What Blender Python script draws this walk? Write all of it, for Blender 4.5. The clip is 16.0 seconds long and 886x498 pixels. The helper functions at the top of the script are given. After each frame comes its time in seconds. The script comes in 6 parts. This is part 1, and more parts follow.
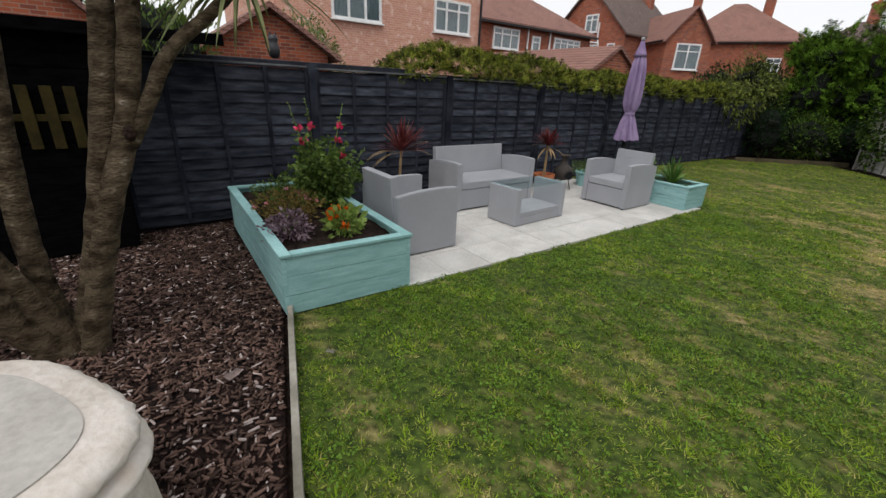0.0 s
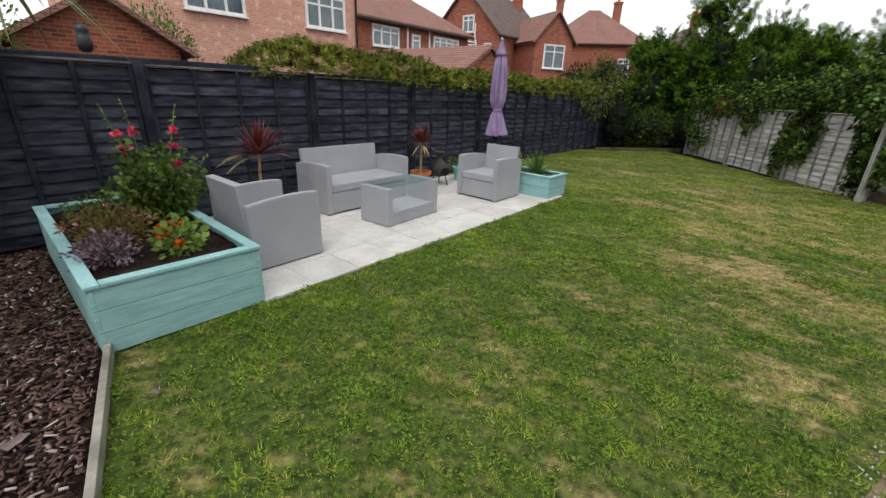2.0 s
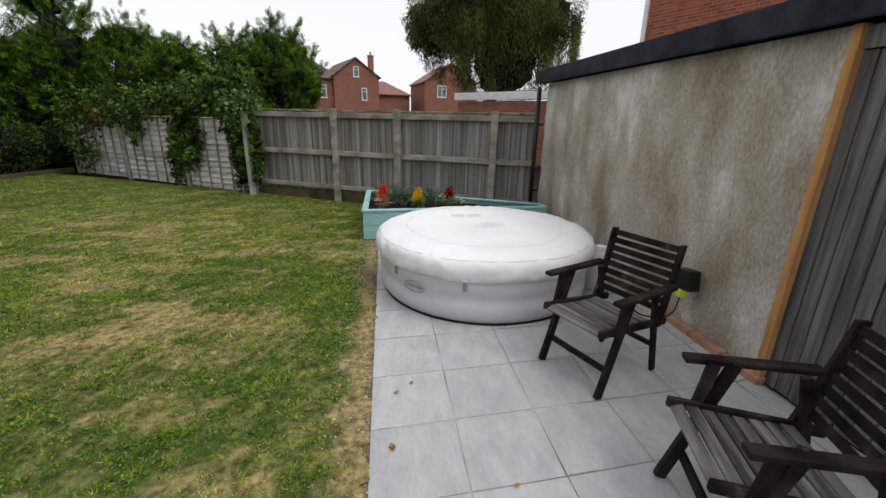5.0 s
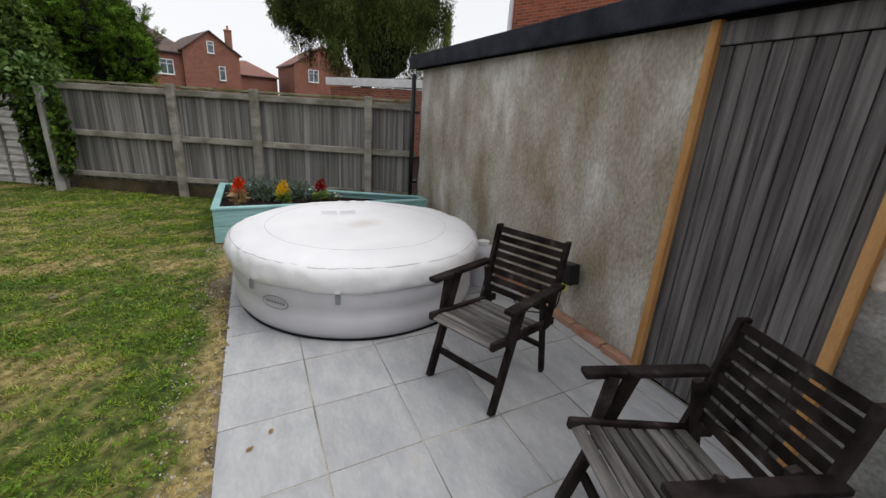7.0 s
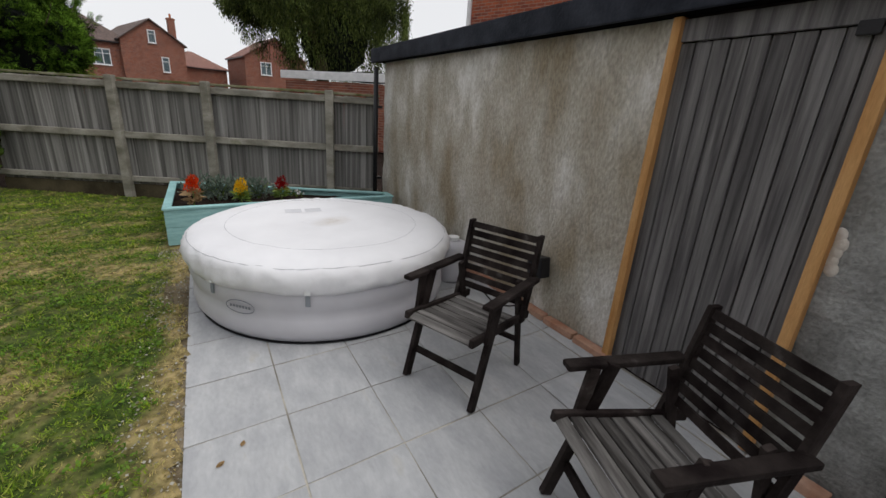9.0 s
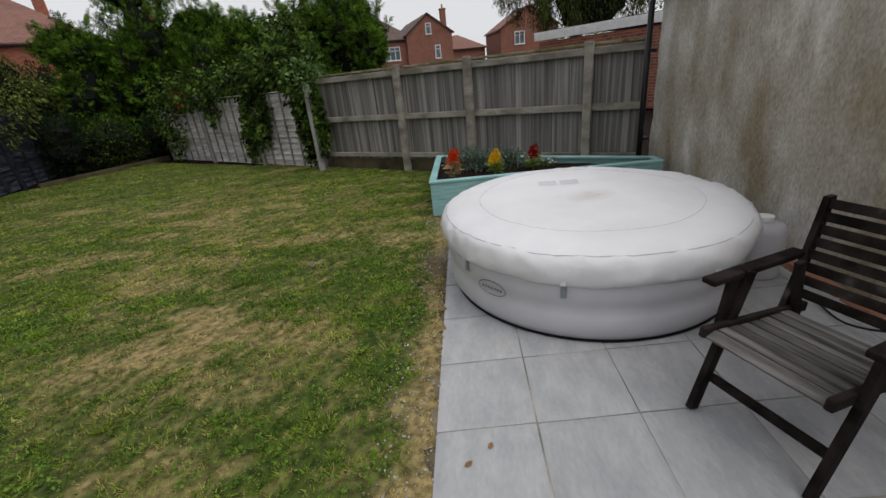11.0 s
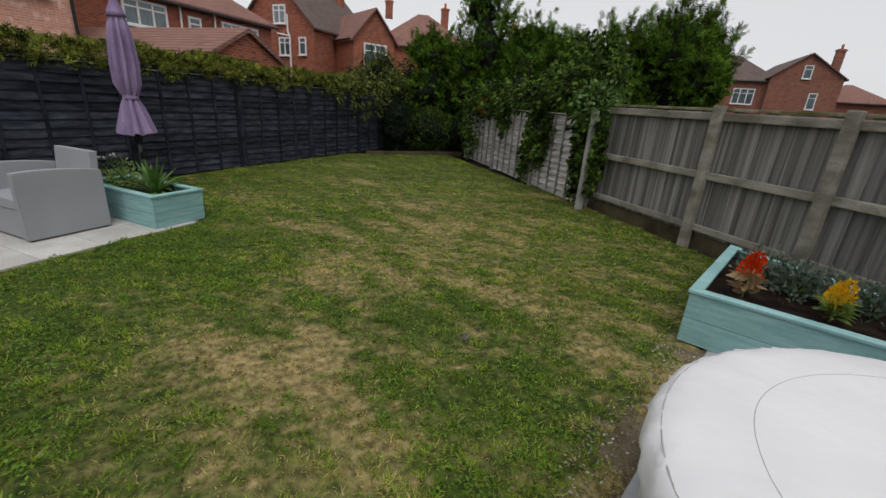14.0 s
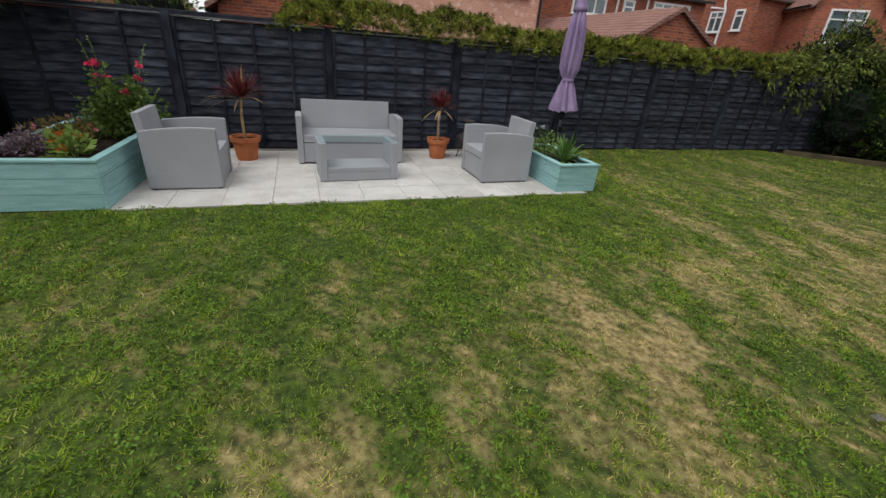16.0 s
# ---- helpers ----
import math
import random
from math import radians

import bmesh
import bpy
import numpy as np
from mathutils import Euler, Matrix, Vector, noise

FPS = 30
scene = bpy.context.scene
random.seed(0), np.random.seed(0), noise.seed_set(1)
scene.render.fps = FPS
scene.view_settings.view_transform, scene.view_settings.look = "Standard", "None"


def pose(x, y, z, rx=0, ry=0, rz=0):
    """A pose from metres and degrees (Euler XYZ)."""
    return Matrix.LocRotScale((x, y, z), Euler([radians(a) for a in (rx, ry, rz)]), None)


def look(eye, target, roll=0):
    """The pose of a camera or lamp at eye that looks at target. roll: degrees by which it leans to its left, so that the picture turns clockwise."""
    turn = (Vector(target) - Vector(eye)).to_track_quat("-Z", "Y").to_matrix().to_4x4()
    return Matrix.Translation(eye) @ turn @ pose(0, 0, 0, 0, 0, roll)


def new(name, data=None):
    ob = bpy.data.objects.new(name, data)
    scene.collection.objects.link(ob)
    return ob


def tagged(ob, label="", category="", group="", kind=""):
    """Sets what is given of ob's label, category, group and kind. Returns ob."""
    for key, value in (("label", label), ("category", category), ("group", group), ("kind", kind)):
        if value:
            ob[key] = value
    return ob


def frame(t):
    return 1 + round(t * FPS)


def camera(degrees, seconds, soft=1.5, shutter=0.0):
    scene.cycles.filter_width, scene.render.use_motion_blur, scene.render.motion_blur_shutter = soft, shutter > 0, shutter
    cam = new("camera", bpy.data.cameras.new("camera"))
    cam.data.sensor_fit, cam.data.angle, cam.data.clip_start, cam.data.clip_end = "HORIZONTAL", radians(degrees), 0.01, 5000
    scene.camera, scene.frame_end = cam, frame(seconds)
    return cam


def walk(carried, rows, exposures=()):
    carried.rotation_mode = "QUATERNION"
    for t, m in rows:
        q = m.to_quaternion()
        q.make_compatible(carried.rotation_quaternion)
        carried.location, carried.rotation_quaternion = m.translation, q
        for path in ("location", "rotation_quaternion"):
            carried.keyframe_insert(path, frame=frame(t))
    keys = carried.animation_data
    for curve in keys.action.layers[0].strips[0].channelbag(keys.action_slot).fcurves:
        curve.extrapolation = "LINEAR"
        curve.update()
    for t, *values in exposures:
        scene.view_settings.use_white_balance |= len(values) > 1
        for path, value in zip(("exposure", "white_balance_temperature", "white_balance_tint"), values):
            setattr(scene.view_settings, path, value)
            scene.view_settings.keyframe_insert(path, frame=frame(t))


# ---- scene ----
cam = camera(94.2, 16.0)
PATH = [
    (0, (4.952, -1.477, 1.467), (3.449, -0.376, 0.74), 2.6),
    (0.5, (5.045, -1.341, 1.468), (3.652, -0.083, 0.776), 2.0),
    (1, (5.113, -1.249, 1.473), (3.847, 0.145, 0.798), 0.7),
    (1.5, (5.126, -1.206, 1.479), (3.957, 0.263, 0.791), 1.1),
    (2, (5.12, -1.163, 1.485), (3.924, 0.27, 0.768), 2.3),
    (2.5, (5.16, -1.089, 1.492), (4.044, 0.385, 0.728), 1.2),
    (3, (5.25, -0.874, 1.497), (4.555, 0.868, 0.803), 1.4),
    (3.5, (5.357, -0.559, 1.519), (5.101, 1.326, 0.899), 1.1),
    (4, (5.485, -0.267, 1.494), (5.424, 1.644, 0.907), 1.0),
    (4.5, (5.612, -0.049, 1.494), (5.93, 1.823, 0.865), 1.6),
    (5, (5.695, 0.117, 1.482), (6.576, 1.804, 0.868), 1.2),
    (5.2, (5.716, 0.147, 1.48), (6.742, 1.752, 0.872), 1.5),
    (7.3, (5.972, 0.444, 1.44), (7.386, 1.718, 0.827), 3.4),
    (7.5, (5.975, 0.46, 1.447), (7.471, 1.656, 0.871), 2.8),
    (8, (5.967, 0.472, 1.45), (7.542, 1.558, 0.865), 2.7),
    (8.5, (5.953, 0.483, 1.441), (7.522, 1.577, 0.856), 3.1),
    (9, (5.937, 0.481, 1.433), (7.387, 1.698, 0.789), 3.9),
    (9.5, (5.927, 0.473, 1.41), (7.05, 1.96, 0.682), 2.3),
    (9.7, (5.951, 0.456, 1.396), (6.947, 1.986, 0.579), 1.4),
    (11.8, (6.211, 1.292, 1.382), (6.336, 3.156, 0.665), 1.0),
    (12, (6.267, 1.389, 1.384), (6.293, 3.253, 0.659), 3.9),
    (12.5, (6.346, 1.641, 1.4), (6.259, 3.514, 0.705), 3.2),
    (13, (6.354, 1.851, 1.388), (6.13, 3.714, 0.695), 2.1),
    (13.5, (6.409, 1.97, 1.374), (5.831, 3.74, 0.643), 3.3),
    (14, (6.5, 2.03, 1.398), (5.8, 3.781, 0.73), 4.2),
    (14.5, (6.516, 2.033, 1.397), (5.727, 3.738, 0.71), 2.8),
    (15, (6.494, 2.003, 1.395), (5.384, 3.496, 0.662), 2.7),
    (15.5, (6.608, 1.858, 1.442), (5.116, 2.9, 0.613), 3.8),
    (16, (6.512, 1.695, 1.441), (4.814, 2.305, 0.579), 4.5),
]
walk(cam, [(t, look(eye, target, roll)) for t, eye, target, roll in PATH],
     ((0, 0.0), (0.5, 0.08), (1, 0.20), (3, 0.25), (4.2, 0.16), (5.2, 0.05), (7.5, 0.0), (8.5, -0.07), (9.5, -0.23), (12, -0.38), (13.5, -0.40), (14.5, -0.28), (15, -0.18), (16, 0.0)))

# ---- world, sun, exposure ----
scene.view_settings.exposure = 0.0
world = bpy.data.worlds.new("overcast")
scene.world = world
world.use_nodes = True
wn = world.node_tree
sky = wn.nodes.new("ShaderNodeTexSky")
sky.sky_type, sky.sun_disc = "NISHITA", False
sky.sun_elevation, sky.sun_rotation = radians(50), radians(150)
hsv = wn.nodes.new("ShaderNodeHueSaturation")
hsv.inputs["Saturation"].default_value = 0.08
cloud = wn.nodes.new("ShaderNodeMix")
cloud.data_type = "RGBA"
cloud.inputs["Factor"].default_value = 0.72
cloud.inputs["B"].default_value = (9.4, 9.5, 9.8, 1)
wn.links.new(sky.outputs[0], hsv.inputs["Color"])
wn.links.new(hsv.outputs[0], cloud.inputs["A"])
wn.links.new(cloud.outputs["Result"], wn.nodes["Background"].inputs["Color"])
wn.nodes["Background"].inputs["Strength"].default_value = 0.112
sun_data = bpy.data.lights.new("sun", "SUN")
sun_data.energy, sun_data.angle, sun_data.color = 1.5, radians(40), (1, 0.97, 0.93)
sun = new("sun", sun_data)
sun.rotation_euler = (radians(32), 0, radians(35))


# ---- materials ----
def material(name, c1, c2, scale=4.0, rough=0.85, bump=0.3, fine=60.0, stretch=(1, 1, 1), c3=None, vary=0.0, metal=0.0,
             spec=0.12, lo=0.35, hi=0.65, dist=0.01, fine_mix=0.25, island=0.0):
    """Noise at two scales between colours, with a bump from the fine one."""
    m = bpy.data.materials.new(name)
    m.use_nodes = True
    nt = m.node_tree
    L, N = nt.links.new, nt.nodes.new
    b = nt.nodes["Principled BSDF"]
    b.inputs["Roughness"].default_value, b.inputs["Metallic"].default_value = rough, metal
    b.inputs["Specular IOR Level"].default_value = spec
    tc, mp = N("ShaderNodeTexCoord"), N("ShaderNodeMapping")
    mp.inputs["Scale"].default_value = stretch
    oi = N("ShaderNodeObjectInfo")
    mul = N("ShaderNodeMath")
    mul.operation = "MULTIPLY"
    mul.inputs[1].default_value = 37.0
    L(oi.outputs["Random"], mul.inputs[0])
    L(tc.outputs["Object"], mp.inputs["Vector"])
    L(mul.outputs[0], mp.inputs["Location"])
    n1, n2 = N("ShaderNodeTexNoise"), N("ShaderNodeTexNoise")
    n1.inputs["Scale"].default_value, n1.inputs["Detail"].default_value = scale, 5
    n2.inputs["Scale"].default_value, n2.inputs["Detail"].default_value = fine, 4
    for n in (n1, n2):
        L(mp.outputs[0], n.inputs["Vector"])
    ramp = N("ShaderNodeValToRGB")
    e = ramp.color_ramp.elements
    e[0].position, e[1].position = lo, hi
    e[0].color, e[1].color = (*c1, 1), (*c2, 1)
    if c3:
        k = e.new(min(hi + 0.12, 0.95))
        k.color = (*c3, 1)
    L(n1.outputs["Fac"], ramp.inputs["Fac"])
    mix = N("ShaderNodeMix")
    mix.data_type, mix.blend_type = "RGBA", "OVERLAY"
    mix.inputs["Factor"].default_value = fine_mix
    L(ramp.outputs["Color"], mix.inputs["A"])
    L(n2.outputs["Fac"], mix.inputs["B"])
    out = mix.outputs["Result"]
    for amount, source in ((vary, oi.outputs["Random"]), (island, None)):
        if amount:
            if source is None:
                source = N("ShaderNodeNewGeometry").outputs["Random Per Island"]
            mr, h = N("ShaderNodeMapRange"), N("ShaderNodeHueSaturation")
            mr.inputs["To Min"].default_value, mr.inputs["To Max"].default_value = 1 - amount, 1 + amount
            L(source, mr.inputs["Value"])
            L(mr.outputs[0], h.inputs["Value"])
            L(out, h.inputs["Color"])
            out = h.outputs[0]
    L(out, b.inputs["Base Color"])
    bp = N("ShaderNodeBump")
    bp.inputs["Strength"].default_value, bp.inputs["Distance"].default_value = bump, dist
    L(n2.outputs["Fac"], bp.inputs["Height"])
    L(bp.outputs[0], b.inputs["Normal"])
    return m


def leaf_material(name, c1, c2, rough=0.65, trans=0.25, spec=0.12, clump=5.0, clump_shade=0.35):
    """Leaves: each takes its own shade between two colours, with a little light through them. Noise also darkens whole
    clumps, as shadow between branches would.
    """
    m = bpy.data.materials.new(name)
    m.use_nodes = True
    nt = m.node_tree
    L, N = nt.links.new, nt.nodes.new
    b = nt.nodes["Principled BSDF"]
    g, r = N("ShaderNodeNewGeometry"), N("ShaderNodeValToRGB")
    r.color_ramp.elements[0].color, r.color_ramp.elements[1].color = (*c1, 1), (*c2, 1)
    # patchy noise on the value paints shadowed gaps between clumps into the colour
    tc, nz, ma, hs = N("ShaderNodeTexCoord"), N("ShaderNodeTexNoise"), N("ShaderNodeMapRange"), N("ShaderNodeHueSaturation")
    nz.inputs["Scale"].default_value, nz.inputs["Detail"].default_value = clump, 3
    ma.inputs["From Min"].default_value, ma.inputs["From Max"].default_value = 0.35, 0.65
    ma.inputs["To Min"].default_value, ma.inputs["To Max"].default_value = 1 - clump_shade, 1 + clump_shade * 0.6
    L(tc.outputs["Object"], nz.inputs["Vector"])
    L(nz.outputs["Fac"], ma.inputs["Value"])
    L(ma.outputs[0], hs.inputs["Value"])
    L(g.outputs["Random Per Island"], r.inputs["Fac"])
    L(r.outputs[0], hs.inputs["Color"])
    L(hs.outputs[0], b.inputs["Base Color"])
    b.inputs["Roughness"].default_value, b.inputs["Specular IOR Level"].default_value = rough, spec
    t, mx = N("ShaderNodeBsdfTranslucent"), N("ShaderNodeMixShader")
    L(hs.outputs[0], t.inputs["Color"])
    mx.inputs[0].default_value = trans
    L(b.outputs[0], mx.inputs[1])
    L(t.outputs[0], mx.inputs[2])
    L(mx.outputs[0], nt.nodes["Material Output"].inputs["Surface"])
    return m


def dry_material(name, greens, dries, blades=False):
    """Grass and turf: green to straw by the attribute 'dry'; blades take the shade of their tuft by 'tone'."""
    m = bpy.data.materials.new(name)
    m.use_nodes = True
    nt = m.node_tree
    L, N = nt.links.new, nt.nodes.new
    b = nt.nodes["Principled BSDF"]
    b.inputs["Roughness"].default_value, b.inputs["Specular IOR Level"].default_value = (0.6, 0.25) if blades else (0.75, 0.15)
    at = N("ShaderNodeAttribute")
    at.attribute_name = "dry"
    tc, nz = N("ShaderNodeTexCoord"), N("ShaderNodeTexNoise")
    nz.inputs["Scale"].default_value, nz.inputs["Detail"].default_value = 24.0, 10
    L(tc.outputs["Object"], nz.inputs["Vector"])
    ra, rb, mx = N("ShaderNodeValToRGB"), N("ShaderNodeValToRGB"), N("ShaderNodeMix")
    for r, cs in ((ra, greens), (rb, dries)):
        r.color_ramp.elements[0].color, r.color_ramp.elements[1].color = (*cs[0], 1), (*cs[1], 1)
        if blades:
            tone = N("ShaderNodeAttribute")
            tone.attribute_name = "tone"
            L(tone.outputs["Fac"], r.inputs["Fac"])
        else:
            r.color_ramp.elements[0].position, r.color_ramp.elements[1].position = 0.35, 0.65
            L(nz.outputs["Fac"], r.inputs["Fac"])
    mx.data_type = "RGBA"
    L(at.outputs["Fac"], mx.inputs["Factor"])
    L(ra.outputs[0], mx.inputs["A"])
    L(rb.outputs[0], mx.inputs["B"])
    L(mx.outputs["Result"], b.inputs["Base Color"])
    if blades:
        tr, ms = N("ShaderNodeBsdfTranslucent"), N("ShaderNodeMixShader")
        L(mx.outputs["Result"], tr.inputs["Color"])
        ms.inputs[0].default_value = 0.35
        L(b.outputs[0], ms.inputs[1])
        L(tr.outputs[0], ms.inputs[2])
        L(ms.outputs[0], nt.nodes["Material Output"].inputs["Surface"])
    else:
        bp = N("ShaderNodeBump")
        bp.inputs["Strength"].default_value, bp.inputs["Distance"].default_value = 0.8, 0.02
        L(nz.outputs["Fac"], bp.inputs["Height"])
        L(bp.outputs[0], b.inputs["Normal"])
    return m


def brick_material(name, c1, c2, mortar, paint=None, scale=1.0):
    m = bpy.data.materials.new(name)
    m.use_nodes = True
    nt = m.node_tree
    L, N = nt.links.new, nt.nodes.new
    b = nt.nodes["Principled BSDF"]
    b.inputs["Roughness"].default_value = 0.9
    tc, br, sep, add, com = N("ShaderNodeTexCoord"), N("ShaderNodeTexBrick"), N("ShaderNodeSeparateXYZ"), N("ShaderNodeMath"), N("ShaderNodeCombineXYZ")
    L(tc.outputs["Object"], sep.inputs[0])
    L(sep.outputs["X"], add.inputs[0])
    L(sep.outputs["Y"], add.inputs[1])
    L(add.outputs[0], com.inputs["X"])
    L(sep.outputs["Z"], com.inputs["Y"])
    L(com.outputs[0], br.inputs["Vector"])
    br.inputs["Scale"].default_value = scale
    br.inputs["Brick Width"].default_value, br.inputs["Row Height"].default_value, br.inputs["Mortar Size"].default_value = 0.225, 0.075, 0.008
    br.inputs["Color1"].default_value, br.inputs["Color2"].default_value, br.inputs["Mortar"].default_value = (*c1, 1), (*c2, 1), (*mortar, 1)
    nz, mx = N("ShaderNodeTexNoise"), N("ShaderNodeMix")
    nz.inputs["Scale"].default_value, nz.inputs["Detail"].default_value = 1.3 if not paint else 5.0, 8
    L(tc.outputs["Object"], nz.inputs["Vector"])
    r = N("ShaderNodeValToRGB")
    r.color_ramp.elements[0].position, r.color_ramp.elements[1].position = 0.55, 0.66
    L(nz.outputs["Fac"], r.inputs["Fac"])
    mx.data_type = "RGBA"
    sc = N("ShaderNodeMath")
    sc.operation = "MULTIPLY"
    sc.inputs[1].default_value = 0.75 if paint else 0.45
    L(r.outputs[0], sc.inputs[0])
    L(sc.outputs[0], mx.inputs["Factor"])
    L(br.outputs["Color"], mx.inputs["A"])
    mx.inputs["B"].default_value = (*(paint or [v * 0.55 for v in c1]), 1)
    L(mx.outputs["Result"], b.inputs["Base Color"])
    bp = N("ShaderNodeBump")
    bp.inputs["Strength"].default_value, bp.inputs["Distance"].default_value = 0.5, 0.008
    L(br.outputs["Fac"], bp.inputs["Height"])
    bp.invert = True
    L(bp.outputs[0], b.inputs["Normal"])
    return m


def tile_material(name, c1, c2):
    """Roof tiles far off: courses and tiles by a brick pattern down the slope."""
    m = brick_material(name, c1, c2, [v * 0.45 for v in c1])
    br = [n for n in m.node_tree.nodes if n.type == "TEX_BRICK"][0]
    br.inputs["Brick Width"].default_value, br.inputs["Row Height"].default_value, br.inputs["Mortar Size"].default_value = 0.18, 0.09, 0.01
    return m


def glass_material(name, tint=(0.9, 0.95, 0.95), alpha=0.25, haze=0.0):
    m = bpy.data.materials.new(name)
    m.use_nodes = True
    nt = m.node_tree
    L, N = nt.links.new, nt.nodes.new
    g, t, mx, f = N("ShaderNodeBsdfGlossy"), N("ShaderNodeBsdfTransparent"), N("ShaderNodeMixShader"), N("ShaderNodeLayerWeight")
    g.inputs["Roughness"].default_value = 0.02
    t.inputs["Color"].default_value = (*tint, 1)
    f.inputs["Blend"].default_value = 0.35
    mul = N("ShaderNodeMath")
    mul.operation = "MULTIPLY"
    mul.inputs[1].default_value = alpha
    L(f.outputs["Facing"], mul.inputs[0])
    L(mul.outputs[0], mx.inputs[0])
    L(t.outputs[0], mx.inputs[1])
    L(g.outputs[0], mx.inputs[2])
    out = mx.outputs[0]
    if haze:
        d, m2 = N("ShaderNodeBsdfDiffuse"), N("ShaderNodeMixShader")
        d.inputs["Color"].default_value = (0.45, 0.58, 0.60, 1)
        m2.inputs[0].default_value = haze
        L(out, m2.inputs[1])
        L(d.outputs[0], m2.inputs[2])
        out = m2.outputs[0]
    L(out, nt.nodes["Material Output"].inputs["Surface"])
    return m


def plain(name, c, rough=0.6, spec=0.3, metal=0.0):
    return material(name, [v * 0.92 for v in c], [min(v * 1.08, 1) for v in c], 6, rough, 0.1, 80, metal=metal, spec=spec, fine_mix=0.1)


M_TURF = dry_material("turf", ((0.018, 0.034, 0.006), (0.075, 0.11, 0.018)), ((0.13, 0.10, 0.04), (0.40, 0.31, 0.145)))
M_BLADE = dry_material("grass_blades", ((0.050, 0.120, 0.004), (0.28, 0.425, 0.014)), ((0.27, 0.21, 0.055), (0.74, 0.58, 0.26)), True)
M_SOIL = material("soil", (0.008, 0.005, 0.004), (0.035, 0.022, 0.017), 9, 0.95, 0.9, 45, dist=0.03)
M_DIRT = material("dry_earth", (0.13, 0.10, 0.06), (0.26, 0.21, 0.14), 7, 0.95, 0.9, 70, dist=0.02, c3=(0.35, 0.31, 0.24))
M_BARKBED = material("bark_bed", (0.006, 0.004, 0.004), (0.03, 0.017, 0.014), 14, 0.9, 0.9, 50, dist=0.03)
M_CHIP = leaf_material("bark_chips", (0.016, 0.009, 0.007), (0.20, 0.125, 0.10), 0.7, 0.0)
M_CHIP2 = leaf_material("pale_chips", (0.28, 0.2, 0.18), (0.6, 0.52, 0.5), 0.7, 0.0)
M_FENCE = material("slate_paint", (0.018, 0.021, 0.030), (0.056, 0.062, 0.080), 2.2, 0.8, 0.5, 30, (2, 1, 9), c3=(0.085, 0.092, 0.11), vary=0.32, dist=0.006, fine_mix=0.4, spec=0.06)
M_FENCE_CAP = material("worn_paint", (0.07, 0.075, 0.085), (0.2, 0.2, 0.2), 4, 0.8, 0.4, 50, (1, 1, 1), vary=0.1)
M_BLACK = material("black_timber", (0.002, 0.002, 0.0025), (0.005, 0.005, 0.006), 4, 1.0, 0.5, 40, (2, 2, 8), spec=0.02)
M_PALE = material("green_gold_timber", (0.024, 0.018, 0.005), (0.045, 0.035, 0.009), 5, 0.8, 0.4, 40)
M_GREYWOOD = material("weathered_grey_timber", (0.12, 0.116, 0.110), (0.30, 0.29, 0.278), 2.2, 0.9, 0.5, 30, (12, 12, 0.22), c3=(0.42, 0.41, 0.39), vary=0.3, dist=0.006)
M_GREYRAIL = material("weathered_rail", (0.16, 0.15, 0.12), (0.34, 0.32, 0.28), 3, 0.9, 0.6, 35, (1, 1, 2), c3=(0.17, 0.17, 0.09), vary=0.12)
M_MOSSCAP = material("mossy_capping", (0.10, 0.105, 0.04), (0.26, 0.25, 0.17), 6, 0.95, 0.6, 40, c3=(0.33, 0.31, 0.27), vary=0.1)
M_DARKWOOD = material("damp_gravel_board", (0.05, 0.04, 0.025), (0.11, 0.09, 0.055), 3, 0.9, 0.6, 35)
M_WHITEWOOD = material("silvered_panel", (0.33, 0.315, 0.30), (0.58, 0.56, 0.545), 3, 0.9, 0.6, 35, (1, 1, 8), c3=(0.7, 0.68, 0.66), vary=0.18)
M_CONCPOST = material("grey_post", (0.24, 0.235, 0.22), (0.40, 0.39, 0.37), 4, 0.9, 0.5, 60)
M_FENCEBAT = material("slate_paint_batten", (0.014, 0.016, 0.024), (0.036, 0.041, 0.054), 2, 0.8, 0.5, 30, (2, 2, 2), vary=0.2, dist=0.006, spec=0.05)
M_WHITEBAT = material("dull_batten", (0.13, 0.125, 0.115), (0.26, 0.25, 0.235), 3, 0.9, 0.6, 35, (1, 1, 2), vary=0.15)
M_TEAL = material("teal_paint", (0.23, 0.42, 0.42), (0.31, 0.52, 0.52), 2.5, 0.6, 0.35, 25, (2, 2, 14), c3=(0.37, 0.57, 0.57), vary=0.05, dist=0.004)
M_RATTAN = material("grey_rattan", (0.31, 0.318, 0.34), (0.345, 0.353, 0.378), 2, 0.6, 0.3, 60, vary=0.03, fine_mix=0.05)
M_PATIO1 = material("cream_slab", (0.46, 0.445, 0.42), (0.57, 0.555, 0.53), 4, 0.85, 0.35, 55, vary=0.07, dist=0.004)
M_PATIO2 = material("grey_sandstone", (0.37, 0.375, 0.39), (0.45, 0.455, 0.465), 5.0, 0.62, 0.5, 26, (1, 2.2, 1), c3=(0.43, 0.42, 0.40), vary=0.07, dist=0.005, fine_mix=0.16, spec=0.25)
M_JOINT = material("pointing", (0.16, 0.15, 0.13), (0.48, 0.45, 0.39), 2.2, 0.95, 0.4, 60)
M_RENDER = material("stained_render", (0.27, 0.225, 0.16), (0.44, 0.41, 0.355), 2.6, 0.92, 0.9, 62, (1, 1, 0.5), c3=(0.66, 0.64, 0.605), dist=0.012, fine_mix=0.55, lo=0.36, hi=0.58)
M_RENDER2 = material("grey_render", (0.14, 0.137, 0.13), (0.33, 0.33, 0.32), 3.4, 0.92, 0.9, 55, c3=(0.42, 0.42, 0.40), dist=0.012, fine_mix=0.5)
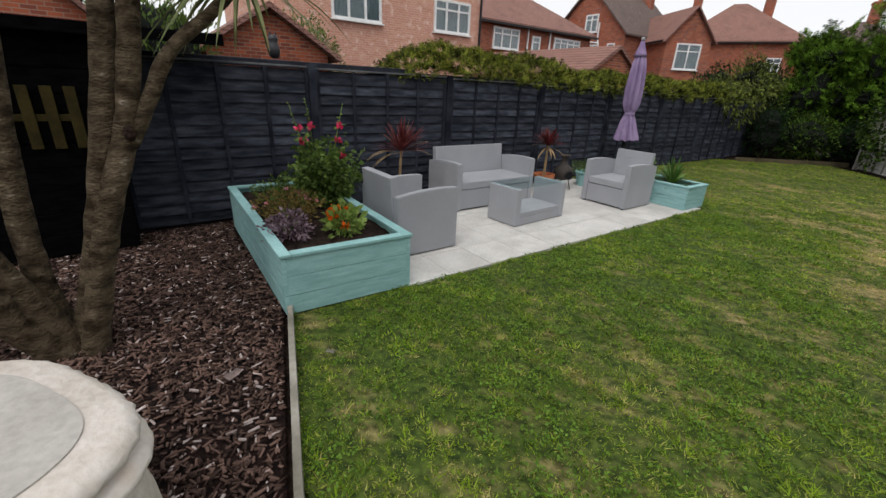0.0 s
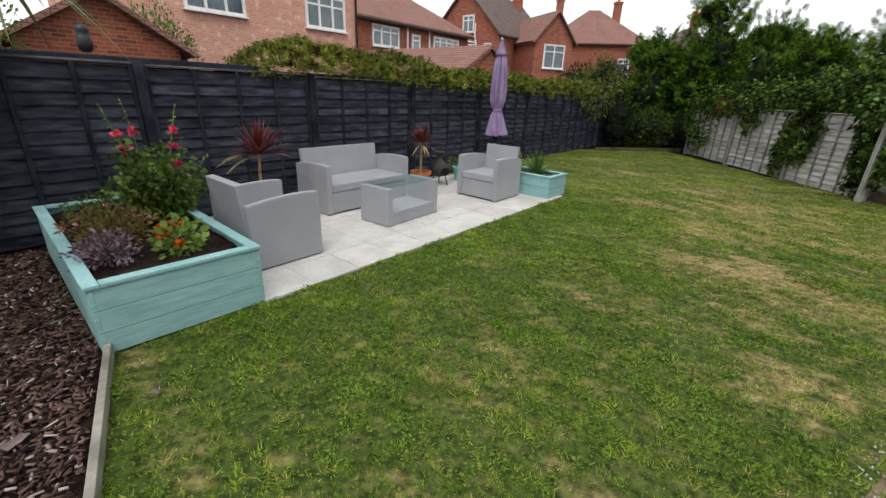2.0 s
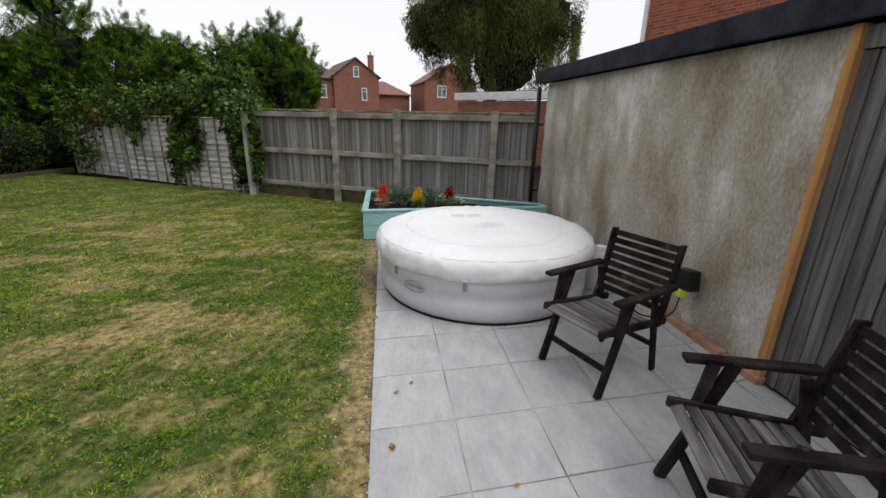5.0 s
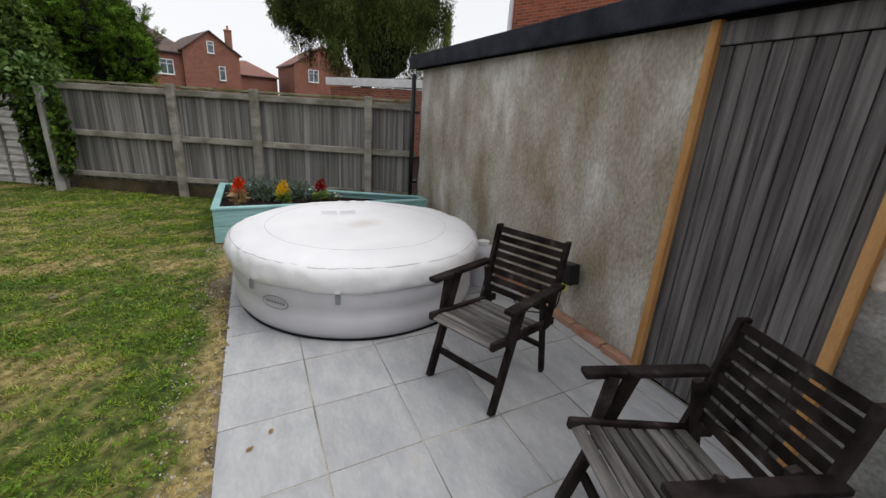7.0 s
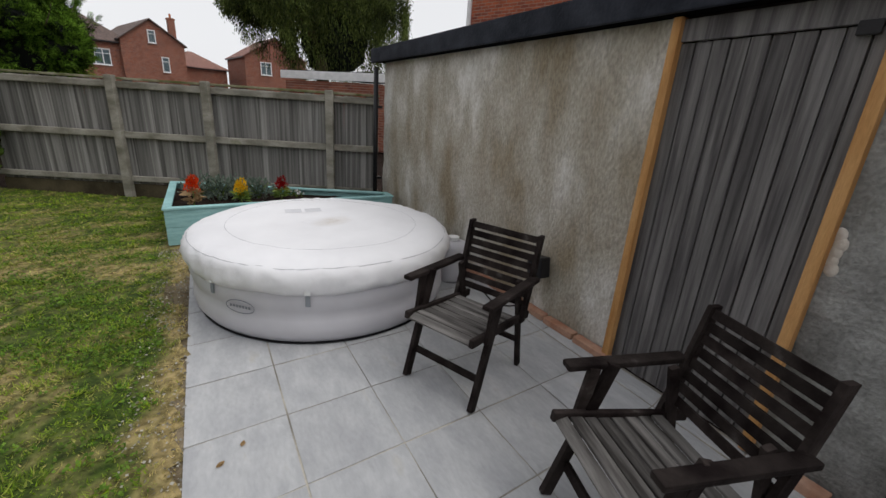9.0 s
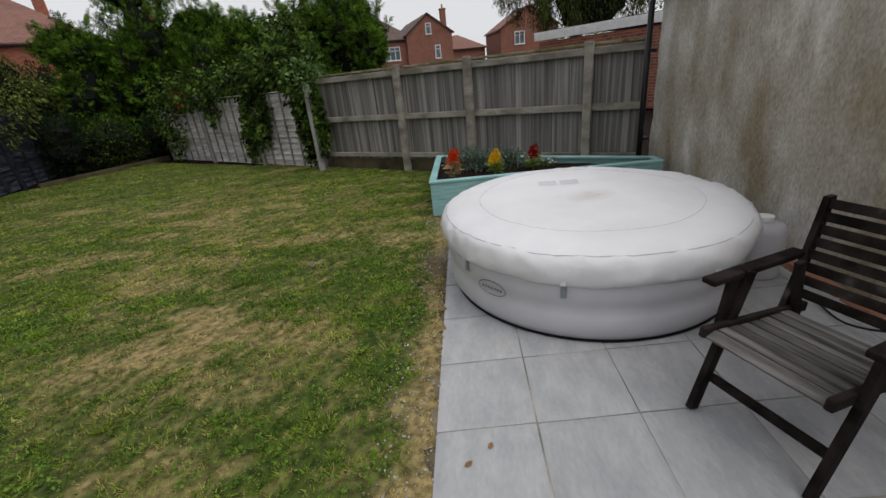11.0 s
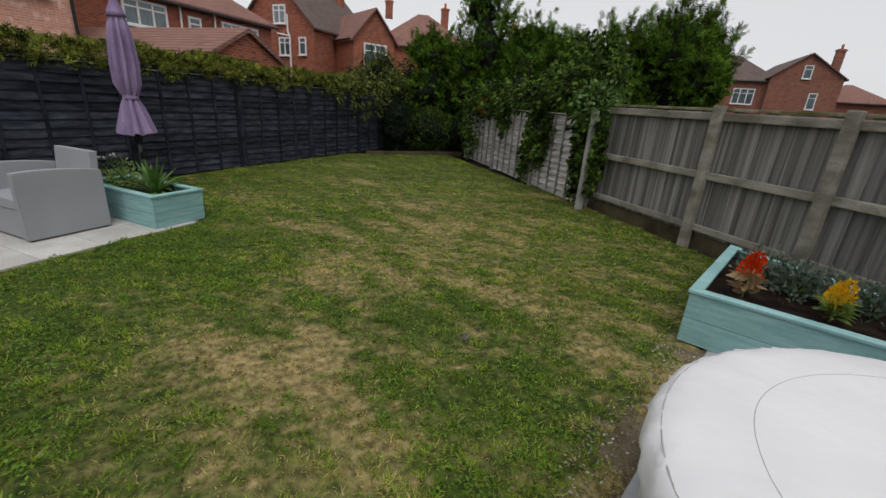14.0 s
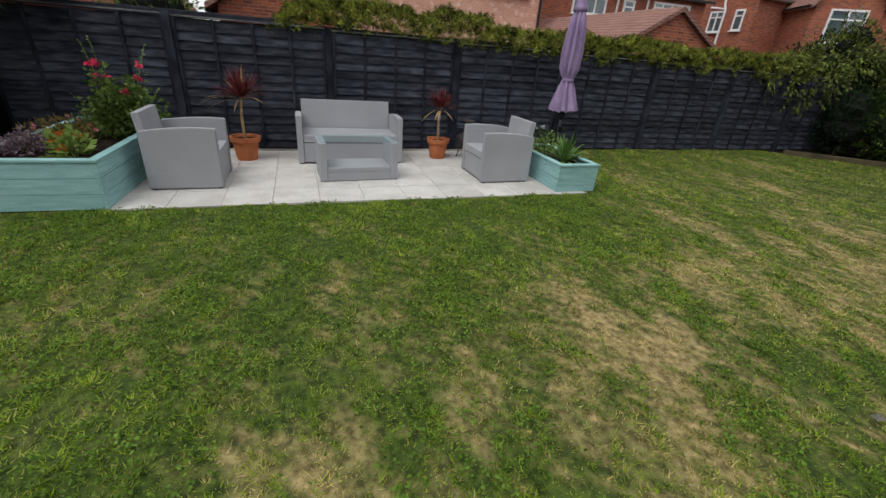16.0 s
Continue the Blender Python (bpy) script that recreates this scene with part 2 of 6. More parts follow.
M_PLANK = material("shed_planks", (0.075, 0.070, 0.072), (0.185, 0.177, 0.175), 2.6, 0.85, 0.5, 34, (12, 12, 0.6), c3=(0.24, 0.23, 0.225), vary=0.16, dist=0.003)
M_TRIM = material("new_pine", (0.42, 0.21, 0.075), (0.55, 0.31, 0.13), 3, 0.6, 0.3, 30, (8, 8, 1))
M_TERRA = material("terracotta", (0.36, 0.115, 0.05), (0.50, 0.175, 0.075), 5, 0.75, 0.3, 50)
M_TERRA2 = material("terracotta_rim_worn", (0.35, 0.17, 0.11), (0.47, 0.30, 0.22), 6, 0.8, 0.3, 50)
M_FELT = material("roof_felt", (0.014, 0.016, 0.023), (0.036, 0.040, 0.053), 5, 0.7, 0.4, 50)
M_SPA = material("grey_vinyl", (0.54, 0.53, 0.565), (0.59, 0.58, 0.615), 2, 0.42, 0.1, 8, spec=0.4, fine_mix=0.05)
M_COVER = material("white_vinyl_cover", (0.76, 0.755, 0.78), (0.82, 0.815, 0.84), 2.5, 0.5, 0.5, 5, spec=0.35, fine_mix=0.05, dist=0.03)


def stain_cover():
    """Brownish dirt about the middle of the cover, where water stood."""
    nt = M_COVER.node_tree
    L, N = nt.links.new, nt.nodes.new
    b = nt.nodes["Principled BSDF"]
    old = b.inputs["Base Color"].links[0].from_socket
    tc, mp, ln, nz, mr, mul, mx = (N(k) for k in ("ShaderNodeTexCoord", "ShaderNodeMapping", "ShaderNodeVectorMath", "ShaderNodeTexNoise", "ShaderNodeMapRange", "ShaderNodeMath", "ShaderNodeMix"))
    ln.operation, mul.operation, mx.data_type = "LENGTH", "MULTIPLY", "RGBA"
    mp.inputs["Location"].default_value = (-0.02, 0.09, -0.56)
    mp.inputs["Scale"].default_value = (1, 1.5, 1)
    mr.inputs["From Min"].default_value, mr.inputs["From Max"].default_value = 0.19, 0.03
    nz.inputs["Scale"].default_value, nz.inputs["Detail"].default_value = 16, 6
    L(tc.outputs["Object"], mp.inputs["Vector"])
    L(mp.outputs[0], ln.inputs[0])
    L(ln.outputs["Value"], mr.inputs["Value"])
    L(tc.outputs["Object"], nz.inputs["Vector"])
    L(mr.outputs[0], mul.inputs[0])
    L(nz.outputs["Fac"], mul.inputs[1])
    L(mul.outputs[0], mx.inputs["Factor"])
    L(old, mx.inputs["A"])
    mx.inputs["B"].default_value = (0.50, 0.44, 0.37, 1)
    L(mx.outputs["Result"], b.inputs["Base Color"])


stain_cover()
M_PIPING = plain("grey_piping", (0.42, 0.42, 0.45))
M_PRINT = plain("printed_grey", (0.66, 0.66, 0.69))
M_BADGE = plain("badge_grey", (0.17, 0.175, 0.20))
M_STAIN = plain("dirt_film", (0.58, 0.555, 0.53))
M_STRAP = plain("grey_strap", (0.25, 0.27, 0.3))
M_CHAIR = material("dark_weathered_hardwood", (0.008, 0.005, 0.005), (0.034, 0.027, 0.025), 3, 0.7, 0.5, 26, (3, 3, 3), c3=(0.11, 0.10, 0.095), vary=0.25, dist=0.004, spec=0.08)
M_CHAIRSEAT = material("grey_worn_slats", (0.04, 0.036, 0.034), (0.18, 0.17, 0.163), 3, 0.8, 0.5, 26, (8, 0.8, 4), vary=0.25, dist=0.004)
M_BLACKPL = plain("black_plastic", (0.012, 0.012, 0.014), 0.4)
M_HIVIS = plain("yellow_plug", (0.65, 0.72, 0.05), 0.4)
M_UMB = material("purple_canvas", (0.21, 0.15, 0.27), (0.33, 0.25, 0.40), 5, 0.85, 0.3, 90, (1, 1, 0.5))
M_METAL = plain("dark_metal", (0.05, 0.05, 0.055), 0.4, metal=0.6)
M_SILVER = plain("grey_metal", (0.35, 0.35, 0.36), 0.4, metal=0.7)
M_IRON = plain("rusty_iron", (0.05, 0.042, 0.038), 0.7)
M_STONE = material("cream_cast_stone", (0.52, 0.47, 0.41), (0.66, 0.61, 0.56), 5, 0.85, 0.6, 40, c3=(0.58, 0.45, 0.34), dist=0.01)
M_STONETOP = material("dull_stone_top", (0.40, 0.38, 0.35), (0.47, 0.45, 0.42), 4, 0.85, 0.3, 50, c3=(0.43, 0.36, 0.22))
M_TRUNK = material("fibrous_bark", (0.030, 0.021, 0.012), (0.13, 0.10, 0.065), 9, 0.95, 1.0, 45, (1, 1, 2.2), c3=(0.30, 0.26, 0.21), dist=0.02, fine_mix=0.7)
M_BRICKPINK = brick_material("painted_pink_brick", (0.55, 0.25, 0.17), (0.64, 0.33, 0.24), (0.62, 0.45, 0.37), (0.78, 0.58, 0.50))
M_BRICK = brick_material("red_brick", (0.42, 0.105, 0.042), (0.18, 0.045, 0.028), (0.30, 0.20, 0.155))
M_BRICK2 = brick_material("soft_red_brick", (0.30, 0.10, 0.055), (0.15, 0.048, 0.032), (0.30, 0.20, 0.16))
M_ROOFRED = tile_material("red_roof_tiles", (0.24, 0.12, 0.095), (0.31, 0.16, 0.13))
M_ROOFGREY = tile_material("brown_grey_roof_tiles", (0.12, 0.085, 0.075), (0.17, 0.12, 0.105))
M_UPVC = plain("white_frame", (0.78, 0.78, 0.78), 0.35)
# streaked blue-grey backing; the colour stands in for sky reflected by the panes
M_PANEBACK = material("sky_tint_backing", (0.22, 0.25, 0.29), (0.50, 0.53, 0.57), 5, 0.9, 0.2, 30, (8, 8, 0.5))
M_PANE = glass_material("window_glass", (0.75, 0.8, 0.8), 0.55)
M_GLASS = glass_material("table_glass", (0.90, 0.97, 0.97), 0.12, 0.0)
M_LEYL = leaf_material("conifer_sprays", (0.008, 0.028, 0.004), (0.16, 0.29, 0.030), 0.8, 0.2, spec=0.05, clump=3.2, clump_shade=0.85)
# conifer greens turned near black, to put the far corner's shade into the leaves
M_LEYLD = leaf_material("corner_shade_sprays", (0.004, 0.012, 0.004), (0.022, 0.05, 0.014), 0.7, 0.15)
# near-black crown filler; its colour stands in for shade behind the leaves
M_CORE = plain("painted_shade_core", (0.003, 0.005, 0.003), 0.95)
M_HEDGE = leaf_material("golden_conifer", (0.020, 0.045, 0.008), (0.29, 0.31, 0.045), 0.7, 0.25, clump=7.0, clump_shade=0.95)
M_IVY = leaf_material("ivy_leaves", (0.008, 0.025, 0.006), (0.115, 0.19, 0.028), 0.6, 0.15, 0.10, clump=4, clump_shade=0.9)
M_CLIMB = leaf_material("climber_leaves", (0.02, 0.035, 0.006), (0.19, 0.23, 0.045), 0.6, 0.2, 0.15, clump=4, clump_shade=0.8)
M_IVYL = leaf_material("bright_ivy", (0.07, 0.15, 0.03), (0.17, 0.28, 0.08), 0.45, 0.25, 0.4)
M_RUST = leaf_material("autumn_leaves", (0.20, 0.05, 0.02), (0.38, 0.12, 0.03))
M_WILLOW = leaf_material("willow_leaves", (0.012, 0.028, 0.008), (0.16, 0.20, 0.045), 0.6, 0.3, clump=0.6, clump_shade=0.7)
M_SHRUB = leaf_material("shrub_leaves", (0.04, 0.08, 0.015), (0.18, 0.26, 0.06), 0.5, 0.3, 0.15)
M_LIME = leaf_material("lime_leaves", (0.16, 0.26, 0.05), (0.32, 0.42, 0.12), 0.5, 0.3)
M_SEDUM = leaf_material("bronze_leaves", (0.10, 0.10, 0.025), (0.30, 0.20, 0.07), 0.6, 0.3)
M_HEATH = leaf_material("mauve_leaves", (0.07, 0.04, 0.055), (0.36, 0.27, 0.31), 0.7, 0.2)
M_STRAPLF = leaf_material("strap_leaves", (0.06, 0.14, 0.025), (0.17, 0.32, 0.07), 0.45, 0.3, 0.4)
M_PALMLF = leaf_material("palm_leaves", (0.09, 0.12, 0.045), (0.24, 0.24, 0.09), 0.5, 0.3, 0.35)
M_RED = leaf_material("burgundy_leaves", (0.07, 0.012, 0.014), (0.21, 0.045, 0.045), 0.4, 0.3, 0.4)
M_STRAW = leaf_material("straw_leaves", (0.38, 0.27, 0.13), (0.55, 0.38, 0.22))
M_PINK = leaf_material("pink_petals", (0.62, 0.03, 0.10), (0.80, 0.10, 0.22))
M_PALEPINK = leaf_material("pale_pink_petals", (0.75, 0.25, 0.38), (0.85, 0.4, 0.5))
M_ORANGE = leaf_material("orange_petals", (0.85, 0.12, 0.01), (0.9, 0.25, 0.02))
M_FIRE = leaf_material("scarlet_plumes", (0.75, 0.02, 0.005), (0.9, 0.12, 0.01))
M_YELLOW = leaf_material("yellow_plumes", (0.8, 0.45, 0.01), (0.9, 0.62, 0.03))
M_DKRED = leaf_material("dark_red_plumes", (0.25, 0.005, 0.008), (0.4, 0.01, 0.01))
M_WHITEFL = leaf_material("white_petals", (0.7, 0.68, 0.7), (0.85, 0.83, 0.85))
M_SAGE = leaf_material("grey_green_sprays", (0.08, 0.12, 0.09), (0.22, 0.27, 0.22))
M_LITTER = leaf_material("litter", (0.2, 0.19, 0.16), (0.5, 0.48, 0.42), 0.8, 0.0)


# ---- building helpers ----
def thing(name, m, label="", category="", group="", kind=""):
    ob = new(name)
    ob.matrix_basis = m
    ob.empty_display_size = 0.1
    return tagged(ob, label, category, group, kind)


def link_mesh(name, me, parent=None, label="", m=None, kind=""):
    ob = new(name, me)
    if parent is not None:
        ob.parent = parent
    if m is not None:
        ob.matrix_basis = m
    return tagged(ob, label, kind=kind)


def mesh_of(name, bm, mat, smooth=False):
    me = bpy.data.meshes.new(name)
    bm.normal_update()
    bm.to_mesh(me)
    bm.free()
    if mat:
        me.materials.append(mat)
    if smooth:
        me.shade_smooth()
    return me


def part(name, bm, mat, parent, label="", smooth=False, kind=""):
    return link_mesh(name, mesh_of(name, bm, mat, smooth), parent, label, kind=kind)


def box(bm, c, s, rot=(0, 0, 0), bevel=0.0, m=None):
    """A box by its centre and size, with bevelled edges."""
    r = bmesh.ops.create_cube(bm, size=1, matrix=(m or Matrix()) @ pose(*c, *rot) @ Matrix.Diagonal((*s, 1)))
    if bevel:
        edges = {e for v in r["verts"] for e in v.link_edges}
        bmesh.ops.bevel(bm, geom=list(edges), offset=bevel, segments=2, affect="EDGES", profile=0.6)
    return bm


def boxes(*items, bevel=0.0):
    bm = bmesh.new()
    for it in items:
        box(bm, *it, bevel=bevel)
    return bm


def prism(bm, outline, depth, m):
    """An outline in the x-z plane of m, pushed along +y by depth."""
    a = [bm.verts.new(m @ Vector((x, 0, z))) for x, z in outline]
    b = [bm.verts.new(m @ Vector((x, depth, z))) for x, z in outline]
    bm.faces.new(a)
    bm.faces.new(b[::-1])
    n = len(a)
    for i in range(n):
        bm.faces.new((a[i], b[i], b[(i + 1) % n], a[(i + 1) % n])[::-1])
    bmesh.ops.recalc_face_normals(bm, faces=bm.faces)
    return bm


def lathe(profile, steps=32, wobble=0.0, seed=0):
    """A turned shape from (radius, height) pairs."""
    bm = bmesh.new()
    rings = []
    for k, (r, z) in enumerate(profile):
        ring = []
        for i in range(steps):
            a = 2 * math.pi * i / steps
            q = r * (1 + wobble * noise.noise(Vector((math.cos(a) * 2, math.sin(a) * 2, z * 6 + seed))))
            ring.append(bm.verts.new((q * math.cos(a), q * math.sin(a), z)))
        rings.append(ring)
    for a, b in zip(rings, rings[1:]):
        for i in range(steps):
            bm.faces.new((a[i], a[(i + 1) % steps], b[(i + 1) % steps], b[i]))
    bm.faces.new(rings[0][::-1])
    bm.faces.new(rings[-1])
    return bm


def tube(bm, points, radii, steps=10, rough=0.0):
    """A round limb through points."""
    pts = [Vector(p) for p in points]
    rings = []
    for k, p in enumerate(pts):
        d = (pts[min(k + 1, len(pts) - 1)] - pts[max(k - 1, 0)]).normalized()
        x = d.cross(Vector((0.31, 0.2, 0.11) if abs(d.z) > 0.9 else (0, 0, 1))).normalized()
        y = d.cross(x)
        ring = []
        for i in range(steps):
            a = 2 * math.pi * i / steps
            r = radii[k] * (1 + rough * noise.noise(p * 9 + Vector((math.cos(a), math.sin(a), 0)) * 1.5))
            ring.append(bm.verts.new(p + x * r * math.cos(a) + y * r * math.sin(a)))
        rings.append(ring)
    for a, b in zip(rings, rings[1:]):
        for i in range(steps):
            bm.faces.new((a[i], a[(i + 1) % steps], b[(i + 1) % steps], b[i]))
    bm.faces.new(rings[0][::-1])
    bm.faces.new(rings[-1])
    return bm


def bend(points, n=6):
    """More points along a smooth line through the given ones."""
    p = [Vector(q) for q in points]
    p = [p[0] * 2 - p[1], *p, p[-1] * 2 - p[-2]]
    out = []
    for i in range(1, len(p) - 2):
        for k in range(n):
            t = k / n
            out.append(0.5 * (2 * p[i] + (p[i + 1] - p[i - 1]) * t + (2 * p[i - 1] - 5 * p[i] + 4 * p[i + 1] - p[i + 2]) * t * t
                              + (3 * p[i] - p[i - 1] - 3 * p[i + 1] + p[i + 2]) * t ** 3))
    return [*out, p[-2]]


def raw_mesh(name, verts, faces, mat, attrs=None):
    """A mesh of quads or triangles from numpy arrays."""
    me = bpy.data.meshes.new(name)
    n, k = faces.shape
    me.vertices.add(len(verts))
    me.vertices.foreach_set("co", np.ascontiguousarray(verts, np.float32).ravel())
    me.loops.add(n * k)
    me.loops.foreach_set("vertex_index", np.ascontiguousarray(faces, np.int32).ravel())
    me.polygons.add(n)
    me.polygons.foreach_set("loop_start", np.arange(0, n * k, k, dtype=np.int32))
    me.update(calc_edges=True)
    for key, values in (attrs or {}).items():
        me.attributes.new(key, "FLOAT", "POINT").data.foreach_set("value", np.ascontiguousarray(values, np.float32))
    me.materials.append(mat)
    return me


def unit(v):
    return v / np.maximum(np.linalg.norm(v, axis=1, keepdims=True), 1e-9)


def leaves(name, P, D, length, width, mat, droop=0.0, rng=None):
    """Many small pointed leaves: base points P, directions D."""
    rng = rng or np.random.default_rng(1)
    n = len(P)
    D = unit(D)
    S = unit(np.cross(D, rng.normal(size=(n, 3))))
    length = np.broadcast_to(length, n)[:, None] * rng.uniform(0.6, 1.3, (n, 1))
    width = np.broadcast_to(width, n)[:, None] * rng.uniform(0.6, 1.3, (n, 1))
    mid = P + D * length * 0.5
    tip = P + D * length - np.array([0, 0, 1]) * droop * length
    V = np.stack([P, mid + S * width / 2, tip, mid - S * width / 2], 1).reshape(-1, 3)
    F = np.arange(4 * n).reshape(-1, 4)
    return raw_mesh(name, V, F, mat)


def lumps(P, scale, seed):
    """A smooth uneven field over points, about -1 to 1."""
    r = np.random.default_rng(seed)
    out = np.zeros(len(P))
    for k in range(7):
        w = r.normal(size=P.shape[1]) * scale * (1 + 0.45 * k)
        out += np.sin(P @ w + r.uniform(0, 6.28)) / (1 + 0.4 * k)
    return out / 2.6


def crown(rng, centre, radii, n, up=0.5, shell=0.35, seed=0, uneven=0.25, low=-1.0):
    """Points and directions over an uneven ellipsoid."""
    d = unit(rng.normal(size=(n, 3)))
    d = d[d[:, 2] > low]
    s = 1 + uneven * lumps(d, 2.6, seed) + 0.5 * uneven * lumps(d, 6.5, seed + 9)
    r = s * (1 - shell * rng.random(len(d)) ** 2)
    P = np.array(centre) + d * r[:, None] * np.array(radii)
    D = d + np.array([0, 0, up]) + 0.55 * rng.normal(size=d.shape)
    return P, D


def core(bm, centre, radii, seed=0, uneven=0.25, shrink=0.8):
    r = bmesh.ops.create_icosphere(bm, subdivisions=3, radius=1)
    co = np.array([v.co[:] for v in r["verts"]])
    s = (1 + uneven * lumps(co, 2.6, seed) + 0.5 * uneven * lumps(co, 6.5, seed + 9)) * shrink
    for v, d, k in zip(r["verts"], co, s):
        v.co = Vector(centre) + Vector((d[0] * radii[0], d[1] * radii[1], d[2] * radii[2])) * k
    return bm


def fronds(name, P, D, length, mat, rng, pairs=4, spread=0.85):
    """Feathery sprays: a thin stalk with pairs of narrow leaflets in one plane."""
    n = len(P)
    D = unit(D)
    S = unit(np.cross(D, rng.normal(size=(n, 3))))
    ln = length * rng.uniform(0.6, 1.35, n)[:, None]
    U = np.cross(S, D)
    quads = [np.stack([P, P + D * ln * 0.5 + S * ln * 0.035, P + D * ln, P + D * ln * 0.5 - S * ln * 0.035], 1)]
    for k in range(pairs):
        t = 0.12 + 0.75 * k / pairs
        b = P + D * ln * t
        reach = ln * (0.50 - 0.34 * t)
        for sgn in (-1, 1):
            w = unit(D * (1 - 0.3 * spread) + S * sgn * spread + U * 0.25 * rng.normal(size=(n, 1)))
            side = unit(np.cross(w, U))
            quads.append(np.stack([b, b + w * reach * 0.5 + side * ln * 0.05, b + w * reach, b + w * reach * 0.5 - side * ln * 0.05], 1))
    V = np.stack(quads, 1).reshape(-1, 3)
    return raw_mesh(name, V, np.arange(len(V)).reshape(-1, 4), mat)


def plant_part(parent, name, P, D, length, width, mat, droop=0.0, seed=1, label=""):
    return link_mesh(name, leaves(name, P, D, length, width, mat, droop, np.random.default_rng(seed)), parent, label)


# ---- plan ----
T0 = Matrix()
SIDE = Vector((0.333, 0.943, 0))      # along the shed and the grey patio
OUT = Vector((0.943, -0.333, 0))      # from the lawn towards the shed
ORIGIN = Vector((5.55, 0, 0))
P2 = Matrix(((SIDE.x, OUT.x, 0, ORIGIN.x), (SIDE.y, OUT.y, 0, ORIGIN.y), (0, 0, -1, 0), (0, 0, 0, 1)))


def at2(u, v, z=0.0):
    """A place on the grey patio: u along the shed, v from its lawn edge."""
    return ORIGIN + SIDE * u + OUT * v + Vector((0, 0, z))


def frame2(u, v, z=0.0):
    """A pose there whose x runs along the shed (u) and y to the lawn (-v)."""
    return Matrix.Translation(at2(u, v, z)) @ pose(0, 0, 0, 0, 0, math.degrees(math.atan2(SIDE.y, SIDE.x)))


WHITE_A, WHITE_B = Vector((6.22, 8.76, 0)), Vector((2.45, 13.4, 0))
GREY_A, GREY_B = Vector((6.26, 8.70, 0)), Vector((9.80, 5.02, 0))


def lawn_inside(x, y):
    u = (x - ORIGIN.x) * SIDE.x + y * SIDE.y
    v = (x - ORIGIN.x) * OUT.x + y * OUT.y
    ok = (y > -0.86 - 0.27 * (x - 2.44)) & (x > 0.03) & (x < 12) & (y < 13.4)
    ok &= (x > 2.44) | (y > 5.02) | ((x > 2.33) & (y < 0.015))
    ok &= (v < -0.02) | (u > 5.2)
    for a, b in ((WHITE_B, WHITE_A), (GREY_A, GREY_B)):
        d = b - a
        ok &= (d.x * (y - a.y) - d.y * (x - a.x)) < 0.05 * d.length
    ok &= ~((y - 11.4) * 1.25 > (x - 0.3) * 1.55)
    return ok


DRY = [(2.5, 8.1, 0.65, 0.35, 1.0), (3.9, 7.2, 0.6, 0.45, 0.9), (4.6, 6.2, 0.5, 0.6, 0.8), (3.6, 5.5, 0.7, 0.25, 0.9), (1.9, 6.1, 0.6, 0.25, 0.6), (5.2, 5.3, 0.5, 0.45, 0.8),
       (5.4, 6.7, 0.35, 0.3, 0.6), (4.5, 4.7, 0.45, 0.45, 0.8), (6.1, 5.0, 0.55, 0.3, 1.0), (5.1, 3.6, 0.4, 0.5, 0.85), (5.65, 3.25, 0.35, 0.35, 0.8), (4.5, 3.4, 0.45, 0.35, 0.6),
       (6.7, 4.4, 0.3, 0.25, 0.8), (5.0, 2.6, 0.4, 0.3, 0.5), (4.2, 2.0, 0.4, 0.3, 0.4), (5.5, 1.6, 0.4, 0.4, 0.4), (1.3, 9.6, 0.6, 0.4, 0.6), (5.6, 9.2, 0.5, 0.2, 0.8),
       (2.6, -0.7, 0.35, 0.12, 0.8), (3.0, -0.85, 0.5, 0.08, 0.7)]


def dryness(x, y):
    P = np.stack([x, y], 1)
    d = 0.225 + 0.10 * np.clip((x - 3.4) / 1.2, 0, 1) + 0.26 * lumps(P, 2.2, 3) * (0.45 + 0.55 * np.clip((x - 3.0) / 2.0, 0, 1)) + 0.22 * lumps(P, 8, 5) + 0.30 * lumps(P, 19, 6) + 0.20 * lumps(P, 40, 7)
    for cx, cy, rx, ry, k in DRY:
        d += 0.56 * k * np.exp(-(((x - cx) / rx) ** 2 + ((y - cy) / ry) ** 2))
    v = (x - ORIGIN.x) * OUT.x + y * OUT.y
    u = (x - ORIGIN.x) * SIDE.x + y * SIDE.y
    d += 1.1 * np.exp(-((v + 0.02) / 0.11) ** 2) * (u < 5.6)
    d -= 0.18 * np.clip(3.6 - x, 0, 1) * (y < 5)
    d += 0.34 * lumps(P, 60, 14) + 0.12 * lumps(P, 110, 15)
    d += 0.10 * np.clip((y - 3.5) / 3, 0, 1)
    return np.clip((d - 0.37) * 1.5, 0, 1)


# ---- ground ----
base = new("ground", mesh_of("ground", boxes(((0, 0, -0.30), (1800, 1800, 0.5))), M_SOIL))
tagged(base, "dark bare soil ground under the garden", kind="structure")
xs, ys = np.arange(0.0, 10.5, 0.07), np.arange(-2.6, 13.5, 0.07)
gx, gy = np.meshgrid(xs, ys)
vx, vy = gx.ravel(), gy.ravel()
vz = 0.012 * lumps(np.stack([vx, vy], 1), 2.5, 8) - 0.008
w = len(xs)
idx = (np.arange(len(ys) - 1)[:, None] * w + np.arange(w - 1)[None]).ravel()
quads = np.stack([idx, idx + 1, idx + w + 1, idx + w], 1)
quads = quads[lawn_inside(vx[quads].mean(1), vy[quads].mean(1))]
used, inv = np.unique(quads, return_inverse=True)
lawn = new("lawn", raw_mesh("lawn", np.stack([vx, vy, vz], 1)[used], inv.reshape(-1, 4), M_TURF, {"dry": dryness(vx[used], vy[used])}))
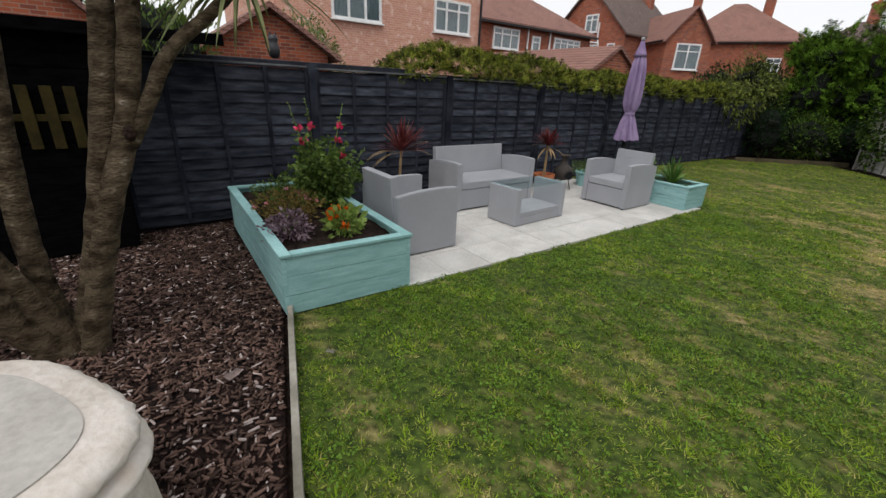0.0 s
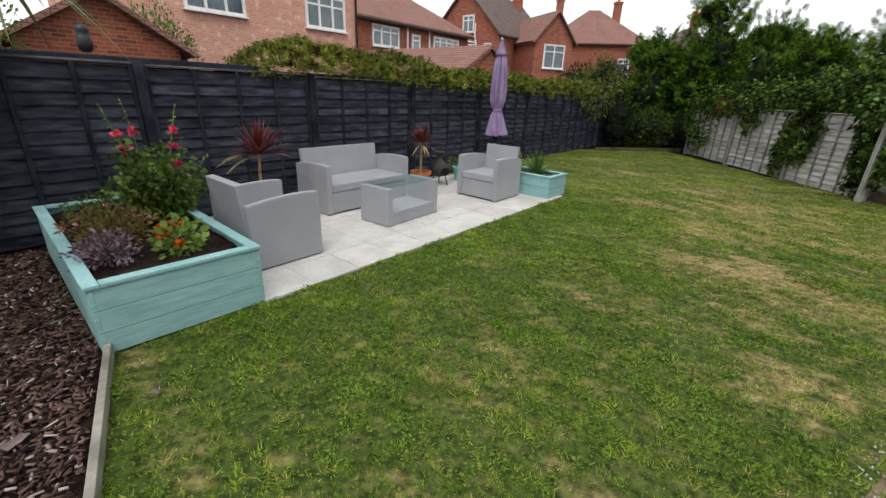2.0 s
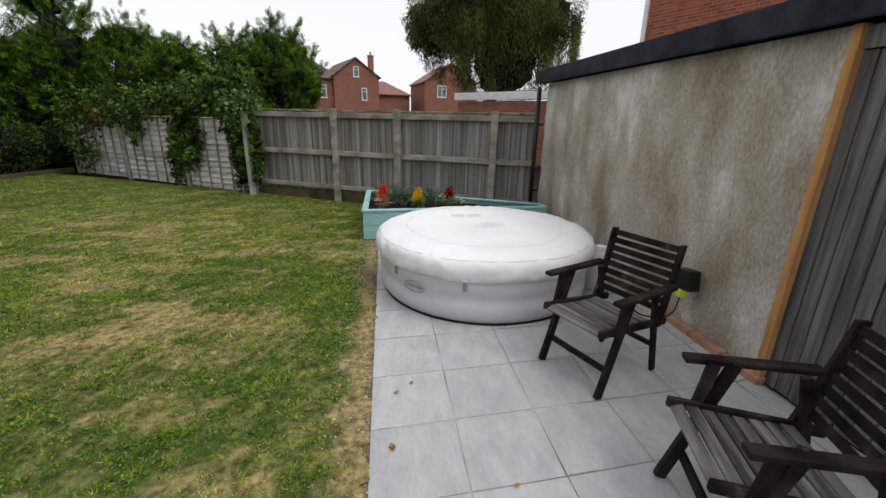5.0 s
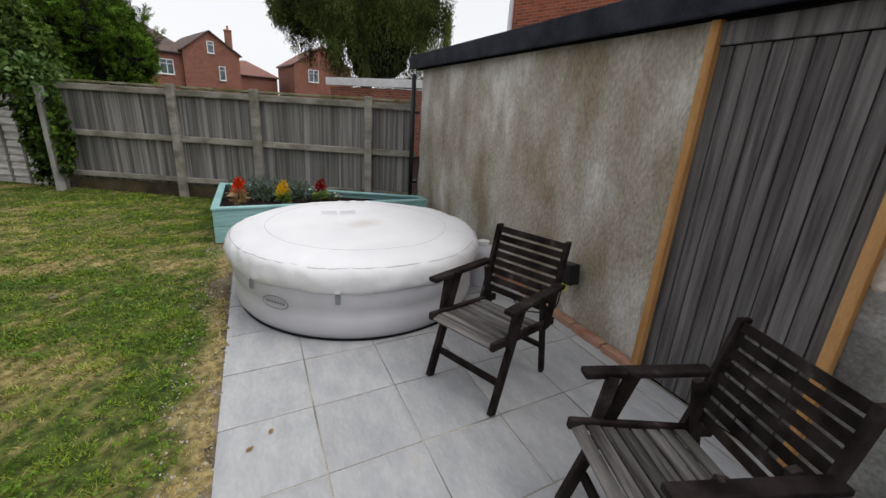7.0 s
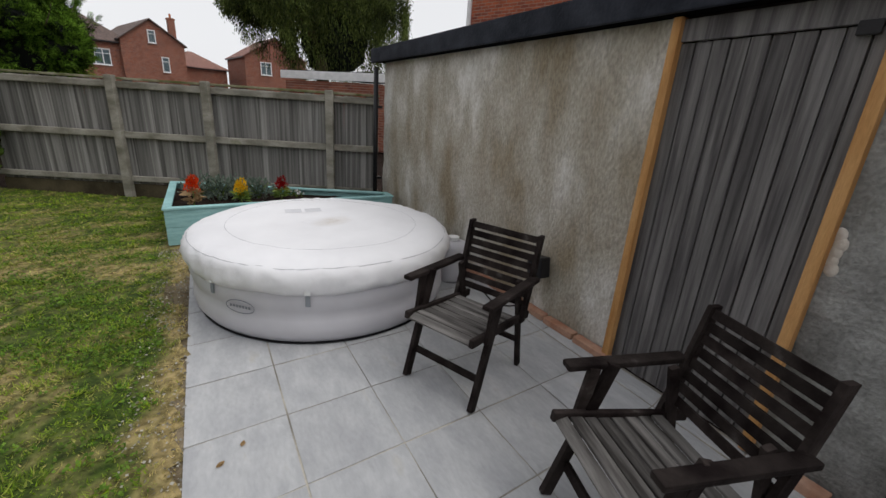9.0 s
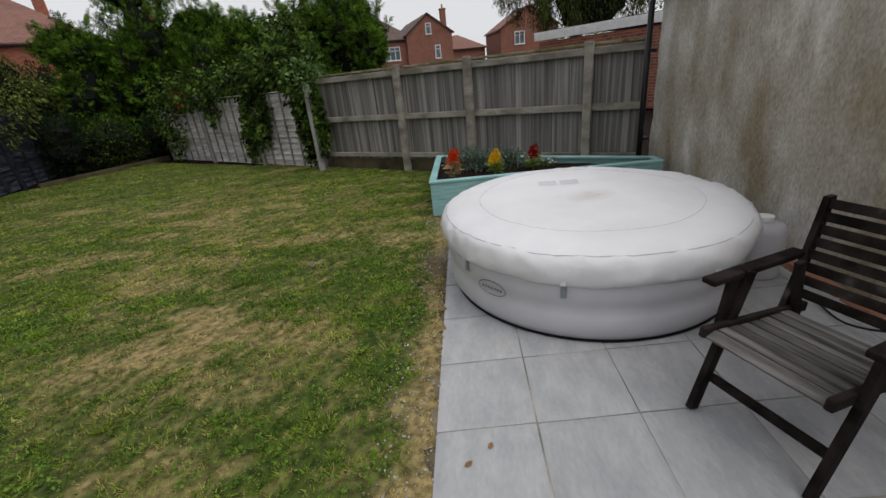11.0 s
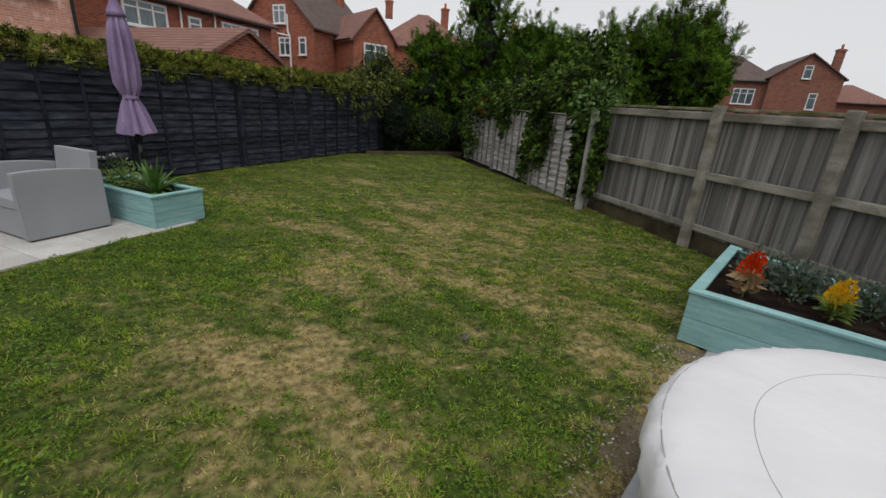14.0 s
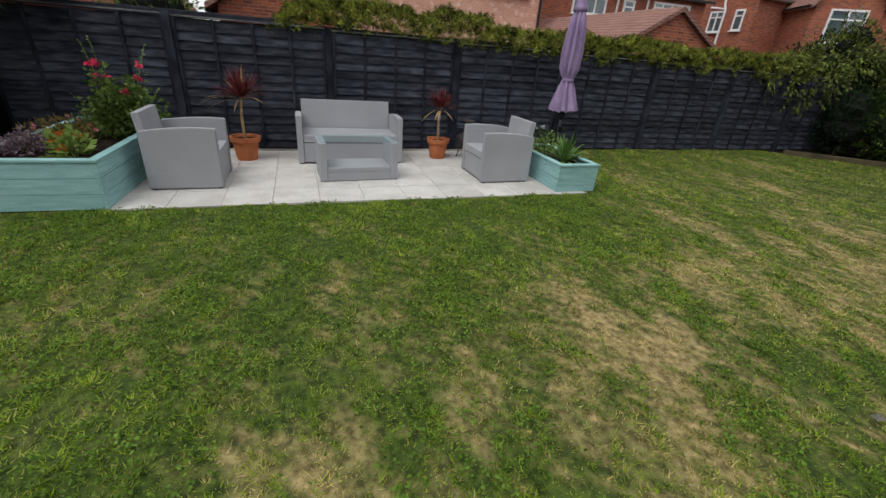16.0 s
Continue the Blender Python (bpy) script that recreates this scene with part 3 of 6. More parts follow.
tagged(lawn, "short green lawn with dry straw patches beside the patios", "lawn", kind="structure")
rng = np.random.default_rng(11)


def grass_blades():
    n = 1150000
    x, y = rng.uniform(0, 10, n), rng.uniform(-2.4, 13.4, n)
    # a third of the blades draw together into tufts
    tx, ty = rng.uniform(0, 10, 42000), rng.uniform(-2.4, 13.4, 42000)
    pick = rng.integers(0, 42000, n)
    tuft = rng.random(n) < 0.55
    x = np.where(tuft, tx[pick] + 0.022 * rng.normal(size=n), x)
    y = np.where(tuft, ty[pick] + 0.022 * rng.normal(size=n), y)
    d2 = (x - 5.6) ** 2 + (y - 0.6) ** 2
    keep = lawn_inside(x, y) & (rng.random(n) < np.clip(26 / (d2 + 1), 0.25, 1))
    x, y, tuft, pick = x[keep], y[keep], tuft[keep], pick[keep]
    dry = dryness(x, y)
    keep = rng.random(len(x)) > dry * 0.08
    x, y, dry, tuft, pick = x[keep], y[keep], dry[keep], tuft[keep], pick[keep]
    far = np.sqrt((x - 5.6) ** 2 + (y - 0.6) ** 2)
    n = len(x)
    Q = np.stack([x, y], 1)
    z = 0.012 * lumps(Q, 2.5, 8) - 0.012
    P = np.stack([x, y, z], 1)
    a = np.where(tuft, np.arctan2(y - ty[pick], x - tx[pick]) + 0.7 * rng.normal(size=n), rng.uniform(0, 2 * np.pi, n))
    lean = rng.uniform(0.7, 3.2, n)
    D = unit(np.stack([np.cos(a) * lean, np.sin(a) * lean, np.ones(n)], 1))
    h = rng.uniform(0.014, 0.036, n) * (1 + 0.35 * lumps(Q, 6, 2) + 0.55 * lumps(Q, 26, 12)).clip(0.45, 1.9) * (1 - 0.35 * dry) * np.where(tuft, 1.25, 0.85)
    wd = rng.uniform(0.004, 0.009, n) * (1 + far * 0.15)
    S = unit(np.cross(D, np.array([0, 0, 1.0]) + 0.25 * rng.normal(size=(n, 3))))
    V = np.stack([P - S * wd[:, None] / 2, P + S * wd[:, None] / 2, P + D * h[:, None] + S * wd[:, None] * 0.1], 1).reshape(-1, 3)
    dd = np.clip(0.95 * dry + rng.normal(0.03, 0.24, n) + 0.22 * dry * rng.normal(size=n), 0, 1)
    shade = rng.uniform(0, 1, 42000)
    tone = 0.45 + 0.24 * lumps(Q, 5, 31) + 0.20 * lumps(Q, 17, 32) + np.where(tuft, 0.38 * (shade[pick] - 0.5), 0.0) + 0.20 * rng.normal(size=n)
    tone = np.clip(tone, 0, 1)
    ob = new("grass", raw_mesh("grass", V, np.arange(3 * n).reshape(-1, 3), M_BLADE, {"dry": np.repeat(dd, 3), "tone": np.repeat(tone, 3)}))
    tagged(ob, "short mown grass blades, green and straw yellow", "grass", kind="stuff")
    # clover: flat little leaves in the turf
    m = 120000
    x, y = rng.uniform(1.5, 6.9, m), rng.uniform(-2.0, 5.6, m)
    cl = lumps(np.stack([x, y], 1), 3.0, 21) + 0.7 * lumps(np.stack([x, y], 1), 11.0, 22)
    keep = lawn_inside(x, y) & (cl > 0.0) & (dryness(x, y) < 0.4)
    x, y = x[keep], y[keep]
    P = np.stack([x, y, rng.uniform(0.006, 0.026, len(x))], 1)
    a = rng.uniform(0, 6.28, len(x))
    D = np.stack([np.cos(a), np.sin(a), rng.uniform(-0.1, 0.5, len(x))], 1)
    me = leaves("clover", P, D, 0.017, 0.015, M_CLOVER, 0, rng)
    tagged(new("clover", me), "small round clover leaves in the lawn", "clover", kind="stuff")


M_CLOVER = leaf_material("clover", (0.07, 0.145, 0.016), (0.165, 0.28, 0.04), 0.6, 0.2)
grass_blades()

# bark bed
bm = bmesh.new()
vs = [bm.verts.new(p) for p in ((-0.05, -9, -0.02), (9, -9, -0.02), (9, -2.68, -0.02), (2.36, -0.90, -0.02), (2.33, 0.0, -0.02), (-0.05, 0.0, -0.02))]
bm.faces.new(vs)
bm2 = bmesh.new()
bm2.faces.new([bm2.verts.new(p) for p in ((2.33, -0.84, -0.016), (9, -2.64, -0.016), (9, -1.9, -0.016), (2.33, 0.0, -0.016))])
tagged(new("earth_strip", mesh_of("earth_strip", bm2, M_TURF)), "thin worn turf along the timber edging", kind="structure")
bark = new("bark_bed", mesh_of("bark_bed", bm, M_BARKBED))
tagged(bark, "dark brown bark mulch bed beside the lawn", kind="structure")


def chips(name, n, mat, size, seed, label):
    r = np.random.default_rng(seed)
    x, y = r.uniform(0.1, 4.9, n), r.uniform(-3.4, 0.0, n)
    keep = (y < -0.90 - 0.27 * (x - 2.44) - 0.03) & ~((x > 0.28) & (y > -0.86))
    x, y = x[keep], y[keep]
    m = len(x)
    P = np.stack([x, y, r.uniform(-0.016, 0.012, m)], 1)
    a = r.uniform(0, 6.28, m)
    D = unit(np.stack([np.cos(a), np.sin(a), r.uniform(-0.2, 0.4, m)], 1))
    S = unit(np.cross(D, np.array([0, 0, 1.0]) + 0.35 * r.normal(size=(m, 3))))
    U = np.cross(S, D)
    ln, wd = size * r.uniform(0.5, 1.6, m)[:, None], size * 0.33 * r.uniform(0.5, 1.5, m)[:, None]
    th = 0.006
    V = np.stack([P - D * ln / 2 - S * wd / 2, P + D * ln / 2 - S * wd / 3, P + D * ln / 2 + S * wd / 2, P - D * ln / 2 + S * wd / 3,
                  P - D * ln / 2 - S * wd / 2 - U * th, P + D * ln / 2 - S * wd / 3 - U * th, P + D * ln / 2 + S * wd / 2 - U * th, P - D * ln / 2 + S * wd / 3 - U * th], 1).reshape(-1, 3)
    b = np.arange(m)[:, None, None] * 8
    F = (b + np.array([[0, 1, 2, 3], [4, 5, 1, 0], [5, 6, 2, 1], [6, 7, 3, 2], [7, 4, 0, 3]])).reshape(-1, 4)
    tagged(new(name, raw_mesh(name, V, F, mat)), label, "mulch", kind="stuff")


chips("bark_chips", 34000, M_CHIP, 0.032, 5, "dark reddish brown bark chips covering the bed")
chips("pale_bark_chips", 2600, M_CHIP2, 0.034, 6, "pale grey split bark chips scattered on the bed")

# dry strip along the grey patio
bm = bmesh.new()
vs = [bm.verts.new(at2(u, v, -0.012)) for u, v in ((-4, -0.2), (5.2, -0.16), (5.2, 0.01), (-4, 0.01))]
bm.faces.new(vs)
tagged(new("earth_strip", mesh_of("earth_strip", bm, M_DIRT)), "strip of dry earth and grit between lawn and grey patio", kind="structure")
r = np.random.default_rng(4)
m = 2400
uu, vv = r.uniform(-1.5, 5.2, m), r.uniform(-0.26, 0.0, m)
P = np.array([ORIGIN.x, ORIGIN.y, 0]) + uu[:, None] * np.array(SIDE) + vv[:, None] * np.array(OUT) + np.stack([0 * uu, 0 * uu, r.uniform(-0.012, 0.002, m)], 1)
D = np.stack([r.normal(size=m), r.normal(size=m), r.uniform(0, 0.5, m)], 1)
tagged(new("grit", leaves("grit", P, D, 0.016, 0.011, M_LITTER, 0, r)), "small pale stones and dead grass on the earth strip", "grit", kind="stuff")


# timber edging
def edging():
    a, b = Vector((2.40, -0.86, 0)), Vector((7.0, -2.10, 0))
    d = b - a
    ang = math.degrees(math.atan2(d.y, d.x))
    th = thing("timber_edging", Matrix.Translation(a) @ pose(0, 0, 0, 0, 0, ang), "weathered grey timber edging board between lawn and bark", "edging")
    for k in range(2):
        part("board", boxes(((1.19 + 2.39 * k, 0, 0.0), (2.37, 0.035, 0.14)), bevel=0.005), M_GREYRAIL, th)


edging()


# ---- planters ----
def raised_planter(m, lx, ly, h, label, boards=3, rim=0.075, flare=0.0):
    """A box of painted boards with a flat rim; m is its corner, x and y its sides."""
    th = thing("raised_planter", m, label, "planter")
    bh = (h - 0.022) / boards
    t = 0.028
    for k in range(boards):
        z = bh * (k + 0.5)
        for name, c, s in (("board", (lx / 2, t / 2, z), (lx, t, bh - 0.004)), ("board", (lx / 2, ly - t / 2, z), (lx, t, bh - 0.004)),
                           ("board", (t / 2, ly / 2, z), (t, ly - 2 * t, bh - 0.004)), ("board", (lx - t / 2, ly / 2, z), (t, ly - 2 * t, bh - 0.004))):
            part(name, boxes((c, s), bevel=0.003), M_TEAL, th)
    o = 0.012
    zz = h - 0.011
    for c, s in (((lx / 2, rim / 2 - o, zz), (lx + 2 * o, rim, 0.022)), ((lx / 2, ly - rim / 2 + o, zz), (lx + 2 * o, rim, 0.022)),
                 ((rim / 2 - o, ly / 2, zz), (rim, ly - 2 * rim + 2 * o - 0.004, 0.0225)), ((lx - rim / 2 + o, ly / 2, zz), (rim, ly - 2 * rim + 2 * o - 0.004, 0.0225))):
        part("rim_board", boxes((c, s), bevel=0.004), M_TEAL, th)
    bm = bmesh.new()
    nx, ny = 24, 14
    vs = [[bm.verts.new((t + (lx - 2 * t) * i / nx, t + (ly - 2 * t) * j / ny, h - 0.075 + 0.02 * noise.noise(Vector((i * 0.7, j * 0.7, lx)))))
           for j in range(ny + 1)] for i in range(nx + 1)]
    for i in range(nx):
        for j in range(ny):
            bm.faces.new((vs[i][j], vs[i + 1][j], vs[i + 1][j + 1], vs[i][j + 1]))
    part("soil", bm, M_SOIL, th, "dark crumbly soil", smooth=True)
    return th


def blob(bm, c, r, seed=0, sub=1):
    q = bmesh.ops.create_icosphere(bm, subdivisions=sub, radius=r, matrix=Matrix.Translation(c))
    return bm


def petals(rng, c, r, n, up=0.3):
    d = unit(rng.normal(size=(n, 3)) * np.array([1, 1, 0.6]) + np.array([0, 0, up]))
    return np.array(c) + d * r * 0.15, d


def bush(name, loc, radii, label, category, mat, n, size, seed, flowers=(), lift=0.0, stems=6, up=0.5):
    """A low clump: stems from one root, leaves over an uneven dome, flower heads."""
    rg = np.random.default_rng(seed)
    th = thing(name, Matrix.Translation(loc), label, category)
    bm = bmesh.new()
    for k in range(stems):
        a = rg.uniform(0, 6.28)
        q = Vector((math.cos(a) * radii[0] * 0.6, math.sin(a) * radii[1] * 0.6, lift + radii[2] * rg.uniform(0.6, 1.1)))
        tube(bm, [(0, 0, -0.03), q * 0.5 + Vector((0, 0, 0.02)), q], [0.006, 0.005, 0.003], 5)
    part("stems", bm, M_SHRUB, th)
    P, D = crown(rg, (0, 0, lift + radii[2] * 0.35), radii, n, up, 0.75, seed, 0.3, -0.45)
    plant_part(th, "foliage", P, D, size, size * 0.5, mat, 0.15, seed)
    for j, (fm, count, fr, fl, zmin) in enumerate(flowers):
        A, B = [], []
        for k in range(count):
            d = unit(rg.normal(size=(1, 3)) + np.array([0, 0, 0.9]))[0]
            d[2] = abs(d[2])
            c = np.array([0, 0, lift + radii[2] * 0.35]) + d * np.array(radii) * rg.uniform(0.95, 1.12)
            p, q = petals(rg, c, fr, 16)
            A.append(p)
            B.append(q)
        plant_part(th, "flowers", np.concatenate(A), np.concatenate(B), fr, fr * 0.8, fm, 0, seed + j, fl)
    return th


def hollyhock(loc, seed=7):
    rg = np.random.default_rng(seed)
    th = thing("hollyhock", Matrix.Translation(loc), "tall leafy hollyhock with pink and red blooms in the teal planter", "flowering plant")
    bm = bmesh.new()
    P, D, FP, FD, GP, GD = [], [], [], [], [], []
    stems = [(-0.16, -0.10, 0.74), (-0.05, -0.16, 0.92), (0.02, -0.08, 0.95), (-0.10, 0.20, 0.92), (0.12, 0.12, 0.60), (0.05, 0.28, 0.52), (-0.22, 0.05, 0.55), (0.2, -0.05, 0.5), (0.1, -0.22, 0.42)]
    for k, (x, y, h) in enumerate(stems):
        top = Vector((x * 1.5, y * 1.5, h))
        line = bend([(x * 0.3, y * 0.3, -0.03), (x * 0.8, y * 0.8, h * 0.5), top], 4)
        tube(bm, line, np.linspace(0.008, 0.003, len(line)), 6)
        for i in range(34):
            t = rg.uniform(0.12, 0.85)
            q = np.array(line[int(t * (len(line) - 1))])
            a = rg.uniform(0, 6.28)
            P.append(q + rg.normal(size=3) * 0.05)
            D.append((math.cos(a), math.sin(a), 0.25))
        for i in range(10):
            q = np.array(line[-1]) * (1 - 0.022 * i) + rg.normal(size=3) * 0.008
            GP.append(q)
            GD.append(rg.normal(size=3))
        if k < 5:
            for s in ((0.70, 0.84) if k % 2 else (0.8,)):
                q = np.array(line[int(s * (len(line) - 1))]) + np.array([0.04, 0, 0.02])
                p, d = petals(rg, q, 0.03, 14, 0.2)
                FP.append(p)
                FD.append(d + np.array([0.5, 0, 0]))
    part("stems", bm, M_SHRUB, th)
    P2_, D2_ = crown(rg, (0, 0.02, 0.24), (0.25, 0.30, 0.30), 2000, 0.2, 0.9, 3, 0.35)
    plant_part(th, "foliage", np.concatenate([np.array(P), P2_]), np.concatenate([np.array(D), D2_]), 0.055, 0.045, M_SHRUB, 0.25, 3)
    plant_part(th, "buds", np.array(GP), np.array(GD), 0.02, 0.016, M_LIME, 0, 4, "pale green buds")
    plant_part(th, "blooms", np.concatenate(FP), np.concatenate(FD), 0.045, 0.04, M_PINK, 0, 5, "bright pink blooms")
    return th


def rosette(th, name, c, length, width, n, mat, seed, low=0.1, droop=0.35, label=""):
    """Long strap leaves from one point, each bending over."""
    rg = np.random.default_rng(seed)
    V, F = [], []
    for k in range(n):
        a, el = rg.uniform(0, 6.28), math.asin(rg.uniform(low, 1.0))
        d = np.array([math.cos(a) * math.cos(el), math.sin(a) * math.cos(el), math.sin(el)])
        s = np.array([-math.sin(a), math.cos(a), 0])
        ln, wd = length * rg.uniform(0.75, 1.1), width * rg.uniform(0.8, 1.2)
        base = len(V) * 1
        segs = 6
        for i in range(segs + 1):
            t = i / segs
            p = np.array(c) + d * ln * t - np.array([0, 0, 1]) * droop * ln * t ** 2.2 * math.cos(el)
            w_ = wd * (0.45 + 0.55 * math.sin(min(t * 2.2, 1.57))) * (1 - t ** 3) / 2 + 0.0005
            V += [p - s * w_, p - np.array([0, 0, 0.15 * w_]), p + s * w_]
        for i in range(segs):
            b = base + 3 * i
            F += [(b, b + 1, b + 4, b + 3), (b + 1, b + 2, b + 5, b + 4)]
    return link_mesh(name, raw_mesh(name, np.array(V), np.array(F), mat), th, label)


planter_a = raised_planter(pose(0.29, -0.83, 0, 0, 0, -1.6), 2.12, 0.945, 0.435, "large teal painted raised wooden planter with mixed flowers, on the bark")
planter_b = raised_planter(pose(1.15, 4.60, 0, 0, 0, -1), 1.22, 0.54, 0.335, "teal painted wooden planter with leafy plants beside the armchair", boards=2)
hollyhock((1.08, -0.12, 0.37))
bush("sedum", (1.42, -0.55, 0.37), (0.29, 0.25, 0.17), "low bronze green clump with small pink flowers in the planter", "plant", M_SEDUM, 1500, 0.035, 21, ((M_PALEPINK, 9, 0.02, "small pink flowers", 0),))
bush("heather", (1.84, -0.68, 0.37), (0.18, 0.17, 0.12), "dusky mauve heather clump in the planter corner", "plant", M_HEATH, 1100, 0.042, 22)
bush("marigold", (1.96, -0.28, 0.37), (0.12, 0.12, 0.14), "bright green leafy plant with orange flowers in the planter", "flowering plant", M_LIME, 300, 0.085, 23, ((M_ORANGE, 6, 0.042, "orange flowers", 0),))
bush("trailing_plant", (0.80, -0.40, 0.37), (0.22, 0.30, 0.16), "green leafy undergrowth behind the hollyhock", "plant", M_SHRUB, 900, 0.04, 24)
bush("small_shrub", (1.58, 4.85, 0.28), (0.18, 0.16, 0.18), "small green leafy plant in the teal planter", "plant", M_LIME, 380, 0.045, 25)
bush("small_shrub", (1.34, 4.85, 0.28), (0.18, 0.17, 0.24), "wispy plant with pale flowers in the teal planter", "plant", M_SHRUB, 400, 0.035, 26, ((M_WHITEFL, 8, 0.018, "small pale flowers", 0),))
th = thing("strap_leaved_plant", pose(1.98, 4.88, 0.26), "bright green plant with long arching strap leaves in planter", "plant")
rosette(th, "leaves", (0, 0, 0), 0.44, 0.042, 64, M_STRAPLF, 31, 0.35, 0.40)


# ---- rattan set ----
def weave(bm_outline, depth, m):
    return prism(bmesh.new(), bm_outline, depth, m)


def rattan_material():
    """Woven strips: two crossed waves in the relief."""
    m = M_RATTAN
    nt = m.node_tree
    L, N = nt.links.new, nt.nodes.new
    b = nt.nodes["Principled BSDF"]
    tc = N("ShaderNodeTexCoord")
    waves = []
    for axis, sc in (("Z", 90), ("X", 60)):
        w_ = N("ShaderNodeTexWave")
        w_.bands_direction = axis
        w_.inputs["Scale"].default_value = sc / 3.14
        w_.inputs["Distortion"].default_value = 0.3
        L(tc.outputs["Object"], w_.inputs["Vector"])
        waves.append(w_)
    w3 = N("ShaderNodeTexWave")
    w3.bands_direction = "Y"
    w3.inputs["Scale"].default_value = 55 / 3.14
    L(tc.outputs["Object"], w3.inputs["Vector"])
    ad = N("ShaderNodeMath")
    ad.operation = "MULTIPLY"
    L(waves[0].outputs["Fac"], ad.inputs[0])
    a2 = N("ShaderNodeMath")
    a2.operation = "MAXIMUM"
    L(waves[1].outputs["Fac"], a2.inputs[0])
    L(w3.outputs["Fac"], a2.inputs[1])
    L(a2.outputs[0], ad.inputs[1])
    bp = [n for n in nt.nodes if n.type == "BUMP"][0]
    bp.inputs["Strength"].default_value, bp.inputs["Distance"].default_value = 0.3, 0.003
    L(ad.outputs[0], bp.inputs["Height"])


rattan_material()


def rattan_seat(name, m, width, label, category, back_h=0.80, depth=0.66):
    """Faces +y; x is its width. Curved arms, thick back, boxed seat."""
    th = thing(name, m, label, category, "rattan garden set")
    arm = [(0, 0.015), (depth, 0.015), (depth, 0.602), (depth * 0.8, 0.610), (depth * 0.6, 0.609), (depth * 0.4, 0.602), (depth * 0.2, 0.588), (0, 0.568)]
    for sx in (0, width - 0.075):
        # outline runs along y, pushed along x
        mm = Matrix(((0, 1, 0, sx), (1, 0, 0, 0), (0, 0, 1, 0), (0, 0, 0, 1)))
        bm = prism(bmesh.new(), arm, 0.075, mm)
        bmesh.ops.bevel(bm, geom=[e for e in bm.edges if e.calc_face_angle(0) > 1], offset=0.007, segments=2, affect="EDGES")
        part("arm", bm, M_RATTAN, th)
    part("backrest", boxes(((width / 2, 0.035, 0.375), (width - 0.154, 0.07, 0.72), (6, 0, 0)), bevel=0.008), M_RATTAN, th)
    part("seat", boxes(((width / 2, depth / 2 + 0.045, 0.325), (width - 0.154, depth - 0.10, 0.09)), bevel=0.01), M_RATTAN, th)
    part("front_panel", boxes(((width / 2, depth - 0.03, 0.15), (width - 0.154, 0.03, 0.25)), bevel=0.004), M_RATTAN, th)
    for x in (0.04, width - 0.04):
        for y in (0.04, depth - 0.04):
            part("foot", boxes(((x, y, 0.01), (0.03, 0.03, 0.02))), M_BLACKPL, th)
    return th


# armchair facing +y, armchair facing -y, sofa facing +x
rattan_seat("rattan_armchair", pose(1.22, 0.23, 0, 0, 0, 0.0), 0.71, "grey woven rattan armchair beside the large teal planter", "armchair")
rattan_seat("rattan_armchair", pose(1.95, 4.42, 0, 0, 0, 180.5), 0.71, "grey woven rattan armchair beside the small teal planter", "armchair")
rattan_seat("rattan_sofa", pose(0.30, 2.985, 0, 0, 0, -90), 1.355, "grey woven rattan two seat sofa against the dark fence", "sofa")


def coffee_table(m, w=0.90, d=0.45, h=0.44):
    th = thing("coffee_table", m, "low grey rattan coffee table with glass top on the patio", "coffee table", "rattan garden set")
    for x in (0.04, w - 0.04):
        part("side_panel", boxes(((x, d / 2, h / 2 + 0.005), (0.08, d, h - 0.01)), bevel=0.007), M_RATTAN, th)
    part("shelf", boxes(((w / 2, d / 2, 0.135), (w - 0.164, d - 0.01, 0.05)), bevel=0.006), M_RATTAN, th)
    part("front_panel", boxes(((w / 2, 0.02, 0.06), (w - 0.164, 0.03, 0.098)), bevel=0.003), M_RATTAN, th)
    part("back_panel", boxes(((w / 2, d - 0.02, 0.06), (w - 0.164, 0.03, 0.098)), bevel=0.003), M_RATTAN, th)
    g = part("glass_top", boxes(((w / 2, d / 2, h + 0.008), (w - 0.02, d - 0.02, 0.006))), M_GLASS, th, "clear greenish glass top")
    g.visible_shadow = False
    return th


coffee_table(pose(1.77, 1.86, 0, 0, 0, 90 + 3.2))


def pot(m, r, h, label):
    th = thing("plant_pot", m, label, "plant pot", "terracotta pots")
    prof = [(r * 0.72, 0), (r * 0.75, 0.01), (r * 0.95, h * 0.8), (r * 1.08, h * 0.8), (r * 1.12, h), (r * 0.98, h), (r * 0.9, h - 0.05), (0.01, h - 0.05)]
    part("pot_body", lathe(prof, 8 * 4, 0.0), M_TERRA, th, smooth=False)
    part("soil", lathe([(r * 0.88, h - 0.06), (r * 0.86, h - 0.035), (0.01, h - 0.03)], 20, 0.03), M_SOIL, th)
    return th


def cordyline(m, h, label, seed, straws=4):
    """A red cabbage palm in its pot."""
    th = thing("cordyline", m, label, "plant", "red cordylines")
    bm = bmesh.new()
    line = bend([(0, 0, -0.03), (0.01, -0.01, h * 0.5), (0.0, 0.01, h)], 4)
    tube(bm, line, np.linspace(0.020, 0.014, len(line)), 8, 0.2)
    part("stem", bm, M_STRAW, th, "straw coloured stem")
    rosette(th, "leaves", (0, 0.01, h), 0.40 if seed == 41 else 0.31, 0.024, 120, M_RED, seed, 0.15, 0.12)
    rosette(th, "dead_leaves", (0, 0.01, h - 0.03), 0.46 if seed == 41 else 0.32, 0.030, 8, M_STRAW, seed + 1, -0.1, 0.45, "straw coloured drooping leaves")
    return th


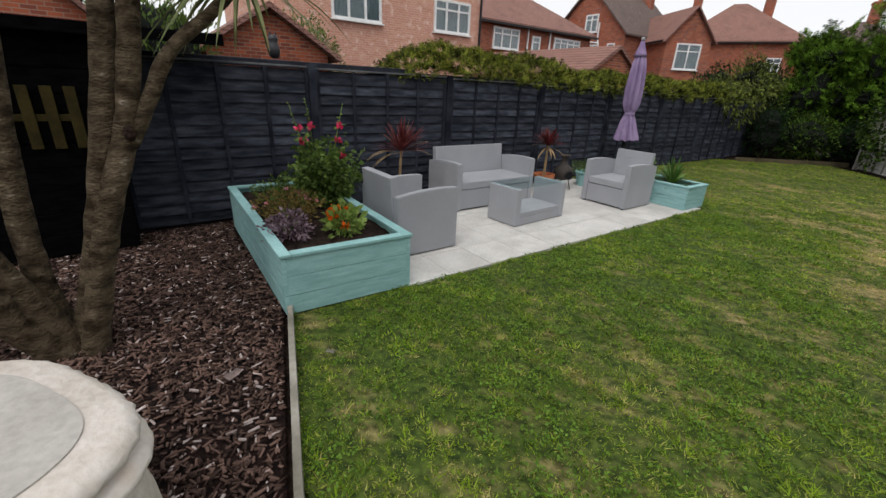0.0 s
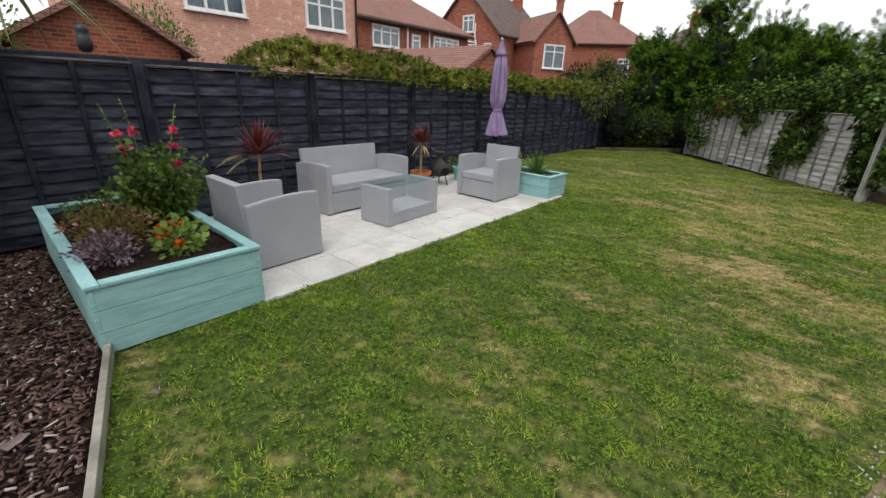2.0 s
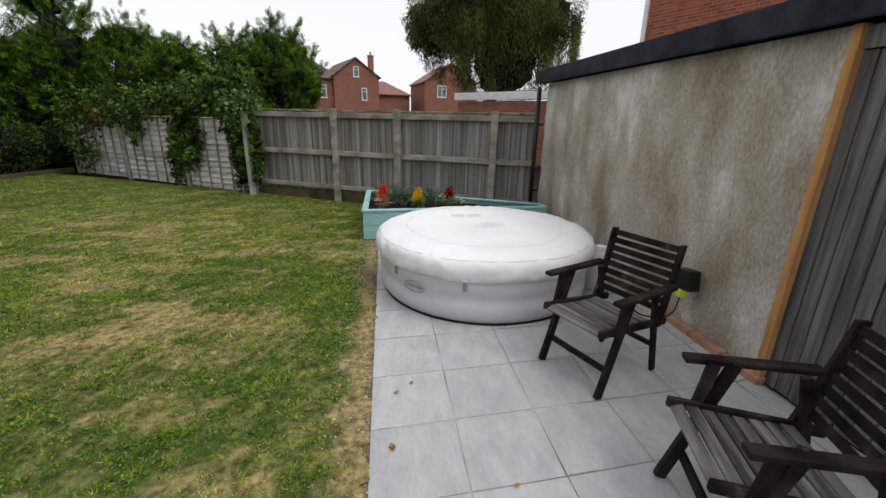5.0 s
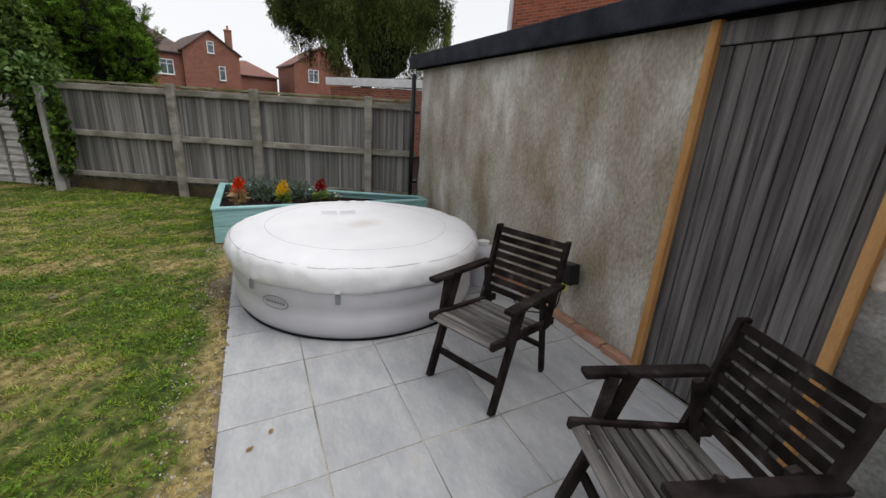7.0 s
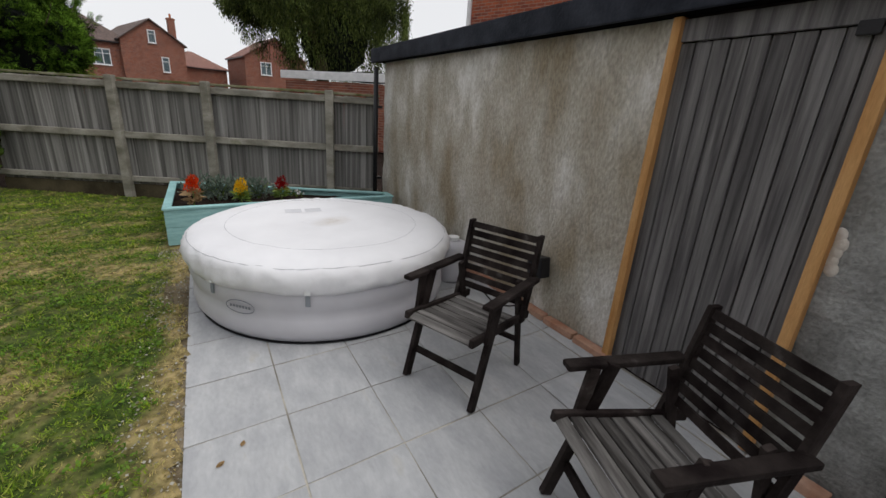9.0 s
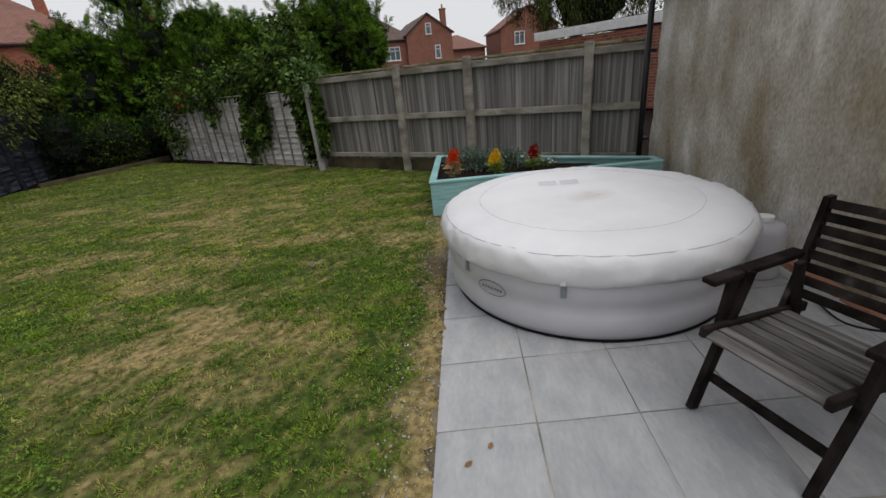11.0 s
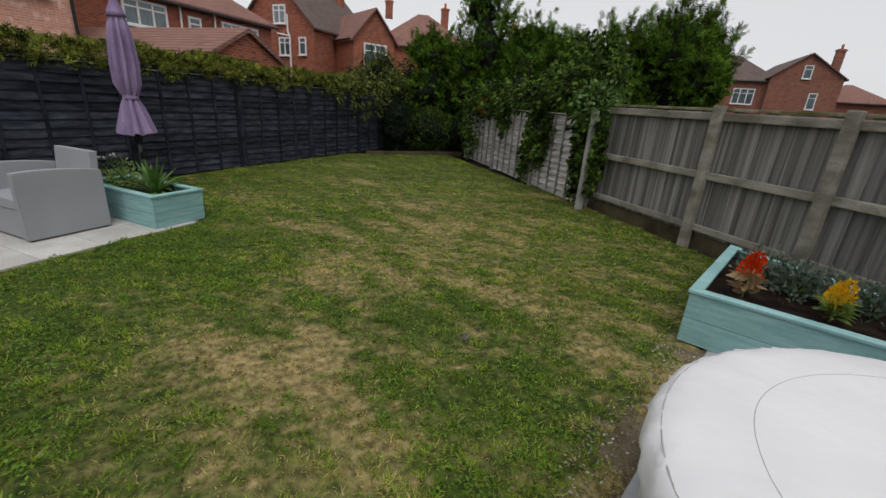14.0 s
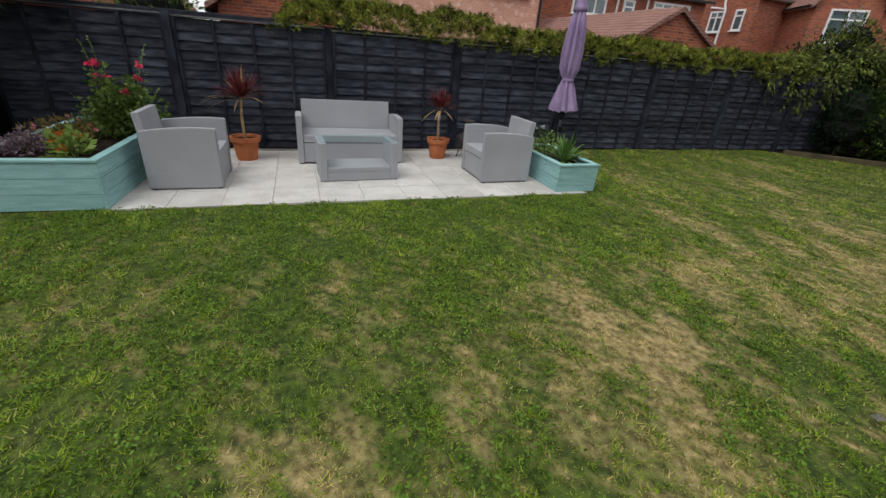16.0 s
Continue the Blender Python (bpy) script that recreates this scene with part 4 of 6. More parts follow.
pot(pose(0.66, 1.00, 0), 0.165, 0.295, "orange terracotta pot with a red cordyline by sofa")
pot(pose(0.62, 3.60, 0), 0.150, 0.285, "orange terracotta pot with a red cordyline near armchair")
cordyline(pose(0.63, 1.00, 0.26), 0.50, "burgundy cordyline with straw lower leaves, in terracotta pot", 41)
cordyline(pose(0.62, 3.60, 0.25), 0.47, "smaller burgundy cordyline in terracotta pot near the armchair", 45)


def chiminea(m):
    th = thing("chiminea", m, "small dark iron chiminea in front of the fence", "chiminea")
    part("body", lathe([(0.05, 0.14), (0.13, 0.17), (0.16, 0.25), (0.15, 0.32), (0.08, 0.38), (0.05, 0.42), (0.05, 0.52), (0.085, 0.53), (0.085, 0.55), (0.02, 0.555)], 20), M_IRON, th, smooth=True)
    bm = bmesh.new()
    q = pose(0.15, 0, 0.24, 0, 90, 0)
    bmesh.ops.create_cone(bm, cap_ends=True, segments=16, radius1=0.075, radius2=0.07, depth=0.03, matrix=q)
    part("mouth", bm, M_BLACKPL, th, "black open mouth")
    for k in range(3):
        a = 2.1 * k + 0.4
        bm = tube(bmesh.new(), [(math.cos(a) * 0.16, math.sin(a) * 0.16, 0.002), (math.cos(a) * 0.1, math.sin(a) * 0.1, 0.18)], [0.008, 0.008], 6)
        part("leg", bm, M_IRON, th)


chiminea(pose(0.60, 4.08, 0, 0, 0, -10))
th = thing("plant_tub", pose(0.62, 4.66, 0), "teal painted tub with a bushy green plant by fence", "plant pot")
part("tub", lathe([(0.12, 0), (0.16, 0.22), (0.175, 0.22), (0.175, 0.24), (0.15, 0.24), (0.14, 0.2), (0.01, 0.2)], 24), M_TEAL, th)
bush("small_shrub", (0.62, 4.66, 0.22), (0.24, 0.24, 0.14), "small bushy green plant in the teal tub", "plant", M_SHRUB, 800, 0.035, 28)


def parasol(m):
    th = thing("parasol", m, "closed purple garden parasol standing beside the teal planter", "parasol")
    part("pole", tube(bmesh.new(), [(0, 0, 0.02), (0, 0, 2.36)], [0.019, 0.019], 12), M_SILVER, th, "grey metal pole", smooth=True)
    part("base", lathe([(0.22, 0), (0.22, 0.04), (0.19, 0.06), (0.04, 0.075), (0.03, 0.22), (0.005, 0.22)], 24), M_BLACKPL, th, "black round base")
    bm = bmesh.new()
    rings, steps = [], 96
    prof = [(0.17, 0.74), (0.165, 0.80), (0.13, 0.95), (0.10, 1.08), (0.072, 1.17), (0.065, 1.20), (0.085, 1.24), (0.115, 1.36), (0.12, 1.6), (0.105, 1.85), (0.085, 2.03), (0.06, 2.12), (0.028, 2.2)]
    for r_, z in prof:
        ring = []
        for i in range(steps):
            a = 2 * math.pi * i / steps
            f = 1 + 0.30 * math.sin(8 * a + 0.5 * math.sin(z * 7)) * min(1, r_ / 0.1) + 0.07 * math.sin(19 * a + z * 3)
            ring.append(bm.verts.new((r_ * f * math.cos(a) + 0.012 * math.sin(z * 4), r_ * f * math.sin(a), z + (0.018 * math.sin(8 * a) if z < 0.76 else 0))))
        rings.append(ring)
    for a, b in zip(rings, rings[1:]):
        for i in range(steps):
            bm.faces.new((a[i], a[(i + 1) % steps], b[(i + 1) % steps], b[i]))
    part("canopy", bm, M_UMB, th, "folded purple canvas canopy", smooth=True)
    bm = lathe([(0.105, 2.10), (0.085, 2.16), (0.045, 2.26), (0.03, 2.33), (0.004, 2.345)], 32, 0.12)
    part("vent_cap", bm, M_UMB, th, "purple top flap", smooth=True)
    part("tie_strap", lathe([(0.083, 1.17), (0.085, 1.19), (0.083, 1.21)], 32), M_UMB, th)
    part("runner", lathe([(0.022, 0.60), (0.045, 0.62), (0.05, 0.70), (0.03, 0.76), (0.022, 0.78)], 16), M_BLACKPL, th, "black plastic runner")
    part("crank", boxes(((0.045, 0, 0.46), (0.06, 0.05, 0.09)), ((0.09, 0, 0.46), (0.05, 0.015, 0.015)), bevel=0.004), M_BLACKPL, th, "black crank housing")
    part("hub", lathe([(0.02, 2.34), (0.032, 2.35), (0.032, 2.38), (0.01, 2.395)], 16), M_SILVER, th)
    for k in range(8):
        a = k * math.pi / 4
        part("rib", tube(bmesh.new(), [(0.10 * math.cos(a), 0.10 * math.sin(a), 0.70), (0.055 * math.cos(a), 0.055 * math.sin(a), 1.3)], [0.006, 0.006], 6), M_METAL, th)
    return th


parasol(pose(0.675, 5.60, 0, 0, -1.0, 0))


# ---- hot tub ----
def hot_tub(m):
    th = thing("hot_tub", m, "round inflatable grey hot tub with white padded cover", "hot tub")
    part("tub_wall", lathe([(0.84, 0.0), (0.895, 0.015), (0.925, 0.06), (0.935, 0.11), (0.932, 0.17), (0.918, 0.205), (0.932, 0.24), (0.945, 0.30), (0.942, 0.36), (0.925, 0.41), (0.88, 0.43)], 128), M_SPA, th, "glossy grey vinyl wall", smooth=True)
    part("base_mat", lathe([(0.90, 0.0), (0.905, 0.006), (0.88, 0.012)], 96), M_BLACKPL, th, "black ground mat")
    steps, rings, bm = 220, [], bmesh.new()

    def relief(r_, a, z):
        p = Vector((math.cos(a), math.sin(a), 0))
        edge = max(0, min(1, (r_ - 0.55) / 0.35))
        crease = 1 - abs(noise.noise(Vector((a * 11, r_ * 2.2 + 3 * p.x, 0.3)))) * 2.4
        soft = noise.noise(Vector((a * 5, r_ * 5, 1.7)))
        lim = max(0, noise.noise(Vector((p.x * 1.3, p.y * 1.3, 4.0))) + 0.25)
        fold = 1 - abs(noise.noise(Vector((a * 17 + r_ * 5, r_ * 3.1, 7.7)))) * 3.0
        return edge * lim * (0.020 * max(crease, 0) ** 3 + 0.009 * soft + 0.008 * max(fold, 0) ** 2) + noise.noise(p * r_ * 2.2) * 0.010

    def cover_z(x, y):
        r_ = math.hypot(x, y)
        z = 0.562 if r_ < 0.45 else 0.562 - 0.006 * (r_ - 0.45) / 0.33
        return z + relief(r_, math.atan2(y, x), z)

    prof = [(0.93, 0.352), (0.953, 0.352), (0.961, 0.374), (0.966, 0.40), (0.972, 0.43), (0.968, 0.47), (0.957, 0.495), (0.94, 0.515), (0.915, 0.53), (0.88, 0.541), (0.84, 0.549), (0.78, 0.556), (0.72, 0.5585), (0.65, 0.560), (0.55, 0.561),
            (0.45, 0.562), (0.35, 0.562), (0.25, 0.562), (0.15, 0.562), (0.07, 0.562), (0.0001, 0.562)]
    for r_, z in prof:
        ring = []
        for i in range(steps):
            a = 2 * math.pi * i / steps
            rr = r_ + (0.010 * noise.noise(Vector((a * 14, z * 12, 9))) + 0.012 * max(0, 1 - 3 * abs(noise.noise(Vector((a * 9 + z * 14, z * 5, 2))))) ** 2 if 0.36 < z < 0.52 and r_ > 0.9 else 0)
            pull = 0.014 * abs(math.sin((a - math.radians(-130)) * math.pi / math.radians(46))) if z < 0.38 else 0
            ring.append(bm.verts.new((rr * math.cos(a), rr * math.sin(a), z + relief(r_, a, z) + pull - 0.008)))
        rings.append(ring)
    for a, b in zip(rings, rings[1:]):
        for i in range(steps):
            bm.faces.new((a[i], a[(i + 1) % steps], b[(i + 1) % steps], b[i]))
    part("cover", bm, M_COVER, th, "white padded vinyl cover", smooth=True)
    for r_, q, zz in ((0.935, 0.0016, 0.5185), (0.70, 0.0008, None)):
        ring = []
        for a in np.linspace(0, 2 * math.pi, 361):
            z = zz + relief(r_, a, 0) if zz else 0.559 + relief(r_, a, 0)
            ring.append((r_ * math.cos(a), r_ * math.sin(a), z - 0.008))
        part("piping", tube(bmesh.new(), ring, [q * 1.6] * 361, 5), M_PIPING, th, "thin grey seam piping")

    def decal(name, outline_pts, mat, label):
        """A thin print that lies on the cover."""
        bm = bmesh.new()
        for pts in outline_pts:
            bm.faces.new([bm.verts.new((x, y, cover_z(x, y) - 0.008 + 0.0025)) for x, y in pts])
        part(name, bm, mat, th, label)

    def quad(cx, cy, w_, h_, ang, n=1):
        ca, sa = math.cos(ang), math.sin(ang)
        out = []
        for i in range(n):
            for j in range(n):
                c = [(-w_ / 2 + w_ * (i + p) / n, -h_ / 2 + h_ * (j + q) / n) for p, q in ((0, 0), (1, 0), (1, 1), (0, 1))]
                out.append([(cx + x * ca - y * sa, cy + x * sa + y * ca) for x, y in c])
        return out

    decal("warning_print", quad(-0.055, 0.38, 0.13, 0.11, -0.45, 4), M_PRINT, "faded grey printed square")
    decal("warning_print", quad(0.085, 0.31, 0.13, 0.11, -0.45, 4), M_PRINT, "faded grey printed square")
    ov = []
    for i in range(40):
        a0, a1 = 2 * math.pi * i / 40, 2 * math.pi * (i + 1) / 40
        g = [(0.10 * k * math.cos(a), 0.036 * k * math.sin(a)) for k, a in ((1, a0), (1, a1), (0.96, a1), (0.96, a0))]
        ov.append([(-0.09 + x * 0.87 + y * 0.5, 0.0 - x * 0.5 + y * 0.87) for x, y in g])
    decal("top_badge", ov, M_PRINT, "grey oval printed outline")
    # straps with clips round the cover
    for k in range(8):
        a = math.radians(-130 + 46 * k)
        q = pose(0, 0, 0, 0, 0, math.degrees(a))
        part("strap", box(bmesh.new(), (0.950, 0, 0.35), (0.008, 0.028, 0.13), (0, -4, 0), 0.002, q), M_STRAP, th, "grey webbing strap")
        part("clip", box(bmesh.new(), (0.964, 0, 0.385), (0.016, 0.034, 0.045), (0, -4, 0), 0.004, q), M_UPVC, th, "white plastic clip")
    # plain oval badges
    def oval(name, c, rx, ry, mm, wd):
        pts = [mm @ Vector((rx * math.cos(t), ry * math.sin(t), 0)) for t in np.linspace(0, 2 * math.pi, 41)]
        o = part(name, tube(bmesh.new(), pts, [wd * 1.5] * 41, 4), M_BADGE, th, "grey oval badge outline")
        bm = bmesh.new()
        for i in range(7):
            box(bm, (-rx * 0.66 + rx * 0.22 * i, 0.0, 0), (rx * 0.13, ry * 0.38, 0.002), (0, 0, 0), 0, mm)
        part("badge_print", bm, M_BADGE, th, "grey printed badge marks")
    a = math.radians(-155.5)
    side = Matrix.Translation((0.944 * math.cos(a), 0.944 * math.sin(a), 0.24)) @ pose(0, 0, 0, 0, 0, -65.5) @ pose(0, 0, 0, 90, 0, 0)
    oval("badge", None, 0.10, 0.042, side, 0.002)
    return th


tub = hot_tub(pose(7.71, 3.185, 0, 0, 0, 0))


def spa_pump(m):
    th = thing("spa_pump", m, "grey and white pump unit behind the hot tub", "pump")
    part("housing", lathe([(0.12, 0), (0.13, 0.02), (0.13, 0.30), (0.11, 0.34), (0.03, 0.36)], 24), M_SPA, th, smooth=True)
    part("cap", lathe([(0.05, 0.36), (0.05, 0.39), (0.01, 0.40)], 16), M_UPVC, th)


spa_pump(pose(8.62, 2.62, 0))


# ---- folding garden chairs ----
def garden_chair(m, label):
    """Seat front at -y... the chair faces -x; y is its width."""
    th = thing("folding_chair", m, label, "garden chair", "folding garden chairs")
    W = 0.236
    for s in (-1, 1):
        part("front_leg", box(bmesh.new(), (0.0, 0, 0), (0.046, 0.028, 0.62), (0, 17, 0), 0.004, pose(-0.205, s * (W - 0.015), 0.297)), M_CHAIR, th)
        part("back_leg", box(bmesh.new(), (0.0, 0, 0), (0.036, 0.024, 0.60), (0, -12, 0), 0.004, pose(0.175, s * (W - 0.045), 0.294)), M_CHAIR, th)
        part("seat_rail", box(bmesh.new(), (0, 0, 0), (0.58, 0.026, 0.042), (0, 5, 0), 0.006, pose(-0.045, s * (W - 0.03), 0.372)), M_CHAIR, th)
        line = bend([(0.14, s * (W - 0.012), 0.34), (0.195, s * (W - 0.012), 0.55), (0.250, s * (W - 0.012), 0.818)], 3)
        left = [(p.x - 0.022, p.z) for p in line]
        right = [(p.x + 0.022, p.z) for p in reversed(line)]
        bm = prism(bmesh.new(), left + right, 0.022, Matrix.Translation((0, s * (W - 0.012) - 0.011, 0)))
        part("back_post", bm, M_CHAIR, th)
        part("armrest", box(bmesh.new(), (0, 0, 0), (0.49, 0.055, 0.024), (0, -1, 0), 0.006, pose(-0.045, s * (W + 0.012), 0.585)), M_CHAIR, th)
        part("arm_support", box(bmesh.new(), (0, 0, 0), (0.045, 0.022, 0.22), (0, 8, 0), 0.003, pose(-0.20, s * (W - 0.008), 0.47)), M_CHAIR, th)
    me = mesh_of("seat_slat", boxes(((0, 0, 0), (0.048, 2 * W - 0.05, 0.013)), bevel=0.003), M_CHAIRSEAT)
    for k in range(8):
        t = k / 7
        link_mesh("seat_slat", me, th, "", pose(-0.30 + 0.40 * t, 0, 0.398 - 0.035 * t - 0.01 * math.sin(math.pi * t) - (0.012 if k == 0 else 0), 0, 5 - (25 if k == 0 else 0), 0))
    me = mesh_of("back_slat", boxes(((0, 0, 0), (0.012, 2 * W - 0.05, 0.037)), bevel=0.003), M_CHAIR)
    for k in range(8):
        t = k / 7
        link_mesh("back_slat", me, th, "", pose(0.160 + 0.080 * t + 0.010 * math.sin(math.pi * t), 0, 0.440 + 0.352 * t, 0, 13, 0))
    part("cross_bar", boxes(((-0.235, 0, 0.15), (0.022, 2 * W - 0.06, 0.035), (0, 17, 0)), bevel=0.004), M_CHAIR, th)
    part("cross_bar", boxes(((0.225, 0, 0.17), (0.022, 2 * W - 0.1, 0.03), (0, -12, 0)), bevel=0.004), M_CHAIR, th)
    return th


garden_chair(pose(7.652, 1.663, 0, 0, 0, 2.8), "dark weathered wooden folding chair beside the hot tub")
garden_chair(pose(7.305, 0.573, 0, 0, 0, -38.1), "dark weathered wooden folding chair in front of shed door")


# ---- outbuilding with the render wall ----
def on_wall(u, z, off=0.0):
    """Local frame of the wall: x along it, y out of it towards the lawn, z up."""
    return frame2(u, 2.30 - off, z)


U1, U0, HW = 5.92, -2.4, 1.93
DOOR_A, DOOR_B = 1.18, 1.985   # door opening along the wall
shed = thing("outbuilding", frame2(U0, 2.32, 0), "low outbuilding with stained rough render wall and flat roof", "outbuilding")


def wall_piece(u0, u1, mat, name="wall", label="", dz=0.0, blocks=False):
    """Rough render: a fine grid pushed in and out; under thin render the block joints show as wandering cracks."""
    bm = bmesh.new()
    step = 0.022 if blocks else 0.045
    nx, nz = max(2, int((u1 - u0) / step)), int(HW / step)
    h = HW + dz

    def depth(u, z):
        y = 0.012 * noise.noise(Vector((u * 3.4, z * 3.4, 2))) + 0.008 * noise.noise(Vector((u * 16, z * 16, 1)))
        if blocks:
            y += 0.004 * noise.noise(Vector((u * 45, z * 45, 3)))
            wz = z + 0.022 * noise.noise(Vector((u * 2.6, z * 2, 5)))
            row = wz / 0.235
            off = abs(row - round(row)) * 0.235
            col = (u + 0.02 * noise.noise(Vector((z * 5, u, 6))) + (0.22 if int(row) % 2 else 0.0)) / 0.45
            side = abs(col - round(col)) * 0.45
            seen = max(0.0, noise.noise(Vector((u * 1.7, z * 1.7, 8))) + 0.25)
            y -= 0.030 * seen * max(0.0, 1 - off / 0.024) + 0.020 * seen * max(0.0, 1 - side / 0.024)
        return y

    vs = [[bm.verts.new((u0 - U0 + (u1 - u0) * i / nx, depth(u0 + (u1 - u0) * i / nx, h * j / nz), h * j / nz)) for j in range(nz + 1)] for i in range(nx + 1)]
    for i in range(nx):
        for j in range(nz):
            bm.faces.new((vs[i][j], vs[i + 1][j], vs[i + 1][j + 1], vs[i][j + 1]))
    part(name, bm, mat, shed, label, smooth=True)
    part("wall_core", boxes((((u0 + u1) / 2 - U0, -0.15, h / 2), (u1 - u0, 0.20, h))), mat, shed)


wall_piece(DOOR_B, U1, M_RENDER, label="brown stained pebbled render wall")
wall_piece(U0, DOOR_A, M_RENDER2, label="grey patched block render wall", blocks=True)
part("end_wall", boxes(((U1 - U0 - 0.11, -1.75, HW / 2), (0.22, 3.0, HW))), M_RENDER, shed)
part("roof", boxes((((U1 - U0) / 2, -1.55, HW + 0.085), (U1 - U0 + 0.16, 3.3, 0.13))), M_FELT, shed, "dark felt flat roof")
part("fascia", boxes((((U1 - U0) / 2 + 0.06, 0.095, HW + 0.085), (U1 - U0 + 0.34, 0.03, 0.165), (0, 0, 0)), bevel=0.01), M_FELT, shed, "dark grey fascia board")
part("soffit", boxes((((U1 - U0) / 2, 0.045, HW + 0.012), (U1 - U0 + 0.14, 0.09, 0.02))), M_BLACK, shed)
for u in (DOOR_A, DOOR_B + 0.01):
    part("door_trim", boxes(((u - U0, 0.03, HW / 2), (0.045, 0.05, HW - 0.01)), bevel=0.003), M_TRIM, shed, "new orange pine batten")
dr = new("door")
dr.parent = shed
for k in range(10):
    w_ = (DOOR_B - DOOR_A) / 10
    b = link_mesh("plank", mesh_of("plank", boxes(((DOOR_A + w_ * (k + 0.5) - U0, 0.0 + 0.004 * (k % 2), 0.91), (w_ - 0.006, 0.022, 1.80)), bevel=0.003), M_PLANK), dr)
link_mesh("head_board", mesh_of("head_board", boxes(((1.595 - U0, 0.012, 1.865), (0.85, 0.03, 0.10)), bevel=0.004), M_PLANK), dr)
link_mesh("latch", mesh_of("latch", boxes(((1.27 - U0, 0.03, 1.80), (0.07, 0.02, 0.05)), bevel=0.004), M_BLACKPL), dr, "small black latch")
part("door_backing", boxes(((1.595 - U0, -0.05, 0.95), (0.87, 0.02, 1.9))), M_BLACK, shed)
for k in range(7):
    part("tile", boxes(((2.10 + 0.29 * k - U0, 0.045, 0.018), (0.27, 0.07, 0.05), (0, 0, random.uniform(-2, 2))), bevel=0.008), M_TERRA2, shed, "worn orange edging tile")
for k in range(5):
    part("tile", boxes(((1.0 - 0.29 * k - U0, 0.045, 0.018), (0.27, 0.07, 0.05), (0, 0, random.uniform(-2, 2))), bevel=0.008), M_TERRA2, shed, "worn orange edging tile")
bm = bmesh.new()
for k in range(5):
    bmesh.ops.create_icosphere(bm, subdivisions=2, radius=0.03, matrix=Matrix.Translation((DOOR_A - 0.04 - U0 + random.uniform(-0.01, 0.01), 0.004, 0.93 + 0.035 * k)) @ Matrix.Diagonal((0.8, 0.3, 1, 1)))
part("plaster_patch", bm, M_STONE, shed, "pale broken plaster edge")


def downpipe(u, label, r=0.03, off=0.12):
    th = thing("downpipe", frame2(u, 2.30 - off, 0), label, "downpipe")
    part("pipe", tube(bmesh.new(), [(0, 0, 0.02), (0, 0, 1.86)], [r, r], 12), M_BLACKPL, th, smooth=True)
    for z in (0.5, 1.4):
        part("bracket", boxes(((0, -0.04, z), (0.09, 0.07, 0.03)), bevel=0.003), M_BLACKPL, th)


downpipe(5.86, "black plastic downpipe at the corner by grey fence")
downpipe(0.72, "black plastic downpipe on the grey render wall", 0.02, 0.05)

th = thing("outdoor_socket", frame2(2.64, 2.26, 0.34), "black weatherproof socket box with yellow plug on wall", "socket")
part("box", boxes(((0, 0.03, 0.06), (0.15, 0.09, 0.15), (0, 8, 0)), bevel=0.012), M_BLACKPL, th)
part("plug", boxes(((0.0, 0.06, -0.04), (0.05, 0.05, 0.06)), bevel=0.01), M_HIVIS, th, "bright yellow plug")
part("cable", tube(bmesh.new(), bend([(0, 0.06, -0.06), (-0.03, 0.14, -0.2), (0.2, 0.2, -0.31), (0.5, 0.15, -0.318)], 5), [0.006] * 16, 6), M_BLACKPL, th)

# ---- third planter ----
def inset(pts, d):
    """A convex outline in the plan, moved inwards by d (corners run anticlockwise)."""
    out, n = [], len(pts)
    for i in range(n):
        a, b, c = Vector(pts[i - 1]), Vector(pts[i]), Vector(pts[(i + 1) % n])
        u, v = (b - a).normalized(), (c - b).normalized()
        nu, nv = Vector((-u.y, u.x)), Vector((-v.y, v.x))
        w = (nu + nv).normalized()
        out.append(b + w * (d / w.dot(nu)))
    return out


def corner_planter(pts, h, label, boards=2, rim=0.075):
    """Painted boards along an uneven four-sided plan, with a flat mitred rim."""
    th = thing("raised_planter", pose(pts[0][0], pts[0][1], 0), label, "planter")
    o = Vector(pts[0])
    base = [Vector(p) - o for p in pts]
    inner, r0, r1 = inset(base, 0.028), inset(base, -0.012), inset(base, rim - 0.012)
    bh = (h - 0.022) / boards

    def plank(name, a, b, i, z0, z1):
        j = (i + 1) % len(base)
        bm = bmesh.new()
        q = [a[i], a[j], b[j], b[i]]
        lo = [bm.verts.new((p.x, p.y, z0)) for p in q]
        hi = [bm.verts.new((p.x, p.y, z1)) for p in q]
        bm.faces.new(lo[::-1])
        bm.faces.new(hi)
        for k in range(4):
            bm.faces.new((lo[k], lo[(k + 1) % 4], hi[(k + 1) % 4], hi[k]))
        bmesh.ops.bevel(bm, geom=list(bm.edges), offset=0.003, segments=1, affect="EDGES")
        part(name, bm, M_TEAL, th)

    for i in range(len(base)):
        for k in range(boards):
            plank("board", base, inner, i, bh * k + 0.002, bh * (k + 1) - 0.002)
        plank("rim_board", r0, r1, i, h - 0.022, h)
    bm = bmesh.new()
    n = 16
    vs = [[bm.verts.new((*((inner[0] * (1 - s) + inner[1] * s) * (1 - t) + (inner[3] * (1 - s) + inner[2] * s) * t), h - 0.085 + 0.025 * noise.noise(Vector((s * 9, t * 7, 3)))))
           for t in (j / n for j in range(n + 1))] for s in (i / n for i in range(n + 1))]
    for i in range(n):
        for j in range(n):
            bm.faces.new((vs[i][j], vs[i + 1][j], vs[i + 1][j + 1], vs[i][j + 1]))
    part("soil", bm, M_SOIL, th, "dark crumbly soil", smooth=True)
    return th


